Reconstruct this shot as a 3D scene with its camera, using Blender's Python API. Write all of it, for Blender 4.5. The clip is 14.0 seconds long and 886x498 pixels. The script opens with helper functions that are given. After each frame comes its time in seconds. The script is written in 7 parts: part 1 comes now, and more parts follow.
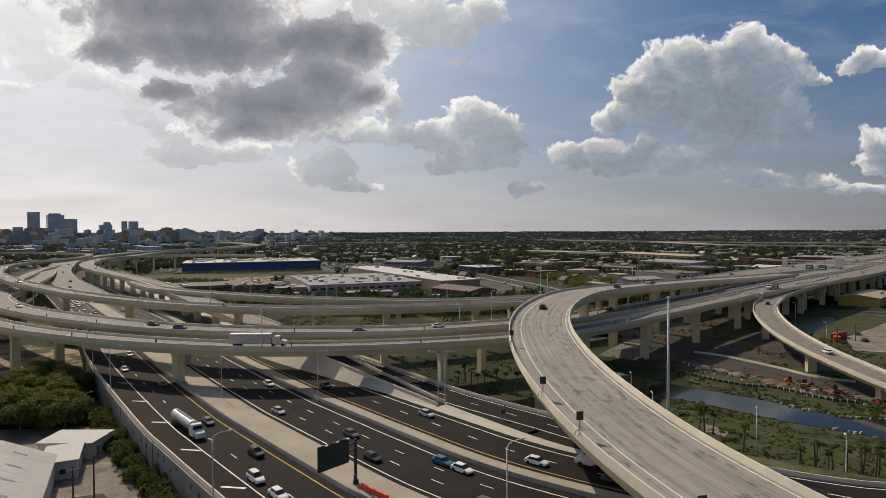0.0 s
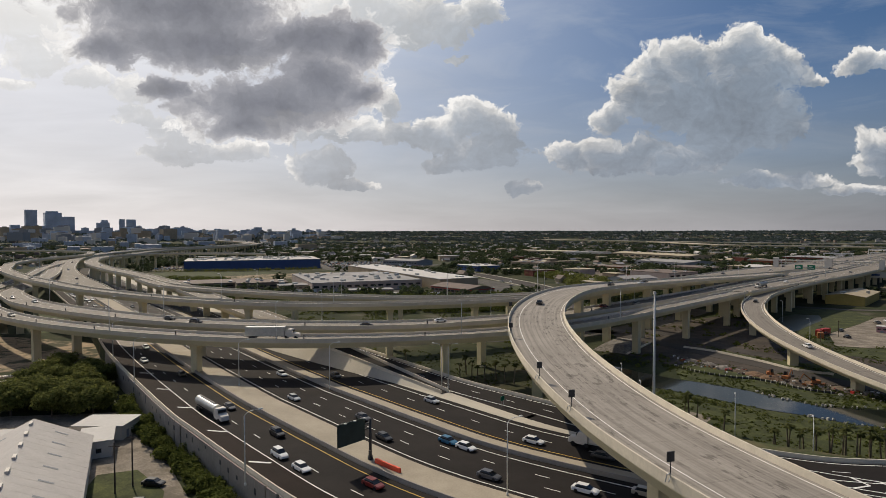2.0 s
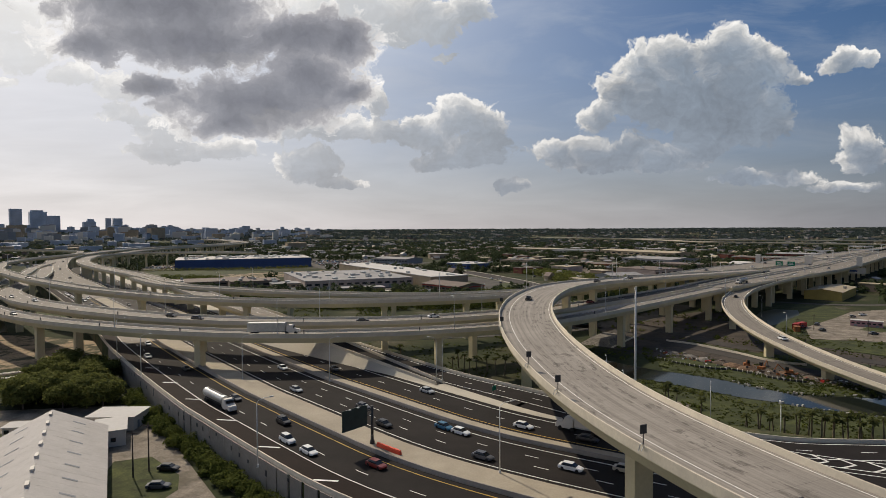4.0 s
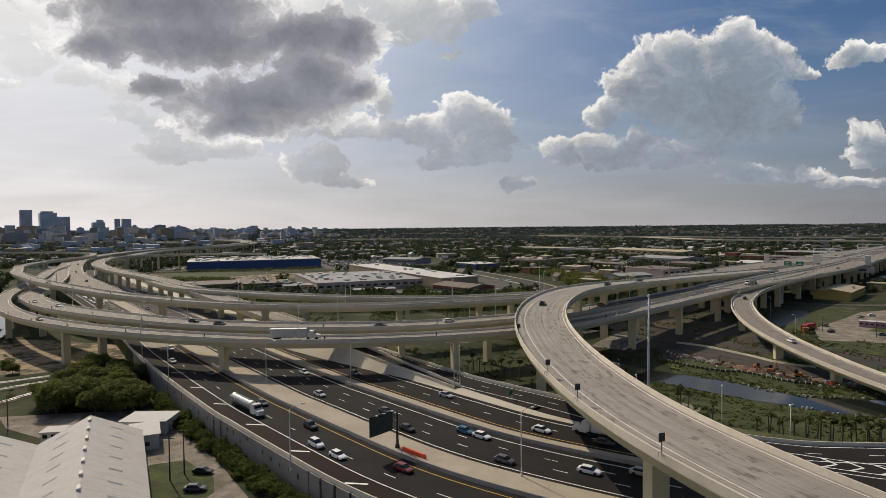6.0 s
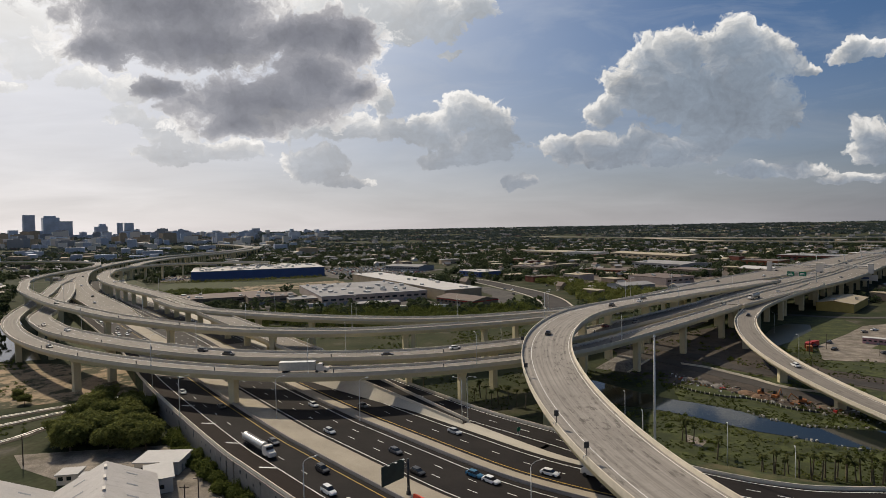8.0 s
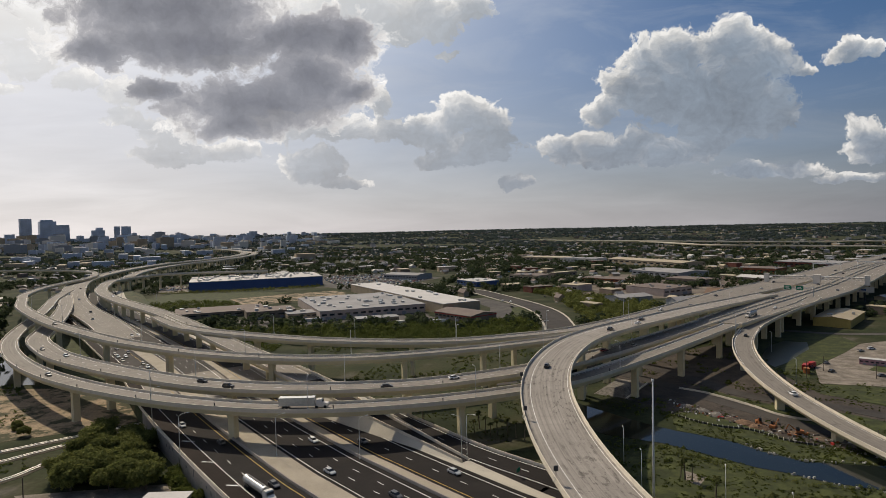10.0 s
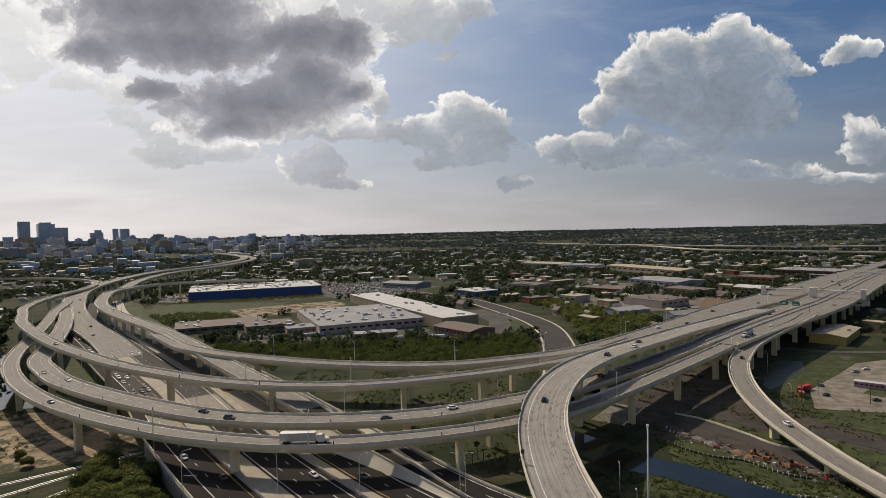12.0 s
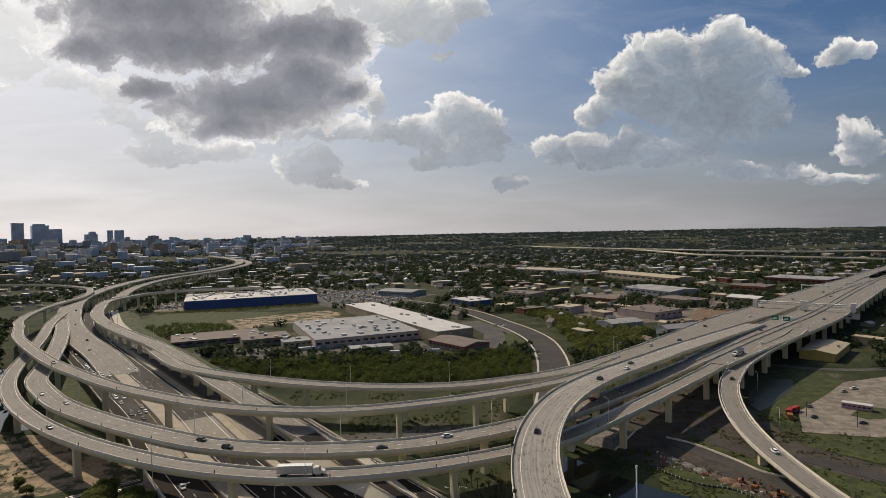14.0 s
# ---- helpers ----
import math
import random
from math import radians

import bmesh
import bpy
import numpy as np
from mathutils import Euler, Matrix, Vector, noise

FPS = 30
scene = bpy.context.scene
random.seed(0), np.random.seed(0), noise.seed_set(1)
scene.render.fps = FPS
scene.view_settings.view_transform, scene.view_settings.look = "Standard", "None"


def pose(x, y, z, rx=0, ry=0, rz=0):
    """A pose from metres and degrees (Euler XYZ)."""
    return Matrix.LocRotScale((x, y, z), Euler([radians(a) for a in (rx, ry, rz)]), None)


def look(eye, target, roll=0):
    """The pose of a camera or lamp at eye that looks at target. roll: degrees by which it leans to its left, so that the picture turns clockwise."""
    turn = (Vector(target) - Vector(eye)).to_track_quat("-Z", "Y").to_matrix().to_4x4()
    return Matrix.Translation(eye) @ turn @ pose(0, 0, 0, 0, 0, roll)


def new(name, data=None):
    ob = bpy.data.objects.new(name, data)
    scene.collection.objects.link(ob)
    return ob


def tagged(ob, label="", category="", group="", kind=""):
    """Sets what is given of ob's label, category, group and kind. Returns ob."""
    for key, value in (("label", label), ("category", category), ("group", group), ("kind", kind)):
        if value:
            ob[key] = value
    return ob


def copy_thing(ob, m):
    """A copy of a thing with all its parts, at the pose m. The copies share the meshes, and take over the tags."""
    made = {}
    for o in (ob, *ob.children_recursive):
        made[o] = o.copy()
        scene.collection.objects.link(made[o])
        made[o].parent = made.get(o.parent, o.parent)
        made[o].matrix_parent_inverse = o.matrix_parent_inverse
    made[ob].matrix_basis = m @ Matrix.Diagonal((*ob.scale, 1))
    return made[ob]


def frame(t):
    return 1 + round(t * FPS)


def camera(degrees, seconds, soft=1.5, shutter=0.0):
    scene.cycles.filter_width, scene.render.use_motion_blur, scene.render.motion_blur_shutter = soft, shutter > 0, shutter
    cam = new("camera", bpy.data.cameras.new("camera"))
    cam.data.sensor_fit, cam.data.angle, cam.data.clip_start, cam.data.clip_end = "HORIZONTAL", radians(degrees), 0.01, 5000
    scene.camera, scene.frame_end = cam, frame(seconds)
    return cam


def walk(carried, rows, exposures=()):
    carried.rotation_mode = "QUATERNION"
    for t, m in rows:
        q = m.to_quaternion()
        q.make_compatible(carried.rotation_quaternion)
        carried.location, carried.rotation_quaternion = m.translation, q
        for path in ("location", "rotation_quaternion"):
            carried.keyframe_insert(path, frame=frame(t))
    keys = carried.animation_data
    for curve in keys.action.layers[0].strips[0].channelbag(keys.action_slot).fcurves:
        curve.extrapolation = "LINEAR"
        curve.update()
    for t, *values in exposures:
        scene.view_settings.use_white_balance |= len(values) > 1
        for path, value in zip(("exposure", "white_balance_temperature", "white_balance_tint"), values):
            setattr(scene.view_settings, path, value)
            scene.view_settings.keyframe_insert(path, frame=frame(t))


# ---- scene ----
# The camera: a drone that flies backwards, then climbs.
cam = camera(73.0, 14.0, soft=0.6)
PATH = [
    (0, (0.952, 22.205, 44.189), (0.855, 24.202, 44.131), -0.3),
    (0.5, (0.467, 19.343, 44.78), (0.374, 21.34, 44.718), -0.3),
    (1, (0.35, 16.799, 44.603), (0.258, 18.796, 44.541), -0.2),
    (1.5, (0.124, 13.984, 44.388), (0.033, 15.981, 44.328), -0.1),
    (2, (-0.395, 10.784, 44.429), (-0.482, 12.781, 44.368), -0.1),
    (2.5, (-0.728, 7.901, 44.397), (-0.81, 9.899, 44.334), -0.0),
    (3, (-0.819, 5.272, 44.623), (-0.874, 7.27, 44.557), -0.1),
    (5.5, (-3.742, -2.128, 45.793), (-3.797, -0.13, 45.723), -0.5),
    (6, (-4.588, -3.607, 48.146), (-4.659, -1.609, 48.072), -0.6),
    (6.5, (-5.222, -4.32, 50.951), (-5.302, -2.323, 50.873), -0.7),
    (7, (-5.652, -5.261, 53.765), (-5.734, -3.265, 53.685), -0.9),
    (7.5, (-5.771, -5.166, 56.656), (-5.851, -3.169, 56.577), -1.0),
    (8, (-5.868, -5.395, 59.438), (-5.945, -3.398, 59.362), -1.1),
    (10.5, (-6.029, -5.913, 74.368), (-6.097, -3.915, 74.294), -1.3),
    (11, (-6.048, -6.773, 77.73), (-6.114, -4.775, 77.656), -1.3),
    (11.5, (-5.679, -7.37, 80.833), (-5.746, -5.372, 80.76), -1.4),
    (12, (-5.673, -8.053, 83.758), (-5.738, -6.055, 83.685), -1.3),
    (12.5, (-5.612, -8.894, 86.982), (-5.676, -6.896, 86.911), -1.3),
    (13, (-5.373, -9.594, 89.878), (-5.438, -7.596, 89.807), -1.3),
    (13.5, (-5.502, -10.543, 93.019), (-5.565, -8.545, 92.948), -1.3),
    (14, (-5.046, -11.599, 96.348), (-5.096, -9.601, 96.275), -1.2),
]
walk(cam, [(t, look(eye, target, roll)) for t, eye, target, roll in PATH])

# ---- light ----
SUN_AZ, SUN_EL = -37.0, 42.0      # degrees from +y (to the right positive), and above the horizon
scene.view_settings.exposure = 0.0

sun_dir = Vector((math.sin(radians(SUN_AZ)) * math.cos(radians(SUN_EL)), math.cos(radians(SUN_AZ)) * math.cos(radians(SUN_EL)), math.sin(radians(SUN_EL))))
sun_data = bpy.data.lights.new("sun", "SUN")
sun_data.energy, sun_data.angle, sun_data.color = 3.5, radians(0.6), (1.0, 0.87, 0.69)
sun = new("sun", sun_data)
sun.rotation_euler = (-sun_dir).to_track_quat("-Z", "Y").to_euler()

world = bpy.data.worlds.new("sky")
scene.world = world
world.use_nodes = True
wt = world.node_tree
wt.nodes.clear()


def wnode(kind, **kw):
    n = wt.nodes.new(kind)
    for k, v in kw.items():
        if k == "op":
            n.operation = v
        elif k == "clamp":
            n.use_clamp = v
    return n


def wset(sock, v):
    if isinstance(v, bpy.types.NodeSocket):
        wt.links.new(v, sock)
    else:
        sock.default_value = v


def wmath(op, a, b=0.0, c=0.0, clamp=False):
    n = wnode("ShaderNodeMath", op=op, clamp=clamp)
    for s, v in zip(n.inputs, (a, b, c)):
        wset(s, v)
    return n.outputs[0]


def wvec(op, a, b=(0, 0, 0), c=(0, 0, 0)):
    n = wnode("ShaderNodeVectorMath", op=op)
    for s, v in zip(n.inputs, (a, b, c)):
        wset(s, v)
    return n.outputs["Value"] if op in ("LENGTH", "DOT_PRODUCT") else n.outputs["Vector"]


def wramp(fac, stops):
    n = wnode("ShaderNodeValToRGB")
    r = n.color_ramp
    while len(r.elements) < len(stops):
        r.elements.new(0.5)
    for e, (p, col) in zip(r.elements, stops):
        e.position, e.color = p, (*col, 1) if len(col) == 3 else col
    wset(n.inputs[0], fac)
    return n.outputs[0]


def wmix(fac, a, b, kind="MIX"):
    n = wt.nodes.new("ShaderNodeMix")
    n.data_type, n.blend_type = "RGBA", kind
    wset(n.inputs[0], fac)
    wset(n.inputs[6], a)
    wset(n.inputs[7], b)
    return n.outputs[2]


coord = wnode("ShaderNodeTexCoord").outputs["Generated"]
sep = wnode("ShaderNodeSeparateXYZ")
wt.links.new(coord, sep.inputs[0])
X, Y, Z = sep.outputs
depth = wmath("ADD", wmath("ABSOLUTE", Y), 0.2)
comb = wnode("ShaderNodeCombineXYZ")
wset(comb.inputs[0], wmath("DIVIDE", X, depth))
wset(comb.inputs[1], wmath("DIVIDE", Z, depth))
sky_uv = comb.outputs[0]


def sky_place(az, el):
    """Where a direction (degrees right of +y, degrees up) lies on the sky's plane."""
    x, y, z = math.sin(radians(az)) * math.cos(radians(el)), math.cos(radians(az)) * math.cos(radians(el)), math.sin(radians(el))
    return x / (y + 0.2), z / (y + 0.2)


# Clouds: centre (azimuth, elevation) and half size, in degrees. First the heavy grey one before the sun, then its torn rim and the white ones.
GREY_CLOUD = [
    (-26.2, 18.7, 9.8, 2.7),
    (-24.9, 16.2, 10.5, 2.2),
    (-14.6, 17.3, 6.8, 2.3),
    (-10.4, 17.2, 3.2, 2.1),
    (-18.7, 11.5, 9.5, 2.5),
    (-13.9, 13.5, 5.5, 3.0),
    (-20.7, 9.7, 4.7, 1.8),
    (-10.5, 12.8, 2.9, 1.5),
    (-27.2, 12.1, 2.5, 1.0),
    (-31.4, 14.9, 3.2, 1.5),
]
RIM_CLOUDS = [
    (-37.6, 16.3, 2.8, 1.7),
    (-36.3, 13.6, 2.3, 1.2),
    (-38.0, 11.3, 1.3, 0.4),
    (-33.1, 12.3, 1.8, 0.7),
    (-29.4, 11.8, 2.0, 1.0),
    (-29.4, 9.5, 2.0, 0.8),
    (-25.9, 8.4, 2.5, 1.1),
    (-26.3, 6.6, 2.5, 0.7),
    (-21.7, 7.2, 2.9, 0.8),
    (-13.9, 9.7, 4.7, 1.4),
    (-7.8, 11.9, 1.6, 1.1),
    (-11.5, 20.3, 4.8, 1.5),
    (-6.2, 19.3, 4.0, 2.0),
    (-2.5, 18.6, 3.2, 1.4),
    (0.5, 19.7, 2.4, 1.4),
    (-20.6, 15.1, 2.2, 0.6),
]
MIDDLE_CLOUDS = [
    (-0.0, 10.5, 2.9, 1.6),
    (2.6, 9.7, 2.1, 1.1),
    (-7.3, 9.3, 3.8, 1.1),
    (-3.5, 9.1, 3.2, 1.5),
    (1.0, 7.4, 3.7, 1.3),
    (-2.2, 5.9, 2.4, 0.7),
    (-13.9, 6.1, 2.7, 1.4),
    (-15.2, 6.3, 1.8, 1.3),
    (-11.0, 4.3, 2.1, 0.4),
    (-1.4, 16.0, 1.1, 0.2),
    (4.8, 4.0, 1.6, 0.5),
]
LARGE_CLOUD = [
    (16.8, 14.3, 1.7, 1.7),
    (19.9, 14.5, 2.7, 1.6),
    (23.2, 15.0, 2.5, 1.5),
    (26.2, 13.1, 2.0, 1.6),
    (15.2, 11.8, 2.2, 1.8),
    (20.1, 11.2, 5.0, 2.8),
    (24.8, 10.1, 3.1, 2.4),
    (26.0, 8.2, 1.8, 1.2),
    (13.0, 10.0, 2.0, 1.1),
    (9.2, 7.4, 2.3, 1.0),
    (13.5, 6.6, 4.8, 1.4),
    (18.6, 6.3, 3.9, 1.3),
    (22.6, 7.4, 3.0, 0.9),
]
EDGE_CLOUDS = [
    (29.2, 12.1, 1.0, 0.4),
    (32.0, 12.9, 1.2, 0.9),
    (33.2, 12.9, 0.7, 0.5),
    (33.0, 7.0, 1.4, 0.9),
    (33.3, 5.4, 1.4, 0.9),
    (32.5, 3.3, 1.9, 0.4),
    (27.3, 4.3, 3.3, 0.6),
]
WHITE_CLOUDS = RIM_CLOUDS + MIDDLE_CLOUDS + LARGE_CLOUD + EDGE_CLOUDS


def wnoise(vec, scale, detail, rough, dist=0.0):
    n = wnode("ShaderNodeTexNoise")
    wset(n.inputs["Vector"], vec)
    n.inputs["Scale"].default_value, n.inputs["Detail"].default_value = scale, detail
    n.inputs["Roughness"].default_value, n.inputs["Distortion"].default_value = rough, dist
    return n.outputs["Fac"]


def wbillow(vec, scale, detail):
    """Round puffs, about zero on average."""
    n = wnode("ShaderNodeTexVoronoi")
    wset(n.inputs["Vector"], vec)
    n.feature, n.normalize = "SMOOTH_F1", True
    n.inputs["Scale"].default_value, n.inputs["Detail"].default_value, n.inputs["Roughness"].default_value = scale, detail, 0.5
    n.inputs["Smoothness"].default_value = 0.25
    return wmath("SUBTRACT", 0.33, n.outputs["Distance"])


def cloud_field(vec, clouds, soft):
    """How far inside a cloud a direction lies: 1 at a centre, 0 at its rim."""
    near = None
    for az, el, ra, re in clouds:
        u, v = sky_place(az, el)
        u1, _ = sky_place(az + ra, el)
        _, v1 = sky_place(az, el + re)
        iu, iv = 1 / max(abs(u1 - u), 1e-3), 1 / max(abs(v1 - v), 1e-3)
        far = wvec("LENGTH", wvec("MULTIPLY_ADD", vec, (iu, iv, 0), (-u * iu, -v * iv, 0)))
        near = far if near is None else wmath("SMOOTH_MIN", near, far, soft)
    return wmath("MAXIMUM", wmath("SUBTRACT", 1.16, near), -0.8)


warp = wnode("ShaderNodeTexNoise")
wset(warp.inputs["Vector"], sky_uv)
warp.inputs["Scale"].default_value, warp.inputs["Detail"].default_value, warp.inputs["Roughness"].default_value = 14.0, 8.0, 0.62
bent = wvec("MULTIPLY_ADD", wvec("SUBTRACT", warp.outputs["Color"], (0.5, 0.5, 0.5)), (0.075, 0.05, 0), sky_uv)


def density(vec, field, fine, billow):
    grain = wmath("MULTIPLY", wmath("SUBTRACT", wnoise(vec, 26.0, 12.0, 0.72), 0.48), fine)
    puffs = wmath("MULTIPLY_ADD", wbillow(vec, 64.0, 3.0), 0.55 * billow, wmath("MULTIPLY", wbillow(vec, 25.0, 3.0), billow))
    return wmath("ADD", field, wmath("ADD", puffs, grain))


def shine(vec, clouds, soft, fine, billow, steps, thick):
    """Cloud cover, and how much sunlight comes through the cloud above to each place in it."""
    own = density(vec, cloud_field(vec, clouds, soft), fine, billow)
    above = None
    for step, weight in steps:
        v = wvec("ADD", vec, (-0.62 * step, 0.78 * step, 0))
        d = density(v, cloud_field(v, clouds, soft), fine, billow)
        d = wmath("MULTIPLY", wmath("MAXIMUM", d, 0.0), weight)
        above = d if above is None else wmath("ADD", above, d)
    return own, wmath("EXPONENT", wmath("MULTIPLY", above, -thick))


# White cumulus: bright where they face the sun, blue-grey underneath.
dens_w, lit_w = shine(bent, WHITE_CLOUDS, 0.35, 2.1, 1.5, ((0.007, 0.8), (0.022, 1.0), (0.06, 1.3)), 2.3)
cover_w = wramp(dens_w, [(0.04, (0, 0, 0)), (0.22, (1, 1, 1))])
col_w = wramp(lit_w, [(0.02, (0.21, 0.26, 0.325)), (0.12, (0.29, 0.33, 0.385)), (0.30, (0.41, 0.435, 0.465)), (0.55, (0.57, 0.575, 0.575)), (0.9, (0.83, 0.81, 0.78))])

# The grey cloud: dark inside, bright where it thins out.
field_g = cloud_field(bent, GREY_CLOUD, 0.30)
dens_g = density(bent, field_g, 2.0, 1.0)
cover_g = wramp(dens_g, [(0.08, (0, 0, 0)), (0.34, (1, 1, 1))])
broad = wmath("SUBTRACT", wnoise(bent, 7.0, 8.0, 0.6), 0.5)
deep = wmath("MULTIPLY_ADD", broad, 0.95, wmath("MULTIPLY_ADD", dens_g, 0.32, wmath("MULTIPLY", field_g, 0.42)))
col_g = wramp(deep, [(0.03, (0.98, 0.95, 0.92)), (0.12, (0.70, 0.68, 0.67)), (0.22, (0.43, 0.42, 0.44)), (0.36, (0.30, 0.30, 0.33)), (0.58, (0.22, 0.225, 0.255)), (0.9, (0.165, 0.17, 0.20))])

sky = wnode("ShaderNodeTexSky")
sky.sky_type, sky.sun_disc = "NISHITA", False
sky.sun_elevation, sky.sun_rotation = radians(SUN_EL), radians(SUN_AZ)
sky.air_density, sky.dust_density, sky.ozone_density = 1.0, 1.0, 2.0
clear = wmix(1.0, sky.outputs[0], (0.0245, 0.041, 0.0575, 1), "MULTIPLY")
# A milky veil that thickens towards the horizon and towards the sun.
toward = wmath("MAXIMUM", wvec("DOT_PRODUCT", coord, tuple(sun_dir)), 0.0)
glow = wmath("POWER", toward, 7.0)
haze = wmix(wmath("MULTIPLY_ADD", wmath("DIVIDE", X, depth), -0.85, 0.5, clamp=True), (0.25, 0.25, 0.27, 1), (0.83, 0.77, 0.75, 1))
leftward = wmath("MULTIPLY_ADD", wmath("DIVIDE", X, depth), -1.1, 0.5, clamp=True)
veil = wmath("POWER", wmath("SUBTRACT", 1.0, wmath("MULTIPLY", wmath("ABSOLUTE", Z), 2.4), clamp=True), wmath("MULTIPLY_ADD", leftward, -1.1, 2.2))
cirrus = wmath("MULTIPLY", wramp(wnoise(wvec("MULTIPLY", sky_uv, (1.2, 4.0, 1.0)), 5.0, 6.0, 0.6, 0.6), [(0.46, (0, 0, 0)), (0.75, (1, 1, 1))]), 0.3)
clear = wmix(cirrus, clear, (0.45, 0.50, 0.56, 1))
clear = wmix(wmath("MULTIPLY", glow, 1.9, clamp=True), clear, (0.93, 0.93, 0.95, 1))
curl = wnoise(bent, 75.0, 9.0, 0.7)
lumps = wmath("MULTIPLY_ADD", wbillow(wvec("ADD", bent, (0.31, 0.17, 0)), 15.0, 3.0), 1.1, 0.62)
col_w = wmix(1.0, col_w, wmath("MULTIPLY_ADD", curl, 0.75, lumps), "MULTIPLY")
col_g = wmix(1.0, col_g, wmath("MULTIPLY_ADD", wnoise(bent, 40.0, 10.0, 0.68), 0.7, 0.66), "MULTIPLY")
puff = wmix(wmath("MULTIPLY", glow, 1.5, clamp=True), col_w, (1.0, 0.97, 0.92, 1), "SCREEN")
full = wmix(cover_w, wmix(wmath("MULTIPLY", veil, 0.97), clear, haze), wmix(wmath("MULTIPLY", veil, 0.38), puff, haze))
full = wmix(wmath("MULTIPLY", cover_g, wmath("SUBTRACT", 1.0, wmath("MULTIPLY", veil, 0.25))), full, col_g)
bands = wmath("MULTIPLY", wmath("SUBTRACT", wnoise(wvec("MULTIPLY", sky_uv, (1.5, 9.0, 1.0)), 3.0, 6.0, 0.55, 0.4), 0.5), veil)
full = wmix(1.0, full, wmath("MULTIPLY_ADD", bands, 0.55, 1.0), "MULTIPLY")
bg = wnode("ShaderNodeBackground")
wset(bg.inputs["Color"], full)
bg.inputs["Strength"].default_value = 1.0
wout = wnode("ShaderNodeOutputWorld")
wt.links.new(bg.outputs[0], wout.inputs[0])

# ---- materials ----
def material(name, base, rough=0.85, metal=0.0, var=0.12, scale=0.6, fine=8.0, bump=0.15, dirt=None, dirt_amount=0.0, dirt_scale=0.15, spec=0.3, random_tint=0.0, streak=None, edge=(0.3, 0.7)):
    """A surface with a grain, larger stains, and relief; metres throughout. streak: stretch of the stains along an axis."""
    m = bpy.data.materials.new(name)
    m.use_nodes = True
    t = m.node_tree
    b = t.nodes["Principled BSDF"]
    b.inputs["Roughness"].default_value, b.inputs["Metallic"].default_value = rough, metal
    b.inputs["Specular IOR Level"].default_value = spec
    geo = t.nodes.new("ShaderNodeNewGeometry").outputs["Position"]
    if streak:
        mp = t.nodes.new("ShaderNodeVectorMath")
        mp.operation = "MULTIPLY"
        mp.inputs[1].default_value = streak
        t.links.new(geo, mp.inputs[0])
        geo = mp.outputs[0]

    def noise_of(s, detail):
        n = t.nodes.new("ShaderNodeTexNoise")
        n.inputs["Scale"].default_value, n.inputs["Detail"].default_value, n.inputs["Roughness"].default_value = s, detail, 0.65
        t.links.new(geo, n.inputs["Vector"])
        return n.outputs["Fac"]

    def mix(kind, fac, a, c):
        n = t.nodes.new("ShaderNodeMix")
        n.data_type, n.blend_type = "RGBA", kind
        for s, v in ((n.inputs[0], fac), (n.inputs[6], a), (n.inputs[7], c)):
            if isinstance(v, bpy.types.NodeSocket):
                t.links.new(v, s)
            else:
                s.default_value = v
        return n.outputs[2]

    def span(fac, lo, hi, ends=(0.3, 0.7)):
        n = t.nodes.new("ShaderNodeMapRange")
        n.inputs["From Min"].default_value, n.inputs["From Max"].default_value = ends
        n.inputs["To Min"].default_value, n.inputs["To Max"].default_value = lo, hi
        t.links.new(fac, n.inputs["Value"])
        return n.outputs[0]

    grain, stain = noise_of(fine, 3.0), noise_of(scale, 5.0)
    shade = t.nodes.new("ShaderNodeMath")
    shade.operation = "MULTIPLY"
    t.links.new(span(grain, 1 - var, 1 + var), shade.inputs[0])
    t.links.new(span(stain, 1 - 1.6 * var, 1 + 1.6 * var), shade.inputs[1])
    col = mix("MULTIPLY", 1.0, (*base, 1), shade.outputs[0])
    if dirt:
        col = mix("MIX", span(noise_of(dirt_scale, 8.0), max(-0.4 + dirt_amount, 0.0) if edge[0] > 0.3 else -0.4 + dirt_amount, min(1.0, 0.1 + 1.4 * dirt_amount), edge), col, (*dirt, 1))
    if random_tint:
        info = t.nodes.new("ShaderNodeObjectInfo")
        hs = t.nodes.new("ShaderNodeHueSaturation")
        hs.inputs["Saturation"].default_value = 1.0
        t.links.new(span(info.outputs["Random"], 1 - random_tint, 1 + random_tint), hs.inputs["Value"])
        t.links.new(col, hs.inputs["Color"])
        col = hs.outputs[0]
    t.links.new(col, b.inputs["Base Color"])
    if bump:
        bp = t.nodes.new("ShaderNodeBump")
        bp.inputs["Strength"].default_value, bp.inputs["Distance"].default_value = bump, 0.05
        t.links.new(grain, bp.inputs["Height"])
        t.links.new(bp.outputs[0], b.inputs["Normal"])
    return m


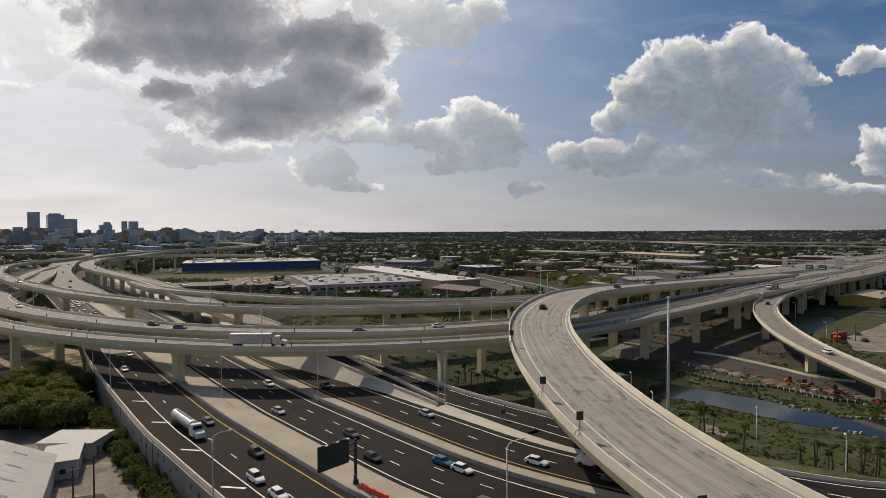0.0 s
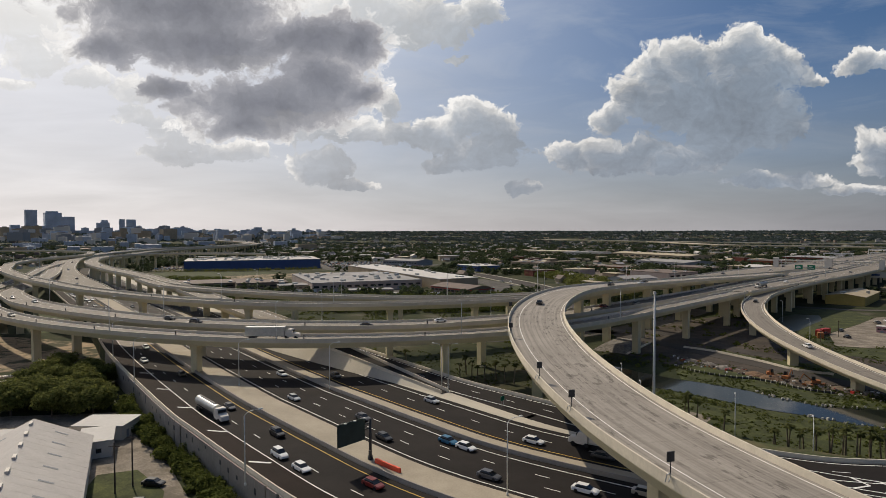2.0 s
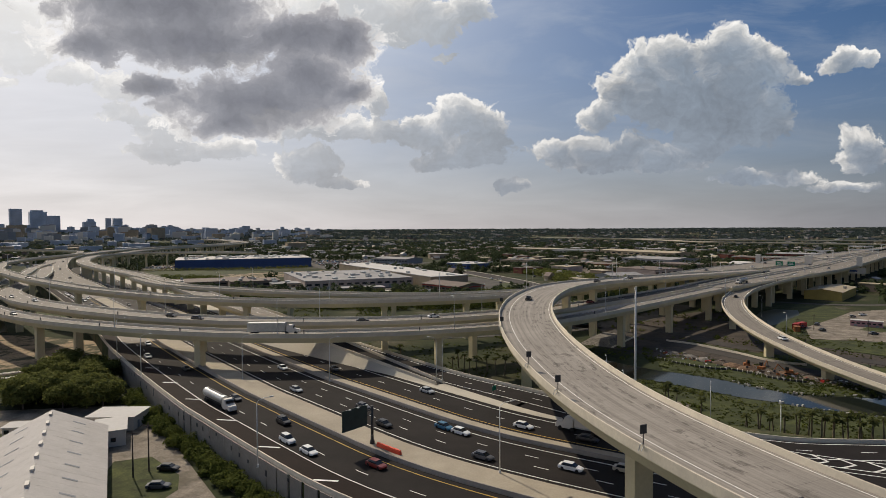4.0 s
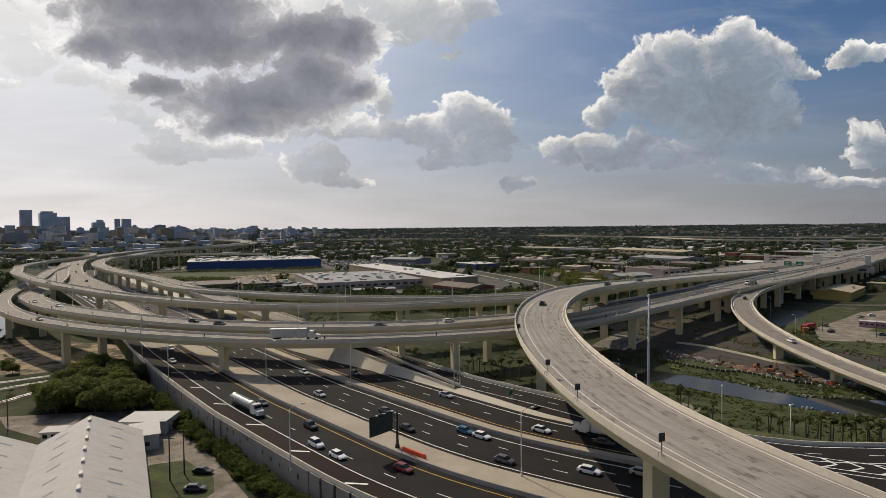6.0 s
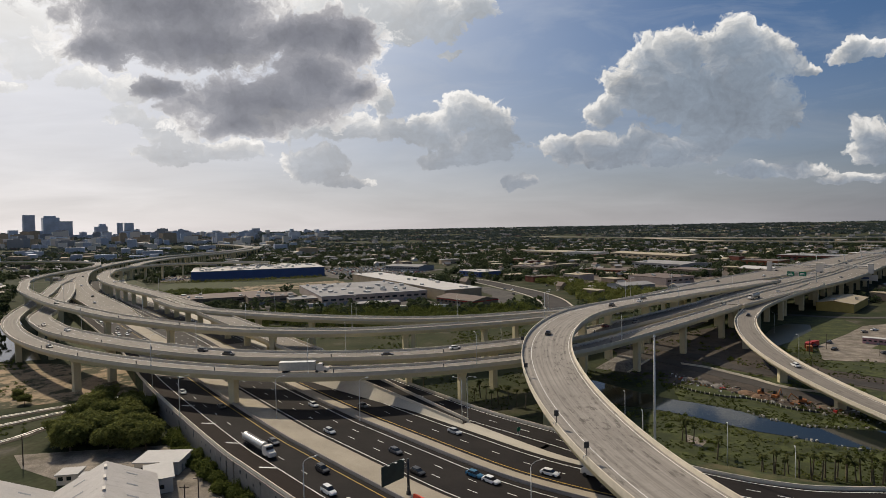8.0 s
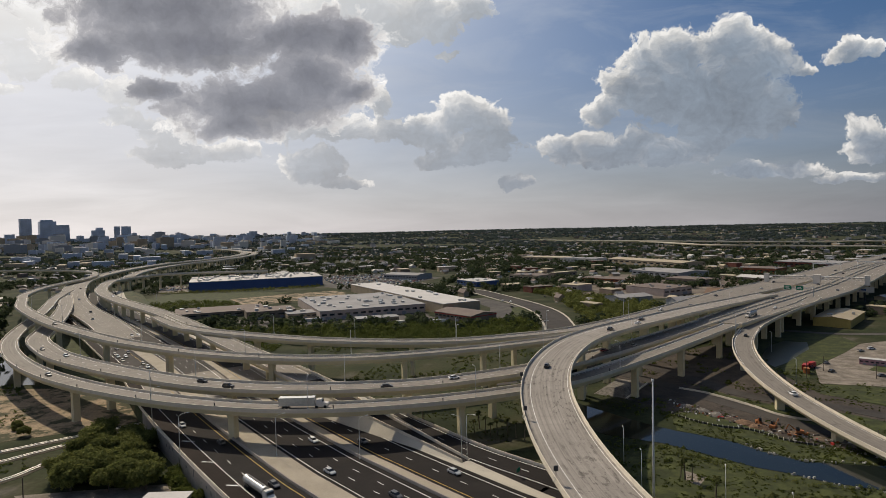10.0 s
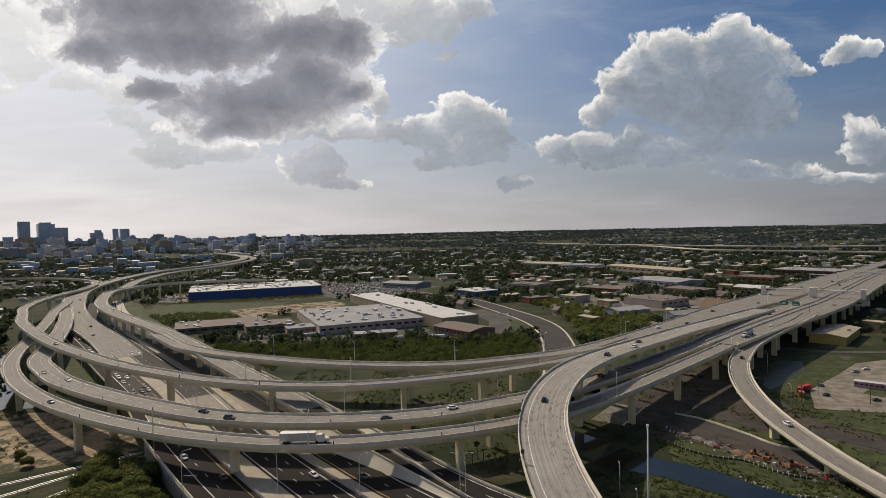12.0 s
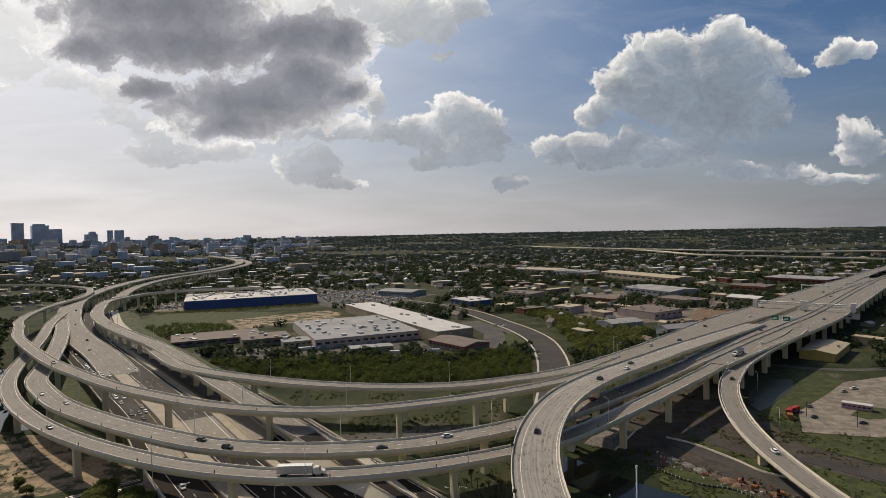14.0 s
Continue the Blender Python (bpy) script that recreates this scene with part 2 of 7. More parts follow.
def leaf_material(name, a, c, rough=0.85):
    """Foliage: every leaf clump between two greens, a little light passing through."""
    m = bpy.data.materials.new(name)
    m.use_nodes = True
    t = m.node_tree
    b = t.nodes["Principled BSDF"]
    b.inputs["Roughness"].default_value = rough
    b.inputs["Specular IOR Level"].default_value = 0.05
    g = t.nodes.new("ShaderNodeNewGeometry")
    n = t.nodes.new("ShaderNodeTexNoise")
    n.inputs["Scale"].default_value, n.inputs["Detail"].default_value = 0.05, 4.0
    t.links.new(g.outputs["Position"], n.inputs["Vector"])
    add = t.nodes.new("ShaderNodeMath")
    add.operation = "MULTIPLY_ADD"
    add.inputs[1].default_value = 0.6
    t.links.new(g.outputs["Random Per Island"], add.inputs[0])
    sub = t.nodes.new("ShaderNodeMath")
    sub.operation = "SUBTRACT"
    sub.inputs[1].default_value = 0.25
    t.links.new(n.outputs["Fac"], sub.inputs[0])
    t.links.new(sub.outputs[0], add.inputs[2])
    r = t.nodes.new("ShaderNodeValToRGB")
    r.color_ramp.elements[0].color, r.color_ramp.elements[1].color = (*a, 1), (*c, 1)
    t.links.new(add.outputs[0], r.inputs[0])
    t.links.new(r.outputs[0], b.inputs["Base Color"])
    glowing = t.nodes.new("ShaderNodeBsdfTranslucent")
    t.links.new(r.outputs[0], glowing.inputs["Color"])
    both = t.nodes.new("ShaderNodeMixShader")
    both.inputs[0].default_value = 0.4
    t.links.new(b.outputs[0], both.inputs[1])
    t.links.new(glowing.outputs[0], both.inputs[2])
    t.links.new(both.outputs[0], t.nodes["Material Output"].inputs["Surface"])
    return m


M = {
    "asphalt": material("asphalt", (0.020, 0.0172, 0.016), 0.85, spec=0.1, var=0.1, scale=0.12, fine=3.0, dirt=(0.040, 0.034, 0.030), dirt_amount=0.12, dirt_scale=0.05),
    "asphalt_dark": material("new_asphalt", (0.020, 0.0135, 0.011), 0.85, spec=0.1, var=0.1, scale=0.15, fine=3.0),
    "asphalt_old": material("old_asphalt", (0.062, 0.056, 0.050), 0.9, var=0.22, scale=0.15, fine=2.0, dirt=(0.13, 0.115, 0.095), dirt_amount=0.4, dirt_scale=0.06, edge=(0.46, 0.66)),
    "asphalt_worn": material("worn_asphalt", (0.050, 0.045, 0.041), 0.9, spec=0.15, var=0.15, scale=0.1, fine=2.0, dirt=(0.085, 0.076, 0.067), dirt_amount=0.35, dirt_scale=0.05),
    "deck": material("deck_concrete", (0.25, 0.222, 0.187), 0.85, var=0.07, scale=0.1, fine=2.0, dirt=(0.17, 0.15, 0.125), dirt_amount=0.28, dirt_scale=0.12),
    "barrier": material("barrier_concrete", (0.60, 0.54, 0.435), 0.85, var=0.06, scale=0.2, fine=3.0, dirt=(0.36, 0.33, 0.28), dirt_amount=0.15, dirt_scale=0.3),
    "girder": material("painted_concrete", (0.60, 0.53, 0.345), 0.8, var=0.05, scale=0.1, fine=2.0, dirt=(0.36, 0.30, 0.20), dirt_amount=0.1, dirt_scale=0.2),
    "concrete": material("concrete", (0.46, 0.42, 0.345), 0.9, var=0.07, scale=0.15, fine=2.5, dirt=(0.33, 0.31, 0.26), dirt_amount=0.15, dirt_scale=0.15),
    "median": material("median_concrete", (0.35, 0.305, 0.235), 0.9, var=0.08, scale=0.12, fine=2.5, dirt=(0.25, 0.215, 0.165), dirt_amount=0.2, dirt_scale=0.1),
    "wall": material("retaining_wall_concrete", (0.33, 0.30, 0.265), 0.9, var=0.09, scale=0.2, fine=2.0, dirt=(0.17, 0.15, 0.13), dirt_amount=0.3, dirt_scale=0.4),
    "white": material("white_road_paint", (0.75, 0.74, 0.70), 0.7, var=0.06, scale=0.4, fine=4.0, bump=0),
    "yellow": material("yellow_road_paint", (0.50, 0.33, 0.06), 0.7, var=0.1, scale=0.4, fine=4.0, bump=0),
    "joint": material("dark_joint", (0.07, 0.065, 0.06), 0.9, bump=0),
    "grass": material("grass", (0.042, 0.052, 0.017), 0.95, var=0.35, scale=0.12, fine=1.6, bump=0.5, dirt=(0.13, 0.105, 0.055), dirt_amount=0.4, dirt_scale=0.09, edge=(0.48, 0.62)),
    "lawn": material("lawn", (0.052, 0.060, 0.016), 0.95, var=0.38, scale=0.25, fine=2.2, bump=0.6, dirt=(0.026, 0.034, 0.011), dirt_amount=0.5, dirt_scale=0.14, edge=(0.45, 0.62)),
    "dirt": material("sandy_dirt", (0.36, 0.265, 0.17), 0.95, var=0.22, scale=0.1, fine=1.2, bump=0.4, dirt=(0.040, 0.042, 0.016), dirt_amount=0.62, dirt_scale=0.11, edge=(0.47, 0.56)),
    "gravel": material("pale_gravel", (0.225, 0.192, 0.155), 0.95, var=0.3, scale=0.2, fine=2.5, bump=0.5, dirt=(0.10, 0.085, 0.058), dirt_amount=0.5, dirt_scale=0.13, edge=(0.48, 0.66)),
    "metal_roof": material("white_metal_roof", (0.44, 0.41, 0.38), 0.5, var=0.05, scale=0.3, fine=2.0, dirt=(0.36, 0.33, 0.29), dirt_amount=0.15, dirt_scale=0.2, bump=0.05),
    "white_wall": material("white_painted_wall", (0.62, 0.58, 0.52), 0.7, var=0.05, scale=0.3, dirt=(0.5, 0.47, 0.4), dirt_amount=0.12, dirt_scale=0.3),
    "grey_wall": material("grey_metal_wall", (0.25, 0.26, 0.27), 0.6, var=0.06, scale=0.3),
    "steel": material("galvanised_steel", (0.42, 0.43, 0.43), 0.45, 0.7, var=0.08, scale=1.0, bump=0.05),
    "pale_steel": material("pale_painted_steel", (0.62, 0.62, 0.60), 0.5, 0.0, var=0.05, bump=0.02),
    "sign_back": material("dark_sign_back", (0.035, 0.055, 0.05), 0.6, var=0.1, bump=0.02),
    "dark": material("dark_grey_metal", (0.05, 0.05, 0.052), 0.6, bump=0.02),
    "wood": material("weathered_wood", (0.09, 0.07, 0.055), 0.9, var=0.2, scale=1.0),
    "trunk": material("palm_bark", (0.15, 0.12, 0.085), 0.95, var=0.25, scale=1.0, fine=6.0),
    "leaf": leaf_material("dense_leaves", (0.068, 0.080, 0.022), (0.20, 0.21, 0.062)),
    "shrub": leaf_material("shrub_leaves", (0.045, 0.060, 0.014), (0.140, 0.160, 0.040)),
    # Far leaves lightened and blued: distance haze put into the leaf colour.
    "hazed_leaf": leaf_material("hazed_far_leaves", (0.034, 0.048, 0.046), (0.085, 0.106, 0.098), 0.95),
    "wood_leaf": leaf_material("woodland_leaves", (0.026, 0.038, 0.018), (0.072, 0.090, 0.044)),
    "tuft": leaf_material("rough_grass", (0.026, 0.034, 0.009), (0.10, 0.115, 0.032)),
    "palm": leaf_material("palm_leaves", (0.025, 0.035, 0.010), (0.095, 0.10, 0.035)),
    # Rail base nearly white, little metal: the steel's glint is put into the colour.
    "rail": material("rail_steel_glint", (0.80, 0.75, 0.68), 0.5, 0.3, bump=0),
    "ballast": material("rail_ballast", (0.13, 0.105, 0.075), 0.95, var=0.3, scale=0.3, fine=3.0, bump=0.5, dirt=(0.06, 0.055, 0.025), dirt_amount=0.3),
    "brick": material("red_brown_brick", (0.16, 0.055, 0.04), 0.9, var=0.12, scale=0.3),
    "rust_wall": material("rust_red_cladding", (0.22, 0.075, 0.035), 0.8, var=0.15, scale=0.15),
    "works": material("works_yard_soil", (0.115, 0.092, 0.070), 0.95, var=0.3, scale=0.06, fine=0.8, bump=0.3, dirt=(0.24, 0.205, 0.165), dirt_amount=0.5, dirt_scale=0.045, edge=(0.47, 0.6)),
    "brown_wall": material("brown_block_wall", (0.20, 0.16, 0.125), 0.9, var=0.1, scale=0.1),
    "pale_wall": material("pale_pink_block_wall", (0.44, 0.36, 0.31), 0.9, var=0.1, scale=0.1),
    "tan_wall": material("tan_block_wall", (0.36, 0.29, 0.20), 0.9, var=0.1, scale=0.1),
    "yellow_wall": material("yellow_metal_wall", (0.42, 0.31, 0.09), 0.6, var=0.06, scale=0.2),
    "tan_roof": material("tan_metal_roof", (0.40, 0.33, 0.22), 0.6, var=0.06, scale=0.2),
    "brown_roof": material("brown_roof", (0.16, 0.125, 0.105), 0.85, var=0.1, scale=0.1),
    "grey_roof": material("grey_felt_roof", (0.30, 0.29, 0.285), 0.9, var=0.1, scale=0.04, fine=1.0, dirt=(0.16, 0.155, 0.15), dirt_amount=0.25, dirt_scale=0.03),
    "white_roof": material("white_membrane_roof", (0.50, 0.48, 0.455), 0.8, var=0.05, scale=0.05, fine=1.0, dirt=(0.48, 0.45, 0.4), dirt_amount=0.12, dirt_scale=0.03),
    "blue_wall": material("deep_blue_cladding", (0.045, 0.085, 0.22), 0.5, var=0.06, scale=0.1),
    "window": material("dark_window_glass", (0.02, 0.025, 0.03), 0.15, spec=0.6, bump=0),
    # Tower walls paler and bluer than their own cladding: distance haze in the colour.
    "hazed_glass": material("hazed_curtain_wall", (0.40, 0.46, 0.55), 0.35, spec=0.5, var=0.12, scale=0.02, fine=0.2, bump=0),
    "hazed_stone": material("hazed_tower_cladding", (0.44, 0.47, 0.53), 0.7, var=0.12, scale=0.02, fine=0.2, bump=0),
    "pink_wall": material("pink_white_cladding", (0.42, 0.24, 0.26), 0.7, var=0.08, scale=0.3),
    "red": material("red_paint", (0.35, 0.03, 0.025), 0.5, var=0.1, bump=0),
    "orange": material("orange_red_plastic", (0.75, 0.10, 0.05), 0.5, var=0.1, bump=0),
    "machine": material("orange_machine_paint", (0.30, 0.11, 0.035), 0.6, var=0.15, bump=0),
    "green_sign": material("green_sign", (0.0, 0.14, 0.075), 0.5, var=0.05, bump=0),
    "tyre": material("black_rubber", (0.02, 0.02, 0.02), 0.8, bump=0),
    "rock": material("pale_rock", (0.38, 0.36, 0.32), 0.9, var=0.2, scale=0.5),
    "rubble": material("grey_rubble", (0.17, 0.155, 0.135), 0.95, var=0.35, scale=0.8, fine=3.0, bump=0.6),
    "earth": material("red_brown_earth", (0.16, 0.10, 0.062), 0.95, var=0.3, scale=0.5, fine=2.0, bump=0.6),
    "dark_soil": material("dark_brown_soil", (0.050, 0.040, 0.032), 0.95, var=0.3, scale=0.15, fine=1.2, bump=0.5, dirt=(0.080, 0.066, 0.050), dirt_amount=0.5, dirt_scale=0.1, edge=(0.5, 0.62)),
    "soil": material("brown_soil", (0.11, 0.085, 0.062), 0.95, var=0.25, scale=0.2, fine=1.0, bump=0.5),
}


def water_material():
    m = material("canal_water", (0.010, 0.014, 0.013), 0.06, spec=0.5, var=0.1, scale=0.03, bump=0)
    t = m.node_tree
    b = t.nodes["Principled BSDF"]
    b.inputs["IOR"].default_value = 1.33
    n = t.nodes.new("ShaderNodeTexNoise")
    n.inputs["Scale"].default_value, n.inputs["Detail"].default_value = 1.2, 4.0
    t.links.new(t.nodes.new("ShaderNodeNewGeometry").outputs["Position"], n.inputs["Vector"])
    bp = t.nodes.new("ShaderNodeBump")
    bp.inputs["Strength"].default_value, bp.inputs["Distance"].default_value = 0.12, 0.05
    t.links.new(n.outputs["Fac"], bp.inputs["Height"])
    t.links.new(bp.outputs[0], b.inputs["Normal"])
    return m


def deck_material(name, base, dark, amount):
    """A concrete roadway: streaks and worn wheel paths along it, blotchy stains, cross joints."""
    m = material(name, base, 0.85, var=0.07, scale=0.1, fine=2.0, bump=0.15)
    t = m.node_tree
    b = t.nodes["Principled BSDF"]
    plain = b.inputs["Base Color"].links[0].from_socket

    def value(v, sock):
        if isinstance(v, bpy.types.NodeSocket):
            t.links.new(v, sock)
        else:
            sock.default_value = v

    def op(kind, a, c=0.0, d=0.0):
        n = t.nodes.new("ShaderNodeMath")
        n.operation = kind
        for sock, v in zip(n.inputs, (a, c, d)):
            value(v, sock)
        return n.outputs[0]

    def field(which):
        n = t.nodes.new("ShaderNodeAttribute")
        n.attribute_name = which
        return n.outputs["Fac"]

    across, along = field("across"), field("along")

    def spread(sx, sy, detail, lo, hi):
        c = t.nodes.new("ShaderNodeCombineXYZ")
        value(op("MULTIPLY", across, sx), c.inputs[0])
        value(op("MULTIPLY", along, sy), c.inputs[1])
        n = t.nodes.new("ShaderNodeTexNoise")
        n.inputs["Scale"].default_value, n.inputs["Detail"].default_value, n.inputs["Roughness"].default_value = 1.0, detail, 0.65
        t.links.new(c.outputs[0], n.inputs["Vector"])
        r = t.nodes.new("ShaderNodeMapRange")
        r.interpolation_type = "SMOOTHSTEP"
        r.inputs["From Min"].default_value, r.inputs["From Max"].default_value = lo, hi
        t.links.new(n.outputs["Fac"], r.inputs["Value"])
        return r.outputs[0]

    tracks = op("MULTIPLY_ADD", op("COSINE", op("MULTIPLY", across, 2 * math.pi / 1.9)), 0.5, 0.5)
    streaks = spread(1.6, 0.02, 5.0, 0.38, 0.68)
    blots = op("MULTIPLY", spread(0.8, 0.26, 7.0, 0.53, 0.60), spread(0.14, 0.035, 3.0, 0.40, 0.56))
    seam = op("LESS_THAN", op("FRACT", op("DIVIDE", along, 6.1)), 0.016)
    worn = op("MULTIPLY_ADD", tracks, 0.10, op("MULTIPLY_ADD", streaks, 0.75, op("MULTIPLY_ADD", blots, 0.9, op("MULTIPLY", seam, 0.45))))
    mix = t.nodes.new("ShaderNodeMix")
    mix.data_type = "RGBA"
    value(op("MINIMUM", op("MULTIPLY", worn, amount), 1.0), mix.inputs[0])
    value(plain, mix.inputs[6])
    mix.inputs[7].default_value = (*dark, 1)
    t.links.new(mix.outputs[2], b.inputs["Base Color"])
    return m


M["deck_lane"] = deck_material("lane_concrete", (0.235, 0.21, 0.178), (0.115, 0.10, 0.084), 0.6)
M["deck_tan"] = deck_material("ramp_concrete", (0.315, 0.284, 0.247), (0.105, 0.092, 0.079), 0.62)
M["water"] = water_material()
M["pond"] = material("weedy_pond_water", (0.035, 0.04, 0.028), 0.4, spec=0.25, var=0.3, scale=0.08, bump=0, dirt=(0.045, 0.05, 0.02), dirt_amount=0.35, dirt_scale=0.06)


def paint(name, base, metal=0.0):
    return material(name, base, 0.3, metal, var=0.02, bump=0, spec=0.5)


def ground_material():
    """Wide land: dull grass, bare soil, pavement in blocks, and dark woods far out."""
    m = bpy.data.materials.new("open_land")
    m.use_nodes = True
    t = m.node_tree
    b = t.nodes["Principled BSDF"]
    b.inputs["Roughness"].default_value = 0.95
    b.inputs["Specular IOR Level"].default_value = 0.1
    pos = t.nodes.new("ShaderNodeNewGeometry").outputs["Position"]

    def noise_of(s, d):
        n = t.nodes.new("ShaderNodeTexNoise")
        n.inputs["Scale"].default_value, n.inputs["Detail"].default_value = s, d
        t.links.new(pos, n.inputs["Vector"])
        return n.outputs["Fac"]

    r = t.nodes.new("ShaderNodeValToRGB")
    t.links.new(noise_of(0.045, 9.0), r.inputs[0])
    stops = [(0.32, (0.020, 0.026, 0.012)), (0.47, (0.036, 0.043, 0.019)), (0.60, (0.052, 0.052, 0.027)), (0.74, (0.11, 0.10, 0.08))]
    while len(r.color_ramp.elements) < len(stops):
        r.color_ramp.elements.new(0.5)
    for e, (p, c) in zip(r.color_ramp.elements, stops):
        e.position, e.color = p, (*c, 1)
    grain = t.nodes.new("ShaderNodeMix")
    grain.data_type, grain.blend_type = "RGBA", "OVERLAY"
    grain.inputs[0].default_value = 0.5
    t.links.new(r.outputs[0], grain.inputs[6])
    t.links.new(noise_of(0.6, 6.0), grain.inputs[7])
    t.links.new(grain.outputs[2], b.inputs["Base Color"])
    return m


M["land"] = ground_material()

# ---- building tools ----
G = -6.5          # natural ground; the highway's surface is 0


class MB:
    """Collects vertices and faces of one mesh."""

    def __init__(self):
        self.v, self.f, self.m = [], [], []

    def add(self, verts, faces, mi=0):
        k = len(self.v)
        self.v += [tuple(p) for p in verts]
        self.f += [tuple(i + k for i in face) for face in faces]
        self.m += [mi] * len(faces)

    def box(self, x, y, z, sx, sy, sz, rz=0.0, mi=0, top=1.0):
        """A box standing on z, centred on x, y; top: its upper face's size."""
        c, s = math.cos(rz), math.sin(rz)
        out = []
        for k, h in ((1.0, 0.0), (top, sz)):
            for a, b in ((-1, -1), (1, -1), (1, 1), (-1, 1)):
                u, w = a * sx / 2 * k, b * sy / 2 * k
                out.append((x + u * c - w * s, y + u * s + w * c, z + h))
        self.add(out, [(3, 2, 1, 0), (4, 5, 6, 7), (0, 1, 5, 4), (1, 2, 6, 5), (2, 3, 7, 6), (3, 0, 4, 7)], mi)

    def prism(self, poly, z0, z1, mi=0):
        n = len(poly)
        self.add([(x, y, z0) for x, y in poly] + [(x, y, z1) for x, y in poly],
                 [tuple(range(n - 1, -1, -1)), tuple(range(n, 2 * n))] + [(i, (i + 1) % n, n + (i + 1) % n, n + i) for i in range(n)], mi)

    def cyl(self, x, y, z0, z1, r0, r1=None, n=10, mi=0):
        r1 = r0 if r1 is None else r1
        ring = [(math.cos(2 * math.pi * i / n), math.sin(2 * math.pi * i / n)) for i in range(n)]
        self.add([(x + r0 * a, y + r0 * b, z0) for a, b in ring] + [(x + r1 * a, y + r1 * b, z1) for a, b in ring],
                 [tuple(range(n - 1, -1, -1)), tuple(range(n, 2 * n))] + [(i, (i + 1) % n, n + (i + 1) % n, n + i) for i in range(n)], mi)

    def tube(self, p0, p1, r0, r1=None, n=6, mi=0):
        r1 = r0 if r1 is None else r1
        a, b = Vector(p0), Vector(p1)
        d = (b - a).normalized()
        u = d.cross(Vector((0, 0, 1)) if abs(d.z) < 0.9 else Vector((1, 0, 0))).normalized()
        w = d.cross(u)
        ring = [(math.cos(2 * math.pi * i / n), math.sin(2 * math.pi * i / n)) for i in range(n)]
        self.add([a + (u * c + w * s) * r0 for c, s in ring] + [b + (u * c + w * s) * r1 for c, s in ring],
                 [tuple(range(n)), tuple(range(2 * n - 1, n - 1, -1))] + [(i, n + i, n + (i + 1) % n, (i + 1) % n) for i in range(n)], mi)

    def gable(self, x, y, z, sx, sy, rise, rz=0.0, over=0.4, mi=0, thick=0.2):
        """A ridged roof along the local x axis, with thickness."""
        c, s = math.cos(rz), math.sin(rz)
        hx, hy = sx / 2 + over, sy / 2 + over
        drop = -over * rise / (sy / 2)
        prof = [(-hy, drop), (0, rise), (hy, drop), (hy, drop + thick), (0, rise + thick), (-hy, drop + thick)]
        pts = []
        for u in (-hx, hx):
            for w, h in prof:
                pts.append((x + u * c - w * s, y + u * s + w * c, z + h))
        faces = [(i, (i + 1) % 6, 6 + (i + 1) % 6, 6 + i) for i in range(6)] + [(5, 4, 1, 0), (4, 3, 2, 1), (6, 7, 10, 11), (7, 8, 9, 10)]
        self.add(pts, faces, mi)

    def make(self, name, mats, parent=None, label="", smooth=False):
        me = bpy.data.meshes.new(name)
        me.from_pydata(self.v, [], self.f)
        for mt in mats if isinstance(mats, (list, tuple)) else [mats]:
            me.materials.append(mt)
        if any(self.m):
            me.polygons.foreach_set("material_index", self.m)
        if smooth:
            me.polygons.foreach_set("use_smooth", [True] * len(me.polygons))
        me.update()
        ob = new(name, me)
        if parent:
            ob.parent = parent
        if label:
            tagged(ob, label)
        return ob


def thing(name, label, category, group="", kind="", at=(0, 0, 0)):
    ob = new(name)
    ob.location = at
    return tagged(ob, label, category, group, kind)


def put(ob, x, y, z, rz=0.0):
    ob.matrix_basis = pose(x, y, z, 0, 0, math.degrees(rz))
    return ob


def smooth_path(ctrl, step=4.0):
    """A smooth line through control points of any width: samples every step metres, with the arc length."""
    p = np.array(ctrl, float)
    q = np.vstack([2 * p[0] - p[1], p, 2 * p[-1] - p[-2]])
    out = []
    for i in range(1, len(q) - 2):
        n = max(2, int(np.linalg.norm(q[i + 1][:2] - q[i][:2]) / 2.0))
        t = np.linspace(0, 1, n, endpoint=False)[:, None]
        a, b, c, d = q[i - 1], q[i], q[i + 1], q[i + 2]
        out.append(0.5 * (2 * b + (c - a) * t + (2 * a - 5 * b + 4 * c - d) * t**2 + (3 * b - a - 3 * c + d) * t**3))
    w = np.vstack(out + [q[-2][None]])
    s = np.r_[0, np.cumsum(np.hypot(*np.diff(w[:, :2], axis=0).T))]
    u = np.linspace(0, s[-1], max(2, int(s[-1] / step) + 1))
    return np.stack([np.interp(u, s, w[:, k]) for k in range(w.shape[1])], 1), u


def left_of(w):
    t = np.gradient(w[:, :2], axis=0)
    t /= np.hypot(*t.T)[:, None]
    return np.stack([-t[:, 1], t[:, 0]], 1)


def sweep(mb, w, profile, closed=True, mi=0, caps=True):
    """Draws a profile of (offset to the left, height) along the samples w (x, y, z). The profile may be a function of the sample's number."""
    nrm = left_of(w)
    rings = []
    for i in range(len(w)):
        pr = profile(i) if callable(profile) else profile
        rings.append([(w[i, 0] + nrm[i, 0] * o, w[i, 1] + nrm[i, 1] * o, w[i, 2] + h) for o, h in pr])
    n = len(rings[0])
    faces = []
    for i in range(len(rings) - 1):
        for k in range(n if closed else n - 1):
            a, b = i * n + k, i * n + (k + 1) % n
            faces.append((a, b, b + n, a + n))
    if closed and caps:
        last = (len(rings) - 1) * n
        faces += [tuple(range(n - 1, -1, -1)), tuple(last + k for k in range(n))]
    mb.add([p for r in rings for p in r], faces, mi)


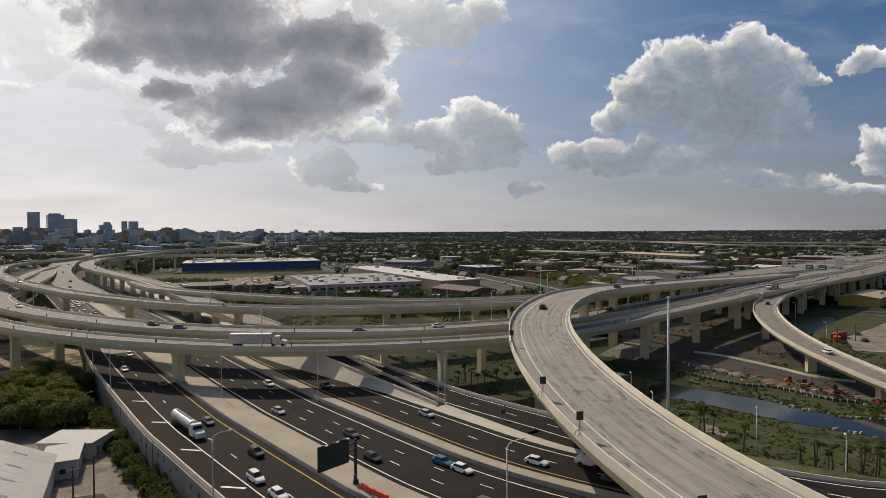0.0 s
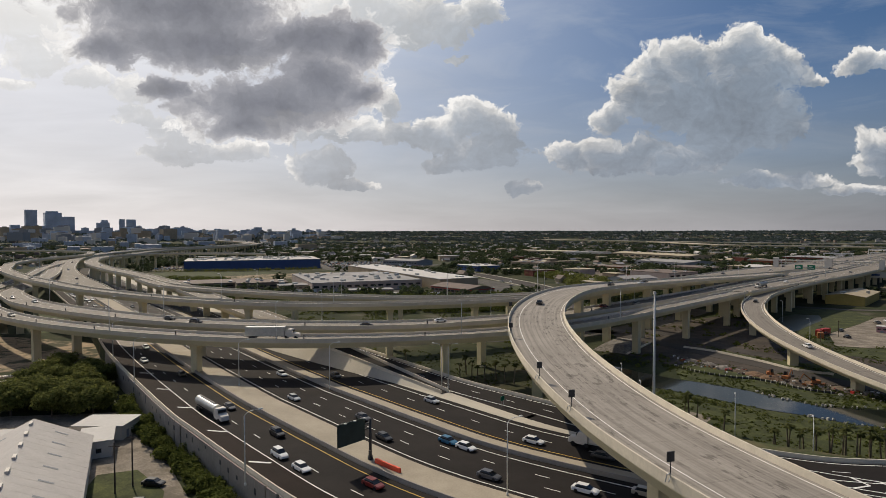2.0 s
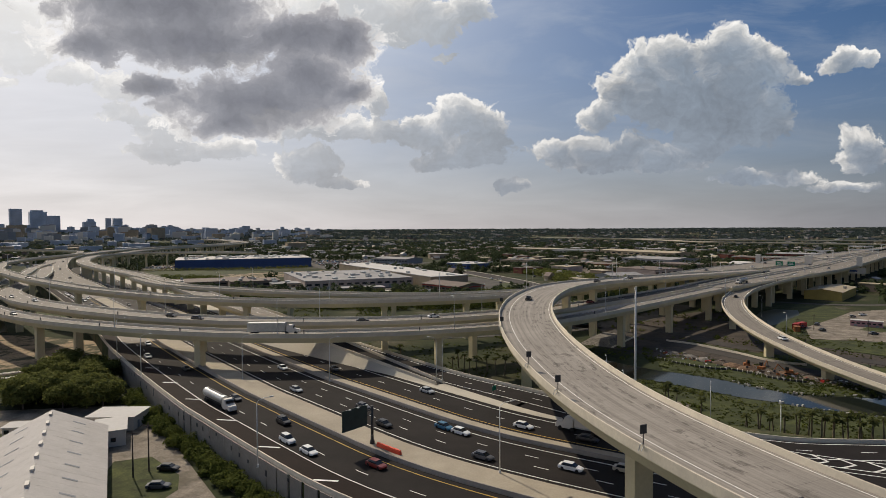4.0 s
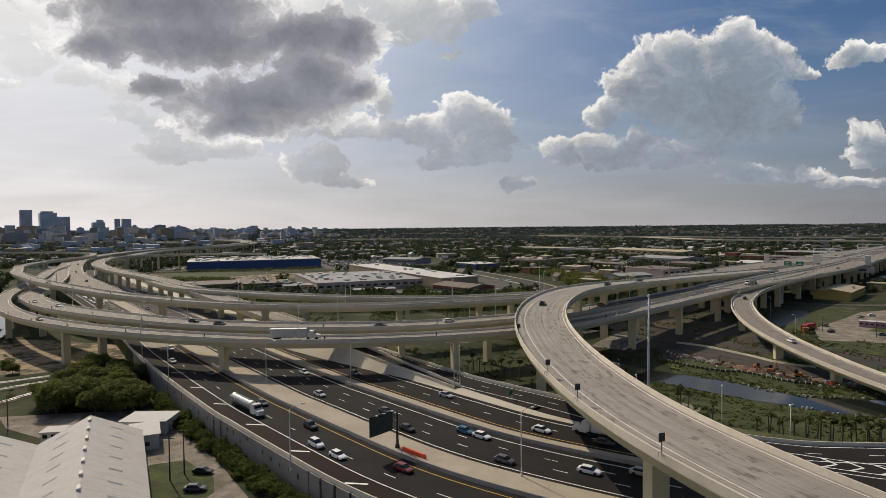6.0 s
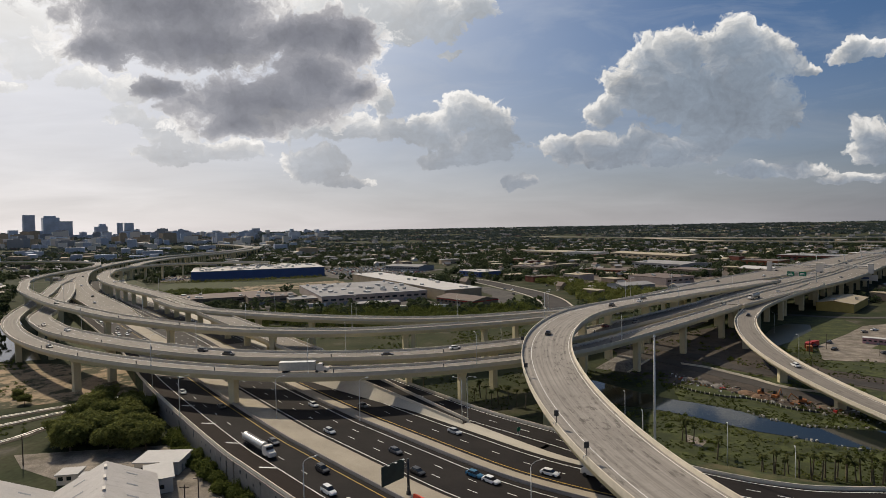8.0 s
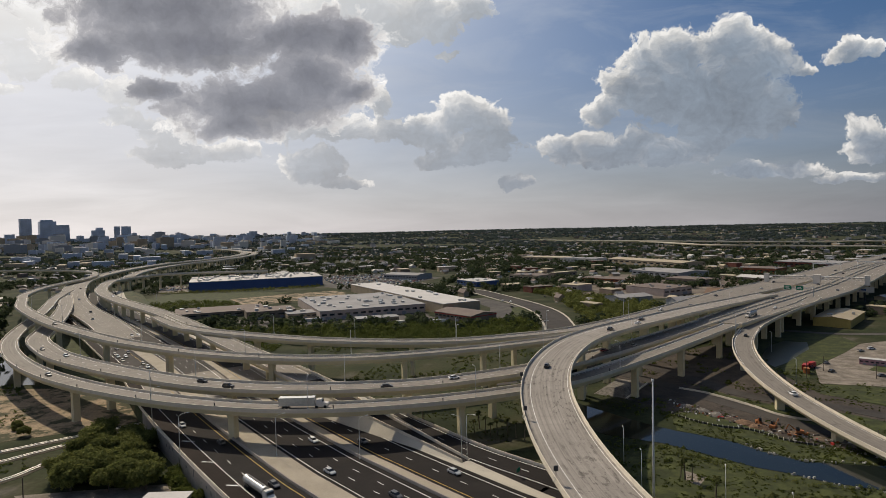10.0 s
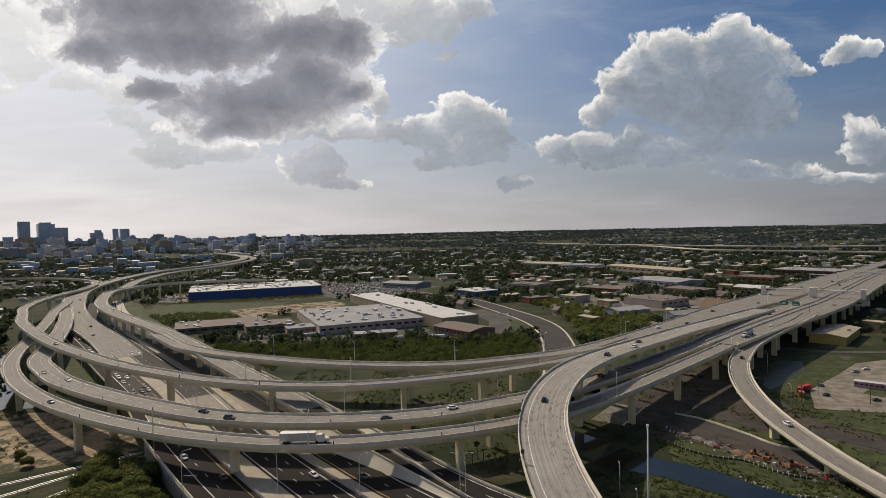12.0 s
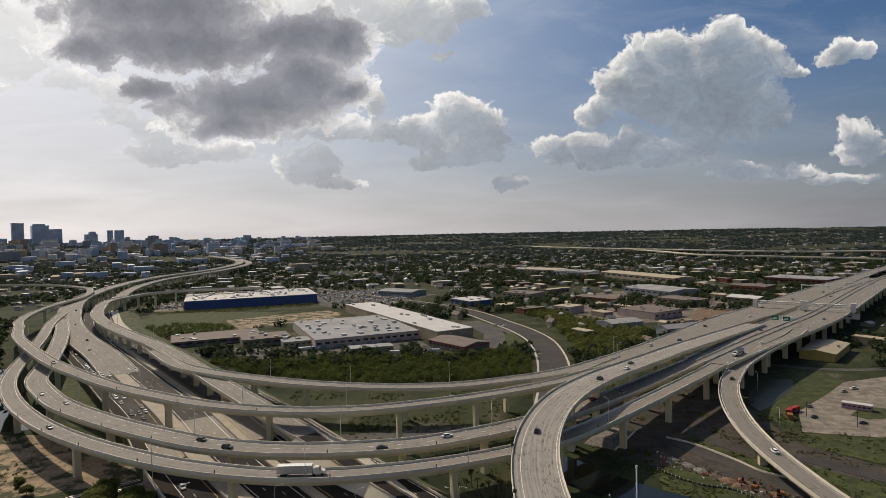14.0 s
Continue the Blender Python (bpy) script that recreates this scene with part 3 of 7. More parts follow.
def cut(w, u, a, b):
    """The stretch of a sampled line between two arc lengths."""
    k = [i for i in range(len(u)) if a < u[i] < b]
    at = lambda s: [np.interp(s, u, w[:, c]) for c in range(w.shape[1])]  # noqa: E731
    return np.array([at(a)] + [w[i] for i in k] + [at(b)])


def nearest(w, x, y):
    return int(np.argmin(np.hypot(w[:, 0] - x, w[:, 1] - y)))


def part_line(name, w, off, width, mat, parent, lift=0.03, label=""):
    mb = MB()
    sweep(mb, w, [(off - width / 2, lift), (off + width / 2, lift), (off + width / 2, lift - 0.02), (off - width / 2, lift - 0.02)])
    return mb.make(name, mat, parent, label)


def leaf_cloud(centres, sizes, count, leaf, squash=0.8, seed=1, shell=0.55):
    """Vertices and faces of many small leaf clumps round each centre: crooked quads, denser near the outside."""
    rng = np.random.default_rng(seed)
    c = np.repeat(np.asarray(centres, float), count, axis=0)
    r = np.repeat(np.asarray(sizes, float), count)
    n = len(c)
    d = rng.normal(size=(n, 3))
    d /= np.linalg.norm(d, axis=1)[:, None]
    rad = (shell + (1 - shell) * rng.random(n)) * (0.75 + 0.35 * rng.random(n))
    p = c + d * (r * rad)[:, None] * np.array([1, 1, squash])
    face = 0.5 * d + 0.45 * rng.normal(size=(n, 3)) + np.array([0, 0, 0.6])
    a = np.cross(face, rng.normal(size=(n, 3)))
    a /= np.linalg.norm(a, axis=1)[:, None] + 1e-6
    b = np.cross(a, face)
    b /= np.linalg.norm(b, axis=1)[:, None] + 1e-6
    s = (r * leaf * (0.6 + 0.8 * rng.random(n)))[:, None]
    v = np.stack([p - a * s - b * s * 0.6, p + a * s * 0.8 - b * s * 0.5, p + a * s + b * s * 0.7, p - a * s * 0.7 + b * s * 0.6], 1).reshape(-1, 3)
    f = np.arange(4 * n).reshape(-1, 4)
    return v, f


def quads_mesh(name, v, f, mat, parent=None):
    me = bpy.data.meshes.new(name)
    me.vertices.add(len(v))
    me.vertices.foreach_set("co", np.asarray(v, np.float32).ravel())
    me.loops.add(f.size)
    me.loops.foreach_set("vertex_index", np.asarray(f, np.int32).ravel())
    me.polygons.add(len(f))
    me.polygons.foreach_set("loop_start", np.arange(0, f.size, f.shape[1], dtype=np.int32))
    me.materials.append(mat)
    me.update(calc_edges=True)
    ob = new(name, me)
    if parent:
        ob.parent = parent
    return ob

# ---- ground ----
def land_height(x, y):
    r = math.hypot(x, y)
    k = min(max((r - 1700) / 3150, 0), 1)
    return G + 24 * k * k * (3 - 2 * k) + 20 * k


def build_ground():
    mb = MB()
    radii = [0, 60, 150, 300, 600, 1000, 1700, 2100, 2600, 3100, 3600, 4100, 4500, 4850]
    n = 96
    verts = [(0, 0, G)]
    for r in radii[1:]:
        for i in range(n):
            a = 2 * math.pi * i / n
            x, y = r * math.sin(a), r * math.cos(a)
            verts.append((x, y, land_height(x, y)))
    faces = [(0, 1 + (i + 1) % n, 1 + i) for i in range(n)]
    for k in range(len(radii) - 2):
        a, b = 1 + k * n, 1 + (k + 1) * n
        faces += [(a + i, a + (i + 1) % n, b + (i + 1) % n, b + i) for i in range(n)]
    mb.add(verts, faces)
    g = mb.make("ground", M["land"])
    tagged(g, "flat coastal land of dull grass and bare soil", "ground", kind="structure")


build_ground()


def patch(name, poly, mat, label, category, lift=0.06, z=None):
    mb = MB()
    base = G if z is None else z
    mb.prism(poly, base - 0.5, base + lift)
    return tagged(mb.make(name, mat), label, category, kind="structure")


# ---- the highway on its embankment ----
# Left white line of the middle carriageway, from the near end to the far end.
REF = [(150, 62, 0), (100, 70, 0), (60, 83, 0), (30, 98.5, 0), (5.9, 112.8, 0), (-9.1, 124.2, 0), (-24.4, 139.4, 0), (-43.5, 159.3, 0), (-53.5, 170, 0), (-85, 207, 0), (-112, 240, 0), (-128, 261, 0), (-160, 304, 0), (-205, 358, 0), (-260, 424, 0), (-330, 508, 0), (-400, 600, 0), (-470, 710, 0)]
ref_w, ref_u = smooth_path(REF)


def strip(name, a, b, mat, label, category, z=0.0, thick=0.3, span=None):
    """A flat strip of the highway between two offsets (left positive) from its line."""
    w = ref_w if span is None else cut(ref_w, ref_u, *span)
    mb = MB()
    sweep(mb, w, [(a, z), (b, z), (b, z - thick), (a, z - thick)])
    return tagged(mb.make(name, mat), label, category, kind="structure")


bank = MB()
sweep(bank, ref_w, [(26.7, -0.25), (26.7, G - 1), (-62.0, G - 1), (-62.0, G + 0.1), (-50.0, -0.25)])
tagged(bank.make("embankment", M["grass"]), "grassy embankment under the highway", "embankment", kind="structure")
strip("road_1", 26.3, 20.8, M["asphalt_dark"], "dark new asphalt shoulder with white cross bars", "road")
def s_near(x, y):
    return float(ref_u[nearest(ref_w, x, y)])


# Dark asphalt up to the flyovers, a pale concrete stretch between them, then worn grey asphalt.
STRETCHES = ((0.0, s_near(-121, 240), "asphalt", "dark asphalt"), (s_near(-121, 240), s_near(-148, 288), "deck", "pale concrete"), (s_near(-148, 288), float(ref_u[-1]), "asphalt_worn", "worn grey asphalt"))
for k, (s0, s1, mt, words) in enumerate(STRETCHES):
    strip("road_2%d" % (k + 1), 20.8, 9.6, M[mt], words + " carriageway with white and yellow lines", "road", span=(s0, s1))
    strip("road_3%d" % (k + 1), 1.3, -14.6, M[mt], words + " carriageway with three lanes", "road", span=(s0, s1))
    strip("road_4%d" % (k + 1), -19.0, -32.0, M[mt], words + " carriageway with two lanes", "road", span=(s0, s1))
strip("median_1", 9.0, 1.3, M["median"], "pale concrete median strip", "median", 0.08)
strip("median_2", -15.2, -19.0, M["median"], "pale concrete median strip", "median", 0.08)
strip("road_11", -32.0, -40.0, M["asphalt"], "paved asphalt gore of the slip road", "gore", 0.01, span=(0, 176))
strip("road_12", -32.0, -40.0, M["asphalt"], "paved asphalt gore of the slip road", "gore", 0.01, span=(176, 262))


def gore():
    """Pale concrete gore that narrows towards the slip road's nose."""
    w = cut(ref_w, ref_u, 120, ref_u[-1])
    run = np.concatenate([[0], np.cumsum(np.hypot(*np.diff(w[:, :2], axis=0).T))])
    width = np.clip(run / 130, 0.07, 1.0) * 8.0
    mb = MB()
    sweep(mb, w, lambda i: [(-32.0, 0.05), (-32.0 - width[i], 0.05), (-32.0 - width[i], -0.25), (-32.0, -0.25)])
    tagged(mb.make("median_3", M["concrete"]), "pale concrete gore between two roadways", "gore", kind="structure")


gore()


def lines(name, off, width, mat, dash=None, span=None, label="road line"):
    """Road paint along the highway: one solid line or a row of dashes."""
    mb = MB()
    s0, s1 = span or (0, ref_u[-1])
    if dash:
        root = thing(name, label, "road line", kind="structure")
        s = s0
        while s + dash[0] < s1:
            piece = MB()
            sweep(piece, cut(ref_w, ref_u, s, s + dash[0]), [(off - width / 2, 0.02), (off + width / 2, 0.02), (off + width / 2, 0.005), (off - width / 2, 0.005)])
            piece.make("dash", mat, root)
            s += dash[0] + dash[1]
        return root
    else:
        sweep(mb, cut(ref_w, ref_u, s0, s1), [(off - width / 2, 0.02), (off + width / 2, 0.02), (off + width / 2, 0.005), (off - width / 2, 0.005)])
    return tagged(mb.make(name, mat), label, "road line", kind="structure")


lines("trim_line", 20.8, 0.22, M["white"], label="solid white edge line")
lines("trim_line", 17.2, 0.18, M["white"], (3.05, 9.14), label="broken white lane line")
lines("trim_line", 11.2, 0.22, M["yellow"], label="solid yellow edge line")
lines("trim_line", 0.0, 0.22, M["white"], label="solid white edge line")
lines("trim_line", -4.3, 0.18, M["white"], (3.05, 9.14), label="broken white lane line")
lines("trim_line", -8.5, 0.18, M["white"], (3.05, 9.14), (4, 500), label="broken white lane line")
lines("trim_line", -12.6, 0.25, M["white"], label="solid white edge line")
lines("trim_line", -20.3, 0.22, M["yellow"], label="solid yellow edge line")
lines("trim_line", -25.2, 0.18, M["white"], (3.05, 9.14), label="broken white lane line")
lines("trim_line", -30.0, 0.25, M["white"], label="solid white edge line")


def cross_bars():
    """Short white bars across the dark shoulder."""
    for x, y in ((-99, 192.6), (-84, 174.2), (-69.5, 157.2), (-54, 140), (-38.3, 122.7), (-23, 106.5)):
        p = np.array([x, y])
        q = p + np.array([-4.6, 0.5])
        mb = MB()
        d = (q - p) / np.hypot(*(q - p))
        m = np.array([-d[1], d[0]]) * 0.28
        mb.prism([tuple(p - m), tuple(q - m), tuple(q + m), tuple(p + m)], 0.004, 0.02)
        tagged(mb.make("trim_bar", M["white"]), "short white painted bar across the shoulder", "road line", kind="structure")


cross_bars()


def wall_barrier(name, w, off, label, mat="barrier", h=0.85, z=0.0):
    mb = MB()
    sweep(mb, w, [(off - 0.28, z - 0.2), (off + 0.28, z - 0.2), (off + 0.28, z + 0.2), (off + 0.12, z + h), (off - 0.12, z + h), (off - 0.28, z + 0.2)])
    return tagged(mb.make(name, M[mat]), label, "barrier", kind="structure")


wall_barrier("barrier_left", ref_w, 26.5, "pale concrete parapet on the retaining wall")
wall_barrier("barrier_median", ref_w, 9.3, "grey concrete median barrier", "wall")
wall_barrier("barrier_median", ref_w, -14.9, "grey concrete median barrier", "wall")


def retaining_wall():
    """Wall panels below the left parapet, each its own slab, with dark plates for holes."""
    root = thing("retaining_wall", "grey concrete retaining wall of tall panels", "retaining wall", kind="structure")
    w, u = smooth_path([(x, y, z) for x, y, z in REF], 4.0)
    s = 40.0
    while s < 330:
        mb = MB()
        sweep(mb, cut(w, u, s + 0.04, s + 3.96), [(26.75, -0.15), (27.02, -0.15), (27.02, G - 0.3), (26.75, G - 0.3)])
        mb.make("panel", M["wall"], root)
        s += 4.0
    rng = random.Random(17)
    nrm = left_of(w)
    for s in np.arange(60, 300, 5.2):
        # Dark plates on the wall face stand in for the shade inside block-outs.
        s = s + rng.uniform(-1.5, 1.5)
        i = int(np.argmin(np.abs(u - s)))
        x, y = w[i, 0] + nrm[i, 0] * 27.03, w[i, 1] + nrm[i, 1] * 27.03
        mb = MB()
        mb.box(x, y, rng.uniform(-3.2, -1.2), 0.1, rng.uniform(0.35, 0.8), rng.uniform(0.5, 1.3), math.atan2(nrm[i, 1], nrm[i, 0]))
        mb.make("recess", M["dark"], root, "dark plate for the shade in a wall hole")


retaining_wall()

# The slip road beyond the gore, which bends away to the right.
SLIP = [(240, 118, 0), (150, 120, 0), (84, 121.5, 0), (62, 124.5, 0), (40, 138, 0), (18, 159.5, 0), (-4, 180.5, 0), (-25, 206, 0), (-60, 250, 0), (-100, 302, 0), (-140, 350, 0)]
slip_w, slip_u = smooth_path(SLIP)
mb = MB()
sweep(mb, slip_w, [(5.5, 0.02), (-4.6, 0.02), (-4.6, -0.4), (5.5, -0.4)])
tagged(mb.make("road_5", M["asphalt"]), "asphalt slip road beside a palm-lined slope", "road", kind="structure")
wall_barrier("barrier_right", slip_w, -5.0, "pale concrete parapet beside the slip road")
for off, mt in ((4.6, "white"), (-3.8, "white"), (0.4, "white")):
    mb = MB()
    if off == 0.4:
        root = thing("trim_line", "broken white line of the slip road", "road line", kind="structure")
        s = 0
        while s < slip_u[-1] - 4:
            piece = MB()
            sweep(piece, cut(slip_w, slip_u, s, s + 3.05), [(off - 0.09, 0.045), (off + 0.09, 0.045), (off + 0.09, 0.03), (off - 0.09, 0.03)])
            piece.make("dash", M[mt], root)
            s += 12.19
        continue
    else:
        sweep(mb, slip_w, [(off - 0.12, 0.045), (off + 0.12, 0.045), (off + 0.12, 0.03), (off - 0.12, 0.03)])
    tagged(mb.make("trim_line", M[mt]), "white line of the slip road", "road line", kind="structure")


# ---- elevated roads ----
def viaduct(name, label, ctrl, width=9.0, piers=(), spacing=0, deck="deck_lane", depth=2.3, pier_r=1.3, lanes=(), start=0.0, end=None, skip=(), foot=None, medians=(), yellow_left=False, joints=True, shoulder=(1.2, 1.2)):
    """An elevated road. ctrl: x, y, top of the barriers, and perhaps the width there; piers: places to stand columns at."""
    c4 = [tuple(c) if len(c) == 4 else (*c, width) for c in ctrl]
    w, u = smooth_path(c4)
    w[:, 2] -= 0.85
    half = w[:, 3] / 2
    p = w[:, :3]
    root = thing(name, label, "elevated road")
    mb = MB()
    sweep(mb, p, lambda i: [(half[i] - 0.45, 0), (-half[i] + 0.45, 0), (-half[i] + 0.45, -0.2), (half[i] - 0.45, -0.2)])
    slab = mb.make("deck", M[deck], root, "worn pale concrete roadway").data
    slab.attributes.new("across", "FLOAT", "POINT").data.foreach_set("value", [o for h in half for o in (h, -h, -h, h)])
    slab.attributes.new("along", "FLOAT", "POINT").data.foreach_set("value", np.repeat(u, 4).tolist())
    for sgn, wide in zip((1, -1), shoulder):
        mb = MB()
        sweep(mb, p, lambda i: [(sgn * (half[i] - 0.5), -0.15), (sgn * (half[i] - 0.3), 0.85), (sgn * (half[i] - 0.05), 0.85), (sgn * half[i], -0.5), (sgn * (half[i] - 0.45), -0.5)])
        mb.make("barrier", M["barrier"], root)
        mb = MB()
        sweep(mb, p, lambda i: [(sgn * (half[i] - wide - 0.15), 0.02), (sgn * (half[i] - wide), 0.02), (sgn * (half[i] - wide), 0.005), (sgn * (half[i] - wide - 0.15), 0.005)])
        mb.make("edge_line", M["yellow" if yellow_left and sgn > 0 else "white"], root)
    mb = MB()
    sweep(mb, p, lambda i: [(half[i] - 0.1, -0.21), (half[i] - 0.15, -0.75), (half[i] - 1.0, -depth), (-half[i] + 1.0, -depth), (-half[i] + 0.15, -0.75), (-half[i] + 0.1, -0.21)])
    mb.make("girder", M["girder"], root, "cream painted box girder")
    for off in lanes:
        s = 6.0
        while s < min(u[-1] - 4, 900):
            mb = MB()
            sweep(mb, cut(p, u, s, s + 3.05), [(off - 0.09, 0.02), (off + 0.09, 0.02), (off + 0.09, 0.005), (off - 0.09, 0.005)])
            mb.make("lane_line", M["white"], root)
            s += 12.19
    for off in medians:
        mb = MB()
        sweep(mb, p, [(off - 0.3, 0), (off - 0.12, 0.85), (off + 0.12, 0.85), (off + 0.3, 0)])
        mb.make("barrier", M["barrier"], root)
    spots = [nearest(w, x, y) for x, y in piers]
    if spacing:
        s = spacing / 2
        while s < u[-1]:
            spots.append(int(np.argmin(np.abs(u - s))))
            s += spacing
    nrm = left_of(w)
    for i in spots:
        x, y, z = p[i]
        zb = G - 0.3 if foot is None else foot
        top = z - depth + 0.05
        if top - zb < 1.5 or any(a <= u[i] <= b for a, b in skip):
            continue
        ang = math.atan2(nrm[i, 1], nrm[i, 0])
        wid = half[i] * 2
        for o in ((0,) if wid < 20 else (-wid * 0.3, 0, wid * 0.3)):
            mb = MB()
            cx, cy = x + nrm[i, 0] * o, y + nrm[i, 1] * o
            sx = min(wid * 0.42, 4.2)
            cap = min(2.2, (top - zb) * 0.35)
            mb.box(cx, cy, zb, sx * 0.72, pier_r * 1.7, top - zb - cap, ang)
            k = len(mb.v)
            mb.box(cx, cy, top - cap, sx * 0.72, pier_r * 1.7, cap, ang, top=1.0)
            for j in range(k + 4, k + 8):      # the head flares out
                vx, vy, vz = mb.v[j]
                mb.v[j] = (cx + (vx - cx) * 1.35, cy + (vy - cy) * 1.12, vz)
            mb.make("pier", M["girder"], root)
    j = 30.0 if joints else 1e9
    while j < u[-1] - 5:
        i = int(np.argmin(np.abs(u - j)))
        mb = MB()
        sweep(mb, cut(p, u, j, j + 0.14), [(half[i] - 0.55, 0.012), (-half[i] + 0.55, 0.012), (-half[i] + 0.55, 0.004), (half[i] - 0.55, 0.004)])
        mb.make("joint", M["joint"], root)
        j += 46.0
    return root, w, u


VIA = {}
VIA["near"] = viaduct("flyover", "curving single-lane flyover with cream concrete girder and parapets",
    [(-450, 650, 10), (-410, 570, 10), (-366, 495, 9.5), (-330, 430, 9), (-300, 375, 9), (-273, 333, 9), (-239.5, 294.5, 9), (-201.5, 260, 9.5), (-160, 230, 10.6), (-115, 205, 11.9), (-78.5, 193.7, 12.2), (-53, 192.7, 12), (-28, 197.8, 11.6), (-4, 206.5, 11.2), (19, 218, 11), (40, 232.5, 11), (67.5, 259.5, 11), (102.5, 297, 11), (137, 335, 11), (150, 350, 11)],
    9.0, [(-238, 292), (-170, 236), (-86.5, 193), (-10, 204), (34, 228), (70, 262), (102, 297), (137, 335)])
VIA["second"] = viaduct("flyover", "curving two-lane flyover with cream concrete girder and parapets",
    [(-420, 600, 9), (-372, 530, 9.5), (-325, 455, 10), (-285, 385, 10.5), (-259, 338, 11), (-234, 309, 11.3), (-206, 282, 11.7), (-165, 253, 12.2), (-121, 228, 12.7), (-97, 219, 12.8), (-72, 215, 12.7), (-46.5, 216.5, 12.4), (-22, 222, 12), (1, 233, 11.7), (23, 246.5, 11.4), (43, 262, 11), (80, 297, 11), (115, 333.5, 11), (142, 362, 11)],
    12.0, [(-262, 345), (-225, 300), (-165, 253), (-97, 219), (-30, 220), (5, 236), (45, 264), (80, 297), (115, 333)], lanes=(0.6,))
VIA["third"] = viaduct("flyover", "high curving flyover ramp with cream concrete girder and parapets",
    [(-900, 1020, 12), (-720, 992, 13), (-600, 920, 13.5), (-545, 850, 14), (-509, 775, 14), (-490, 700, 14.3), (-466, 626, 14.5), (-432, 557, 14.8), (-400, 513, 15.1), (-365, 465, 15.6), (-323, 418, 16.2), (-270, 364.5, 16.7), (-230, 330, 16.8), (-189, 300, 16.1), (-144, 275, 15.6), (-120, 265, 15.3), (-95.5, 259, 15), (-70, 257, 14.7), (-45, 261, 14.3), (-20.5, 270, 13.9), (2, 281, 13.4), (24.5, 294, 13), (46, 309, 12.6), (66, 328, 12.2), (84, 350, 12.0), (100, 368, 11.9)],
    8.5, [(-95, 259), (-36, 264), (3, 281), (45, 308), (-150, 278), (-200, 307), (-255, 350), (-300, 395), (-345, 440), (-395, 507), (-440, 572), (-475, 655), (-500, 740)])
VIA["split"] = viaduct("flyover", "long flyover ramp that slopes down to the highway",
    [(-300, 880, 12), (-350, 858, 13.5), (-400, 830, 14.5), (-430, 795, 15), (-438, 742, 15), (-432, 700, 15), (-404, 640, 15), (-376, 590, 14.7), (-345, 548, 14.4), (-312, 510, 14), (-277, 474, 13.5), (-240, 437, 13.2), (-206, 399, 12.8), (-174, 361, 12.3), (-140, 320, 11.3), (-108, 284, 9.8), (-73, 246, 7.5)],
    12.0, spacing=27, lanes=(0.0,), pier_r=1.0)
VIA["far"] = viaduct("flyover", "curving flyover that widens into the toll road deck",
    [(-225, 412, 12.9, 10), (-200, 380, 13.1, 10), (-180, 358, 13.1, 10), (-157, 342, 13.1, 10), (-133, 330, 13, 10), (-110, 320, 12.9, 10), (-85, 311.5, 12.7, 10), (-58, 306.5, 12.4, 10), (-32, 305, 12.1, 10), (-5, 308, 12, 10), (20, 317, 12, 10), (45, 328, 12, 11), (67, 343, 12, 13), (106, 378, 12, 18), (159, 434.5, 11.6, 24), (228, 511, 11, 33), (298, 581, 10.6, 35), (447, 738, 10.5, 36), (588, 878, 10.5, 36), (773, 1068, 10.5, 36), (1100, 1400, 10.5, 36)],
    10.0, [(-125, 326), (-88, 312), (-34, 305), (20, 317), (70, 345), (106, 378), (135, 408), (160, 436), (190, 470), (225, 508), (260, 543), (298, 581), (345, 631)], medians=())
VIA["ramp"] = viaduct("flyover", "wide near flyover ramp of stained tan concrete",
    [(240, 488, 11.5), (205, 452, 12.5), (165, 408, 14.5), (128, 366, 16.5), (110, 344, 17.5), (91, 322, 18.4), (73, 300, 19.5), (57, 278, 20.5), (42.9, 255.3, 21.3), (31.9, 231.7, 21.5), (23.5, 206.1, 21.2), (18.7, 180, 20.5), (17.4, 153, 19.6), (18.9, 126.1, 18.7), (23.5, 99.2, 17.7), (31.1, 74.4, 17.4), (43.3, 50.8, 16.5), (61.2, 27.1, 14.3), (85, 2, 12), (120, -25, 10)],
    15.9, [(25, 93), (19, 186), (45, 258), (62, 285), (91, 322), (120, 355), (150, 390), (180, 425)], deck="deck_tan", pier_r=1.6, joints=False, shoulder=(1.1, 3.0))
VIA["loop"] = viaduct("flyover", "curving exit ramp with bright pale concrete parapets",
    [(262, 462, 10.9), (235, 430, 10.6), (200, 394, 10.2), (170, 361, 9), (155, 339.5, 8.2), (142, 317, 7.6), (132, 293, 6.7), (125, 268, 5.3), (121.5, 242, 3.5), (121.7, 216, 1.6), (124, 190, 0), (130, 160, -1.5), (142, 130, -2.8), (160, 100, -3.8)],
    10.5, [(119, 240), (121, 203), (138, 306), (168, 358), (200, 394)], depth=1.9)
VIA["toll_deck"] = viaduct("flyover", "broad multi-lane toll road deck on rows of columns",
    [(146, 357, 11, 27), (200, 415, 10.95, 34), (268, 486, 10.6, 44), (333, 554, 10.5, 44), (503, 750, 10.5, 44), (700, 965, 10.5, 44), (1000, 1290, 10.5, 44)],
    40.0, spacing=34, lanes=(-14, -10, 10, 14), medians=(0.0, 6.0))
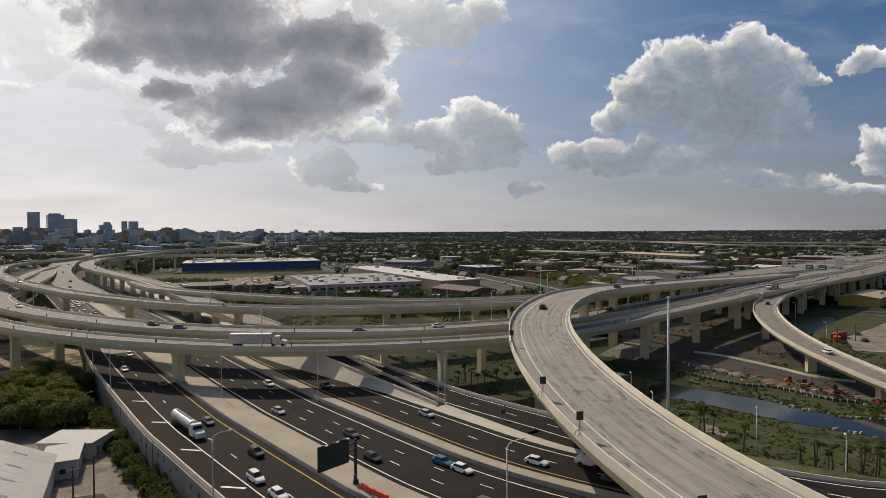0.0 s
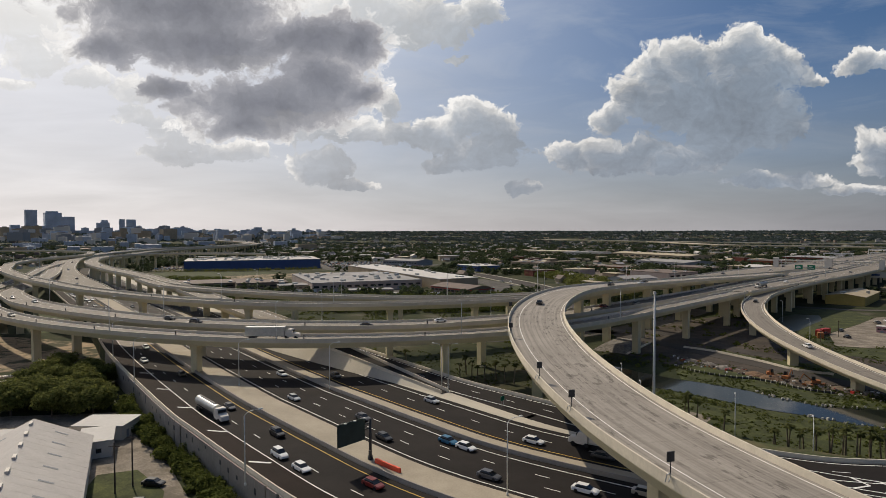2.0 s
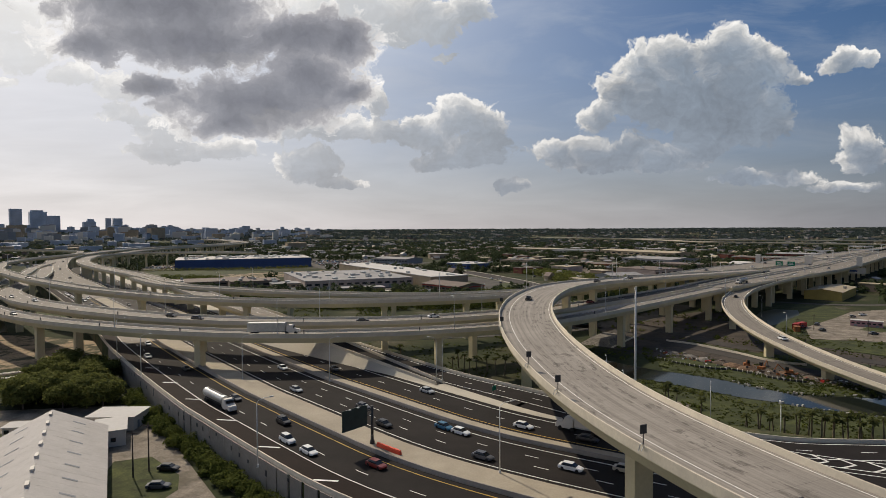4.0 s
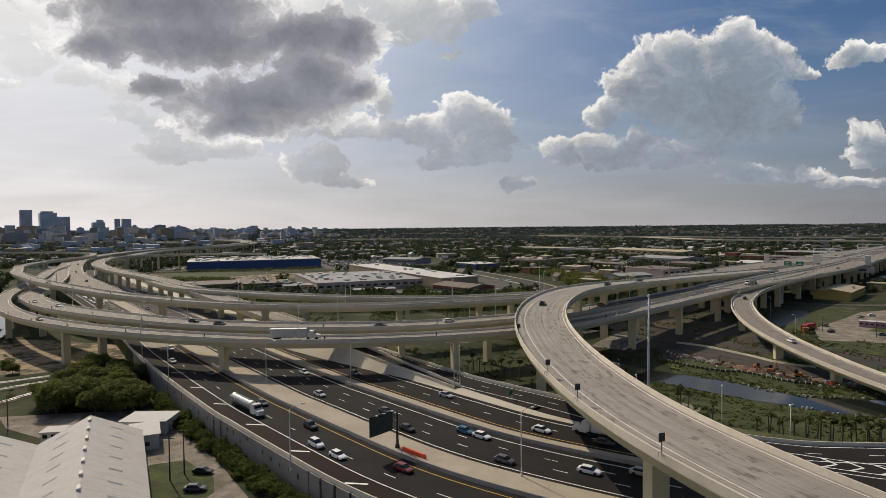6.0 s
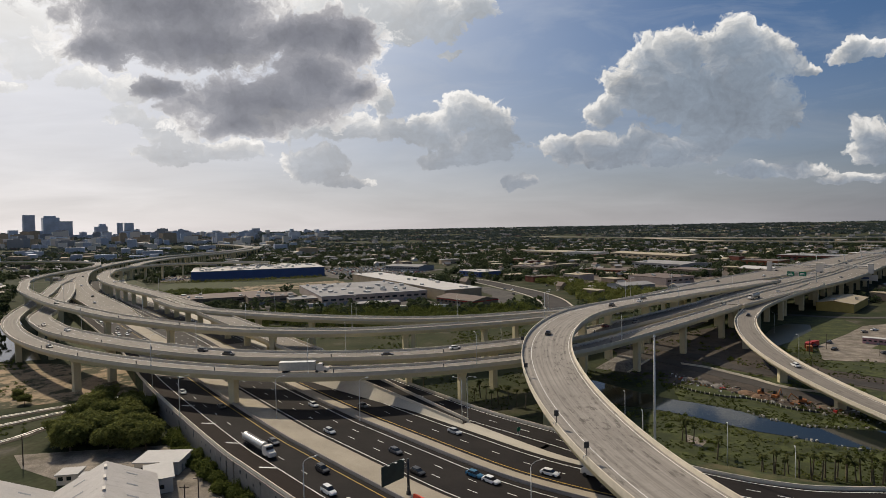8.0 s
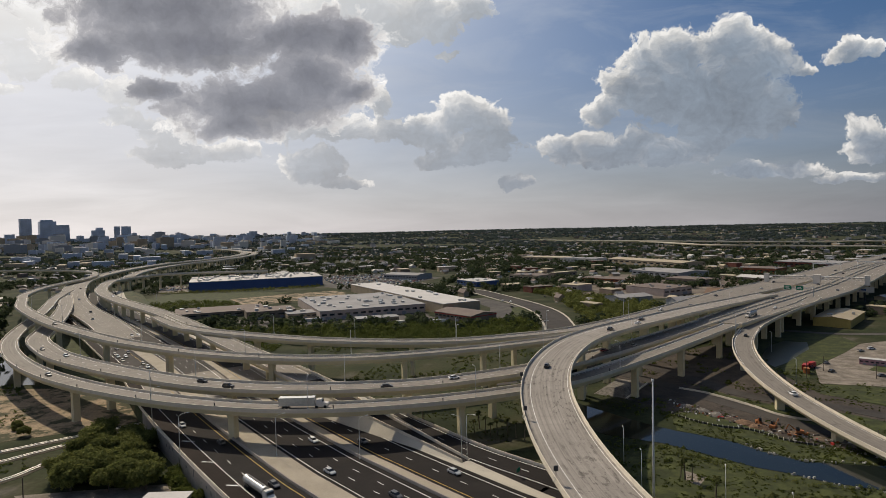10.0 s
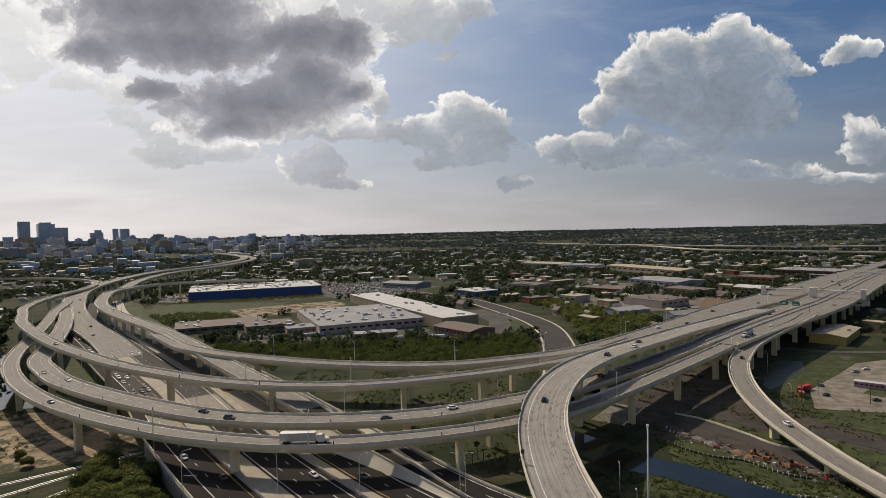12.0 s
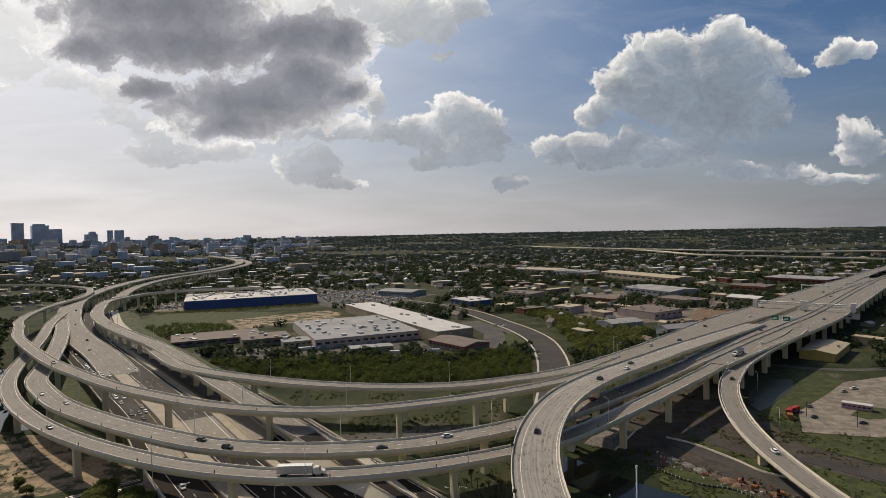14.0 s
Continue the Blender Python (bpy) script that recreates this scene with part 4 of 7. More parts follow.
VIA["left_main"] = viaduct("flyover", "broad elevated highway curving away towards downtown",
    [(-238, 390, 1.0, 24), (-285, 446, 3.5, 24), (-362, 531, 6.5, 24), (-430, 627, 9.5, 24), (-510, 772, 11.5, 22), (-565, 950, 12, 20), (-590, 1140, 12, 20), (-565, 1345, 12, 20), (-600, 1600, 12, 20), (-720, 1850, 12, 20), (-900, 2100, 12, 20)],
    22.0, spacing=45, lanes=(-4, 0, 4))
VIA["left_second"] = viaduct("flyover", "elevated highway carriageway beside the first, curving away",
    [(-470, 790, 9.5, 16), (-520, 930, 11, 16), (-550, 1100, 11, 16), (-535, 1340, 11, 16), (-570, 1590, 11, 16), (-690, 1830, 11, 16)], 16.0, spacing=45)


def ramp_bank():
    """The sloping end of the long ramp: roadway between concrete-paved side slopes."""
    w, u = smooth_path([(-73, 246, 6.65), (-54, 224, 5.0), (-36, 204, 3.2), (-20, 187, 1.5), (-7, 173, 0.2)])
    frac = u / u[-1]
    root = thing("ramp_embankment", "ramp embankment with paved concrete side slopes", "embankment", kind="structure")
    half = 5.4 - 4.0 * frac
    mb = MB()
    sweep(mb, w, lambda i: [(half[i], 0.03), (-half[i], 0.03), (-half[i], -0.3), (half[i], -0.3)])
    mb.make("roadway", M["asphalt"], root, "asphalt roadway")
    for sgn in (1, -1):
        mb = MB()
        sweep(mb, w, lambda i: [(sgn * half[i], 0.0), (sgn * (half[i] + 0.4 + (w[i, 2] + 0.1) * (2.0 if sgn > 0 else 1.0)), -w[i, 2] - 0.05), (sgn * half[i], -w[i, 2] - 0.5)])
        mb.make("slope_paving", M["concrete"], root, "pale concrete slope paving")
        mb = MB()
        sweep(mb, w, lambda i: [(sgn * (half[i] - 0.4), 0), (sgn * (half[i] - 0.25), 0.85), (sgn * half[i], 0.85), (sgn * (half[i] + 0.05), -0.2)])
        mb.make("barrier", M["barrier"], root)
    mb = MB()
    a = math.atan2(left_of(w)[0][1], left_of(w)[0][0])
    mb.box(-74, 247, -0.3, 13.5, 1.2, 5.2, a)
    mb.make("abutment", M["concrete"], root)


ramp_bank()

# ---- land round the interchange ----
patch("yard", [(-142, 166), (-97, 174), (-83, 160), (-56, 124), (-40, 103), (-30, 80), (-60, 80), (-72, 112), (-82, 128), (-104, 142), (-132, 156)], M["gravel"], "pale gravel yard and dirt track", "yard")
patch("lawn", [(-78, 131), (-71, 134), (-60, 124), (-57, 117), (-60, 104), (-72, 110)], M["lawn"], "small patch of lawn beside the shed", "lawn", 0.1)
patch("bare_land", [(-262, 290), (-305, 240), (-235, 188), (-178, 214), (-150, 228), (-118, 238), (-112, 250), (-150, 268), (-215, 288)], M["dirt"], "sandy bare land with tufts of dry grass", "bare land")
patch("water_1", [(-251, 293), (-229, 297), (-277, 355), (-350, 440), (-430, 430), (-345, 300)], M["water"], "bright still water beside the outer loop", "pond", 0.1)
patch("lawn", [(-215, 300), (-190, 300), (-250, 382), (-330, 480), (-360, 470), (-268, 365)], M["lawn"], "green strip between the ramps", "lawn", 0.08)
patch("water_2", [(24, 236), (45, 213), (62.9, 203.7), (84.2, 182.5), (91.6, 178), (99.3, 171.3), (110.8, 166), (150, 160), (250, 152), (250, 174), (160, 178), (122, 182.5), (101, 186.5), (92, 196), (87.8, 203.3), (81, 210.5), (71.7, 216), (60, 228), (42, 252)], M["water"], "dark still canal between grassy banks", "canal", 0.08)
patch("lawn", [(36, 172), (50, 196), (62, 203), (84, 181.5), (91, 177), (99, 170.3), (111, 165), (150, 159), (250, 151), (250, 128), (90, 131), (62, 138), (48, 150)], M["lawn"], "mown grass bank beside the canal", "lawn", 0.12)
patch("lawn", [(72, 217), (88, 204), (101, 187.5), (122, 183.5), (126, 188), (109, 203), (99, 222), (88, 238), (76, 238)], M["lawn"], "mown grass bank beside the canal", "lawn", 0.12)
patch("bare_land", [(60, 262), (78, 240), (88, 250), (97, 262), (112, 246), (126, 230), (150, 222), (172, 226), (168, 238), (150, 264), (152, 302), (166, 344), (150, 372), (120, 352), (92, 330), (70, 300)], M["dark_soil"], "dark soil and broken asphalt below the bridges", "bare land", 0.05)
patch("work_yard", [(74, 241), (82, 228), (89, 220.5), (98, 217), (107, 205), (128, 193), (165, 192), (150, 212), (126, 226), (112, 240), (96, 258), (78, 262)], M["dark_soil"], "churned brown soil of a building site", "building site", 0.08)
patch("water_3", [(156, 312), (157, 328), (166, 345), (182, 368), (196, 380), (208, 375), (198, 355), (184, 340), (168, 322)], M["pond"], "shallow pond below the exit ramp", "pond", 0.1)
patch("lawn", [(150, 300), (158, 345), (176, 380), (196, 412), (225, 420), (240, 398), (236, 370), (215, 346), (178, 314), (160, 288)], M["lawn"], "rough grass round the pond", "lawn", 0.07)
patch("lawn", [(203, 296), (198, 303), (208, 312), (220, 316), (228, 310), (222, 298)], M["lawn"], "grass before the trailer office", "lawn", 0.13)
patch("car_park_1", [(160, 279), (176, 311), (211, 343), (236, 368), (300, 390), (345, 335), (260, 262), (192, 270)], M["gravel"], "pale gravel car park", "car park", 0.08)
patch("bare_land", [(59, 173), (61, 180.6), (66, 175), (61.5, 169.5)], M["gravel"], "patch of pale bare sand in the grass", "bare land", 0.14)
patch("lawn", [(150, 262), (160, 277), (192, 268), (262, 260), (300, 235), (170, 240)], M["lawn"], "mown verge beside the car park", "lawn", 0.1)
patch("car_park_2", [(-196, 800), (-160, 752), (-110, 770), (-40, 905), (-140, 1010), (-240, 960)], M["asphalt_old"], "large asphalt car park beside the store", "car park", 0.1)
patch("car_park_3", [(-440, 780), (-378, 748), (-368, 765), (-412, 850), (-450, 860)], M["gravel"], "pale car park beside the store", "car park", 0.1)
patch("lawn", [(-390, 640), (-352, 590), (-300, 552), (-262, 575), (-236, 609), (-275, 670), (-238, 703), (-225, 735), (-300, 745), (-375, 742)], M["lawn"], "rough green field before the store", "lawn", 0.08)
patch("bare_land", [(-275, 670), (-236, 609), (-198, 634), (-146, 684), (-150, 715), (-171, 742), (-238, 703)], M["dirt"], "dry brown field", "bare land", 0.1)
patch("car_park_4", [(-240, 480), (-150, 455), (-20, 470), (-32, 505), (-45, 540), (-128, 500), (-170, 505), (-210, 512)], M["asphalt_old"], "worn asphalt yard before the warehouse", "yard", 0.08)
patch("car_park_5", [(14, 480), (40, 500), (48, 560), (15, 640), (-5, 630), (18, 560)], M["asphalt_old"], "asphalt yard beside the red building", "yard", 0.08)


patch("lawn", [(30, 470), (50, 444), (54, 505), (46, 562), (38, 560), (35, 505)], M["lawn"], "green verge inside the curving street", "lawn", 0.12)


def ground_road(name, ctrl, width, mat, label, kerb=0.0, lift=0.14):
    w, _ = smooth_path([(x, y, G) for x, y in ctrl], 6.0)
    mb = MB()
    h = width / 2
    sweep(mb, w, [(h, lift), (-h, lift), (-h, -0.3), (h, -0.3)])
    ob = tagged(mb.make(name, M[mat]), label, "road", kind="structure")
    if kerb:
        for sgn in (1, -1):
            mb = MB()
            sweep(mb, w, [(sgn * h, -0.2), (sgn * h, lift + kerb), (sgn * (h + 1.6), lift + kerb), (sgn * (h + 1.6), -0.2)])
            tagged(mb.make("pavement", M["concrete"]), "pale concrete footway beside the road", "footway", kind="structure")
    return w


art_w = ground_road("road_6", [(-900, 1750), (-480, 1260), (-250, 1010), (-110, 850), (-50, 790), (5, 712), (40, 622), (58, 568), (67, 516), (66, 455), (60, 400), (52, 345), (40, 290)], 21, "asphalt_worn", "wide asphalt street curving under the flyovers", 0.18)
site_w = ground_road("road_7", [(40, 338), (70, 308), (87.5, 281.7), (95.5, 266), (104.4, 250), (113.5, 233.4), (122, 217), (140, 200), (170, 190), (260, 184)], 8.5, "asphalt_worn", "narrow asphalt road through the building site")
east_w = ground_road("road_10", [(88, 322), (102.8, 293.8), (109.2, 280.9), (114.5, 266), (124, 254.5), (142.6, 245.5), (154, 233), (166, 221), (190, 206), (260, 196)], 8.0, "asphalt_worn", "asphalt road along the gravel car park")
patch("lawn", [(100, 268), (106, 258), (113, 243), (121, 226), (128, 214), (150, 203), (160, 212), (148, 230), (138, 240), (121, 247.5), (110, 262), (104, 278)], M["lawn"], "strip of grass between two roads", "lawn", 0.11)
ground_road("road_8", [(210, 420), (250, 400), (300, 408), (380, 470)], 7, "asphalt_old", "narrow asphalt road behind the yellow building")
ground_road("road_9", [(-120, 268), (-30, 282), (40, 300), (90, 330), (150, 400)], 14, "asphalt_old", "asphalt road beneath the flyovers")
w, _ = smooth_path([(96, 277, G), (106.3, 267, G), (117, 247.5, G), (122, 235, G), (130, 229, G)], 3.0)
wall_barrier("barrier_site", w, -5.2, "white concrete barrier beside the site road", "barrier", 0.9)


def chevrons():
    """White hatching of the paved gore where the slip road leaves."""
    w = cut(ref_w, ref_u, 0, 112)
    nrm = left_of(w)
    for off in (-31.9, -37.1):
        mb = MB()
        sweep(mb, w, [(off - 0.13, 0.06), (off + 0.13, 0.06), (off + 0.13, 0.045), (off - 0.13, 0.045)])
        tagged(mb.make("trim_line", M["white"]), "solid white gore line", "road line", kind="structure")
    step = np.hypot(*np.diff(w[:, :2], axis=0).T)
    run = np.concatenate([[0], np.cumsum(step)])
    for s in np.arange(3, 108, 6.2):
        i = min(int(np.argmin(np.abs(run - s))), len(w) - 2)
        x, y = np.interp(s, run, w[:, 0]), np.interp(s, run, w[:, 1])
        c, n = np.array([x, y]), nrm[i]
        ahead = w[i, :2] - w[i + 1, :2]
        ahead = ahead / np.hypot(*ahead)
        root = thing("trim_chevron", "white chevron of the paved gore", "road line", kind="structure")
        for off in (-31.9, -37.1):
            p, q = c + n * off, c - n * 34.5 + ahead * 2.6
            d = (q - p) / np.hypot(*(q - p))
            m = np.array([-d[1], d[0]]) * 0.22
            mb = MB()
            mb.prism([tuple(p - m), tuple(q - m), tuple(q + m), tuple(p + m)], 0.044, 0.058)
            mb.make("bar", M["white"], root)


chevrons()


def railway(ctrl):
    root = thing("railway_track", "single rusty railway track on pale ballast", "railway track", "railway tracks")
    w, u = smooth_path([(x, y, G) for x, y in ctrl], 3.0)
    mb = MB()
    sweep(mb, w, [(2.0, 0.1), (1.5, 0.32), (-1.5, 0.32), (-2.0, 0.1), (-2.0, -0.2), (2.0, -0.2)])
    mb.make("ballast", M["ballast"], root)
    for off in (0.75, -0.75):
        mb = MB()
        sweep(mb, w, [(off - 0.13, 0.42), (off + 0.13, 0.42), (off + 0.13, 0.6), (off - 0.13, 0.6)])
        mb.make("rail", M["rail"], root, "worn steel rail, coloured pale for its glint")
    nrm = left_of(w)
    mb = MB()
    for s in np.arange(1, u[-1], 0.9):
        x, y = np.interp(s, u, w[:, 0]), np.interp(s, u, w[:, 1])
        i = int(np.argmin(np.abs(u - s)))
        mb.box(x, y, G + 0.25, 2.5, 0.24, 0.16, math.atan2(nrm[i, 1], nrm[i, 0]))
    tagged(mb.make("sleepers", M["wood"], root), kind="stuff")


railway([(-235, 150), (-200, 180), (-174, 201), (-163, 210.5), (-140, 230), (-116, 254)])
railway([(-215, 145), (-185, 173), (-166.8, 191.7), (-156.7, 204.4), (-137, 226), (-113, 252)])
railway([(-190, 136), (-165, 163), (-153, 178), (-148, 193), (-133, 218), (-110, 250)])

# ---- street furniture ----
def street_lamp_proto(height, arm, label, group):
    root = thing("street_lamp", label, "street lamp", group)
    mb = MB()
    mb.cyl(0, 0, 0, 0.5, 0.24, 0.2, 8)
    mb.cyl(0, 0, 0.5, height - 0.8, 0.13, 0.08, 8)
    mb.make("pole", M["pale_steel"], root, smooth=True)
    mb = MB()
    pts = [(0, 0, height - 0.85), (arm * 0.12, 0, height - 0.35), (arm * 0.45, 0, height - 0.05), (arm, 0, height)]
    for a, b in zip(pts, pts[1:]):
        mb.tube(a, b, 0.06, 0.05)
    mb.make("arm", M["pale_steel"], root)
    mb = MB()
    mb.box(arm + 0.3, 0, height - 0.08, 0.9, 0.34, 0.2, top=0.7)
    mb.make("lamp_head", M["pale_steel"], root, "flat lamp head")
    return root


lamp_long = street_lamp_proto(13.0, 2.6, "tall pale steel street lamp with curved arm", "highway lamps")
put(lamp_long, -39.5, 112.5, 0, 0.7)
for x, y, r in ((-66.5, 179, 0.7), (-39.5, 176, 0.7), (6, 110.3, 0.6), (-98.5, 181, 0.7), (-8, 176, 2.6), (-6.3, 178.5, -0.6), (-125, 214, 0.7)):
    copy_thing(lamp_long, pose(x, y, 0, 0, 0, math.degrees(r)))
lamp_low = street_lamp_proto(12.0, 0.9, "straight pale steel street lamp on the grass", "verge lamps")
put(lamp_low, 62.6, 154.3, G, 1.2)
for x, y, r in ((71, 137, 1.2), (149, 279, 2.0), (173, 349, 2.0), (43.8, 166, 1.5), (44, 186, 1.5), (102, 128, 1.2)):
    copy_thing(lamp_low, pose(x, y, G, 0, 0, math.degrees(r)))


def on_road(key, x, y, side=0.0):
    """A place on an elevated road near x, y, shifted to its left by side half widths: x, y, z and heading."""
    _, w, _ = VIA[key]
    i = nearest(w, x, y)
    n = left_of(w)[i]
    o = side * (w[i, 3] / 2 - 0.18)
    return w[i, 0] + n[0] * o, w[i, 1] + n[1] * o, w[i, 2], math.atan2(-n[0], n[1])


lamp_ramp = street_lamp_proto(11.0, 1.6, "pale steel street lamp on a flyover parapet", "flyover lamps")
first = True
for key, x, y, side in (("near", -118, 206, -1), ("near", -60, 192, -1), ("near", -5, 206, -1), ("near", 55, 247, -1), ("second", -120, 228, 1), ("second", -52, 216, 1), ("second", -200, 280, 1), ("second", 12, 240, 1),
                        ("third", -110, 262, 1), ("third", -58, 258, 1), ("third", -10, 275, 1), ("third", -175, 292, 1), ("third", -260, 356, 1), ("third", -340, 437, 1),
                        ("far", -115, 322, 1), ("far", -65, 307, 1), ("far", -12, 307, 1), ("far", 40, 326, 1), ("far", 100, 372, 1), ("far", 150, 425, 1), ("far", 230, 513, 1), ("far", 330, 615, 1),
                        ("split", -250, 447, 1), ("split", -320, 519, 1), ("split", -395, 622, 1), ("left_main", -300, 462, -1), ("left_main", -420, 612, -1), ("left_main", -520, 800, -1),
                        ("ramp", 40, 232, -1), ("ramp", 92, 318, -1), ("toll_deck", 190, 405, 1), ("toll_deck", 260, 478, 1), ("toll_deck", 345, 567, -1), ("loop", 150, 330, -1), ("second", 85, 302, 1), ("second", 120, 338, 1)):
    px, py, pz, head = on_road(key, x, y, side)
    m = pose(px, py, pz + 0.8, 0, 0, math.degrees(head) - 90 * side)
    if first:
        lamp_ramp.matrix_basis, first = m, False
    else:
        copy_thing(lamp_ramp, m)


def high_mast():
    root = thing("light_mast", "tall pale tapered high-mast light pole", "light mast", at=(42.4, 150.5, G))
    mb = MB()
    mb.cyl(0, 0, 0, 0.6, 0.75, 0.65, 12)
    mb.cyl(0, 0, 0.6, 36.3, 0.38, 0.2, 12)
    mb.make("pole", M["pale_steel"], root, smooth=True)
    mb = MB()
    mb.cyl(0, 0, 36.2, 36.8, 0.36, 0.3, 12)
    mb.make("cap", M["pale_steel"], root)


high_mast()


def ramp_sign(x, y, first_one=[None]):
    px, py, pz, head = on_road("ramp", x, y, -1)
    m = pose(px, py, pz + 0.8, 0, 0, math.degrees(head))
    if first_one[0] is not None:
        copy_thing(first_one[0], m)
        return
    root = thing("road_sign", "small dark sign on a post on the ramp parapet", "road sign", "ramp signs")
    mb = MB()
    mb.cyl(0, 0, -0.6, 2.2, 0.07, 0.07, 8)
    mb.make("post", M["dark"], root)
    mb = MB()
    mb.box(0, 0, 1.5, 0.12, 0.95, 1.15)
    mb.make("panel", M["dark"], root, "dark panel seen from behind")
    mb = MB()
    pts = [(0.3, -0.9, -0.5), (0.3, -0.7, 0.25), (0.3, -0.35, 0.4), (0.3, -0.2, -0.1), (0.3, -0.5, -0.6)]
    for a, b in zip(pts, pts[1:]):
        mb.tube(a, b, 0.06)
    mb.make("bracket", M["steel"], root, "bent steel conduit")
    root.matrix_basis = m
    first_one[0] = root


for x, y in ((22.3, 101), (18.4, 120), (28.5, 78), (17, 155), (20, 186), (36, 60)):
    ramp_sign(x, y)


def barrier_markers():
    """Small dark marker posts on the parapets."""
    root = thing("marker_post", "small dark marker post on a flyover parapet", "marker post", "parapet markers")
    mb = MB()
    mb.box(0, 0, 0, 0.3, 0.22, 1.15)
    mb.make("post", M["dark"], root)
    begun = False
    for key, gap, sides, s0, s1 in (("near", 38, (-1,), 330, 760), ("second", 38, (-1,), 250, 700), ("third", 45, (-1,), 600, 1200), ("far", 40, (1,), 60, 420), ("loop", 32, (1,), 60, 400)):
        _, w, u = VIA[key]
        s = s0
        while s < min(s1, u[-1] - 5):
            i = int(np.argmin(np.abs(u - s)))
            for side in sides:
                x, y, z, head = on_road(key, w[i, 0], w[i, 1], side)
                m = pose(x, y, z + 0.84, 0, 0, math.degrees(head))
                if not begun:
                    root.matrix_basis, begun = m, True
                else:
                    copy_thing(root, m)
            s += gap


barrier_markers()


def overhead_sign():
    """A cantilever sign over the near carriageway, seen from behind."""
    root = thing("overhead_sign", "cantilever road sign with dark ribbed back", "road sign", at=(-19.6, 125.2, 0.05))
    root.rotation_euler = (0, 0, math.atan2(-0.77, -0.63))
    mb = MB()
    mb.cyl(0, 0, 0, 0.7, 0.55, 0.5, 12)
    mb.cyl(0, 0, 0.7, 8.0, 0.3, 0.27, 12)
    mb.make("post", M["dark"], root, smooth=True)
    mb = MB()
    mb.tube((0, 0, 7.2), (8.0, 0, 7.2), 0.14)
    mb.tube((0, 0, 6.2), (8.0, 0, 6.2), 0.14)
    for k in range(4):
        mb.tube((1.8 * k + 0.4, 0, 6.2 if k % 2 else 7.2), (1.8 * k + 2.2, 0, 7.2 if k % 2 else 6.2), 0.07)
    mb.make("arm", M["dark"], root)
    mb = MB()
    mb.box(5.0, 0.35, 4.4, 6.6, 0.08, 4.3)
    mb.make("panel", M["sign_back"], root, "dark green-grey aluminium panel")
    for k in range(6):
        mb = MB()
        mb.box(1.95 + k * 1.22, 0.25, 4.4, 0.12, 0.14, 4.3)
        mb.make("rib", M["sign_back"], root)
    for k in range(3):
        mb = MB()
        mb.tube((2.8 + k * 2.2, 0.3, 8.7), (2.8 + k * 2.2, 1.3, 9.0), 0.04)
        mb.box(2.8 + k * 2.2, 1.4, 8.9, 0.5, 0.35, 0.18)
        mb.make("lamp", M["pale_steel"], root)
    mb = MB()
    mb.box(0.5, 0.55, 0.9, 0.5, 0.4, 1.1)
    mb.make("control_box", M["dark"], root)


overhead_sign()


def orange_barriers():
    root = thing("water_barrier", "orange plastic road barrier on the median", "barrier", "orange barriers")
    mb = MB()
    mb.box(0, 0, 0, 1.9, 0.5, 0.45)
    mb.box(0, 0, 0.45, 1.9, 0.5, 0.45, top=0.82)
    mb.make("body", M["orange"], root)
    spots = [(-17.6, 122.9), (-16.3, 121.7), (-15.0, 120.5), (-13.7, 119.4)]
    put(root, *spots[0], 0.05, -0.75)
    for x, y in spots[1:]:
        copy_thing(root, pose(x, y, 0.05, 0, 0, -43))


orange_barriers()


def small_sign(x, y, z):
    root = thing("road_sign", "small green sign on two posts in the gore", "road sign", at=(x, y, z))
    root.rotation_euler = (0, 0, 0.9)
    for o in (-0.5, 0.5):
        mb = MB()
        mb.cyl(o, 0, 0, 2.6, 0.06, 0.06, 6)
        mb.make("post", M["steel"], root)
    mb = MB()
    mb.box(0, -0.08, 1.3, 1.6, 0.05, 1.2)
    mb.make("panel", M["green_sign"], root)


small_sign(8, 161.8, 0.05)


def toll_gantry():
    a, b = Vector((292, 594, 9.7)), Vector((357, 545, 9.7))
    d = (b - a).normalized()
    ang = math.atan2(d.y, d.x)
    length = (b - a).length
    root = thing("toll_gantry", "white toll gantry with three square towers", "toll gantry", at=a)
    root.rotation_euler = (0, 0, ang)
    for x, w in ((0, 4.0), (length * 0.52, 6.0), (length, 4.0)):
        mb = MB()
        mb.box(x, 0, 0, w, 4.0, 8.2)
        mb.box(x, 0, 8.2, w + 0.6, 4.6, 0.5)
        mb.make("tower", M["white_wall"], root)
    for z in (4.2, 6.2):
        for y in (-1.3, 1.3):
            mb = MB()
            mb.tube((0, y, z), (length, y, z), 0.22)
            mb.make("chord", M["white_wall"], root)
    n = 26
    for k in range(n):
        mb = MB()
        x0, x1 = length * k / n, length * (k + 1) / n
        for y in (-1.3, 1.3):
            mb.tube((x0, y, 4.2 if k % 2 else 6.2), (x1, y, 6.2 if k % 2 else 4.2), 0.12)
        mb.make("brace", M["white_wall"], root)
    mb = MB()
    mb.box(length / 2, 0, 6.5, length - 4, 2.9, 0.5)
    mb.make("canopy", M["white_wall"], root)


toll_gantry()


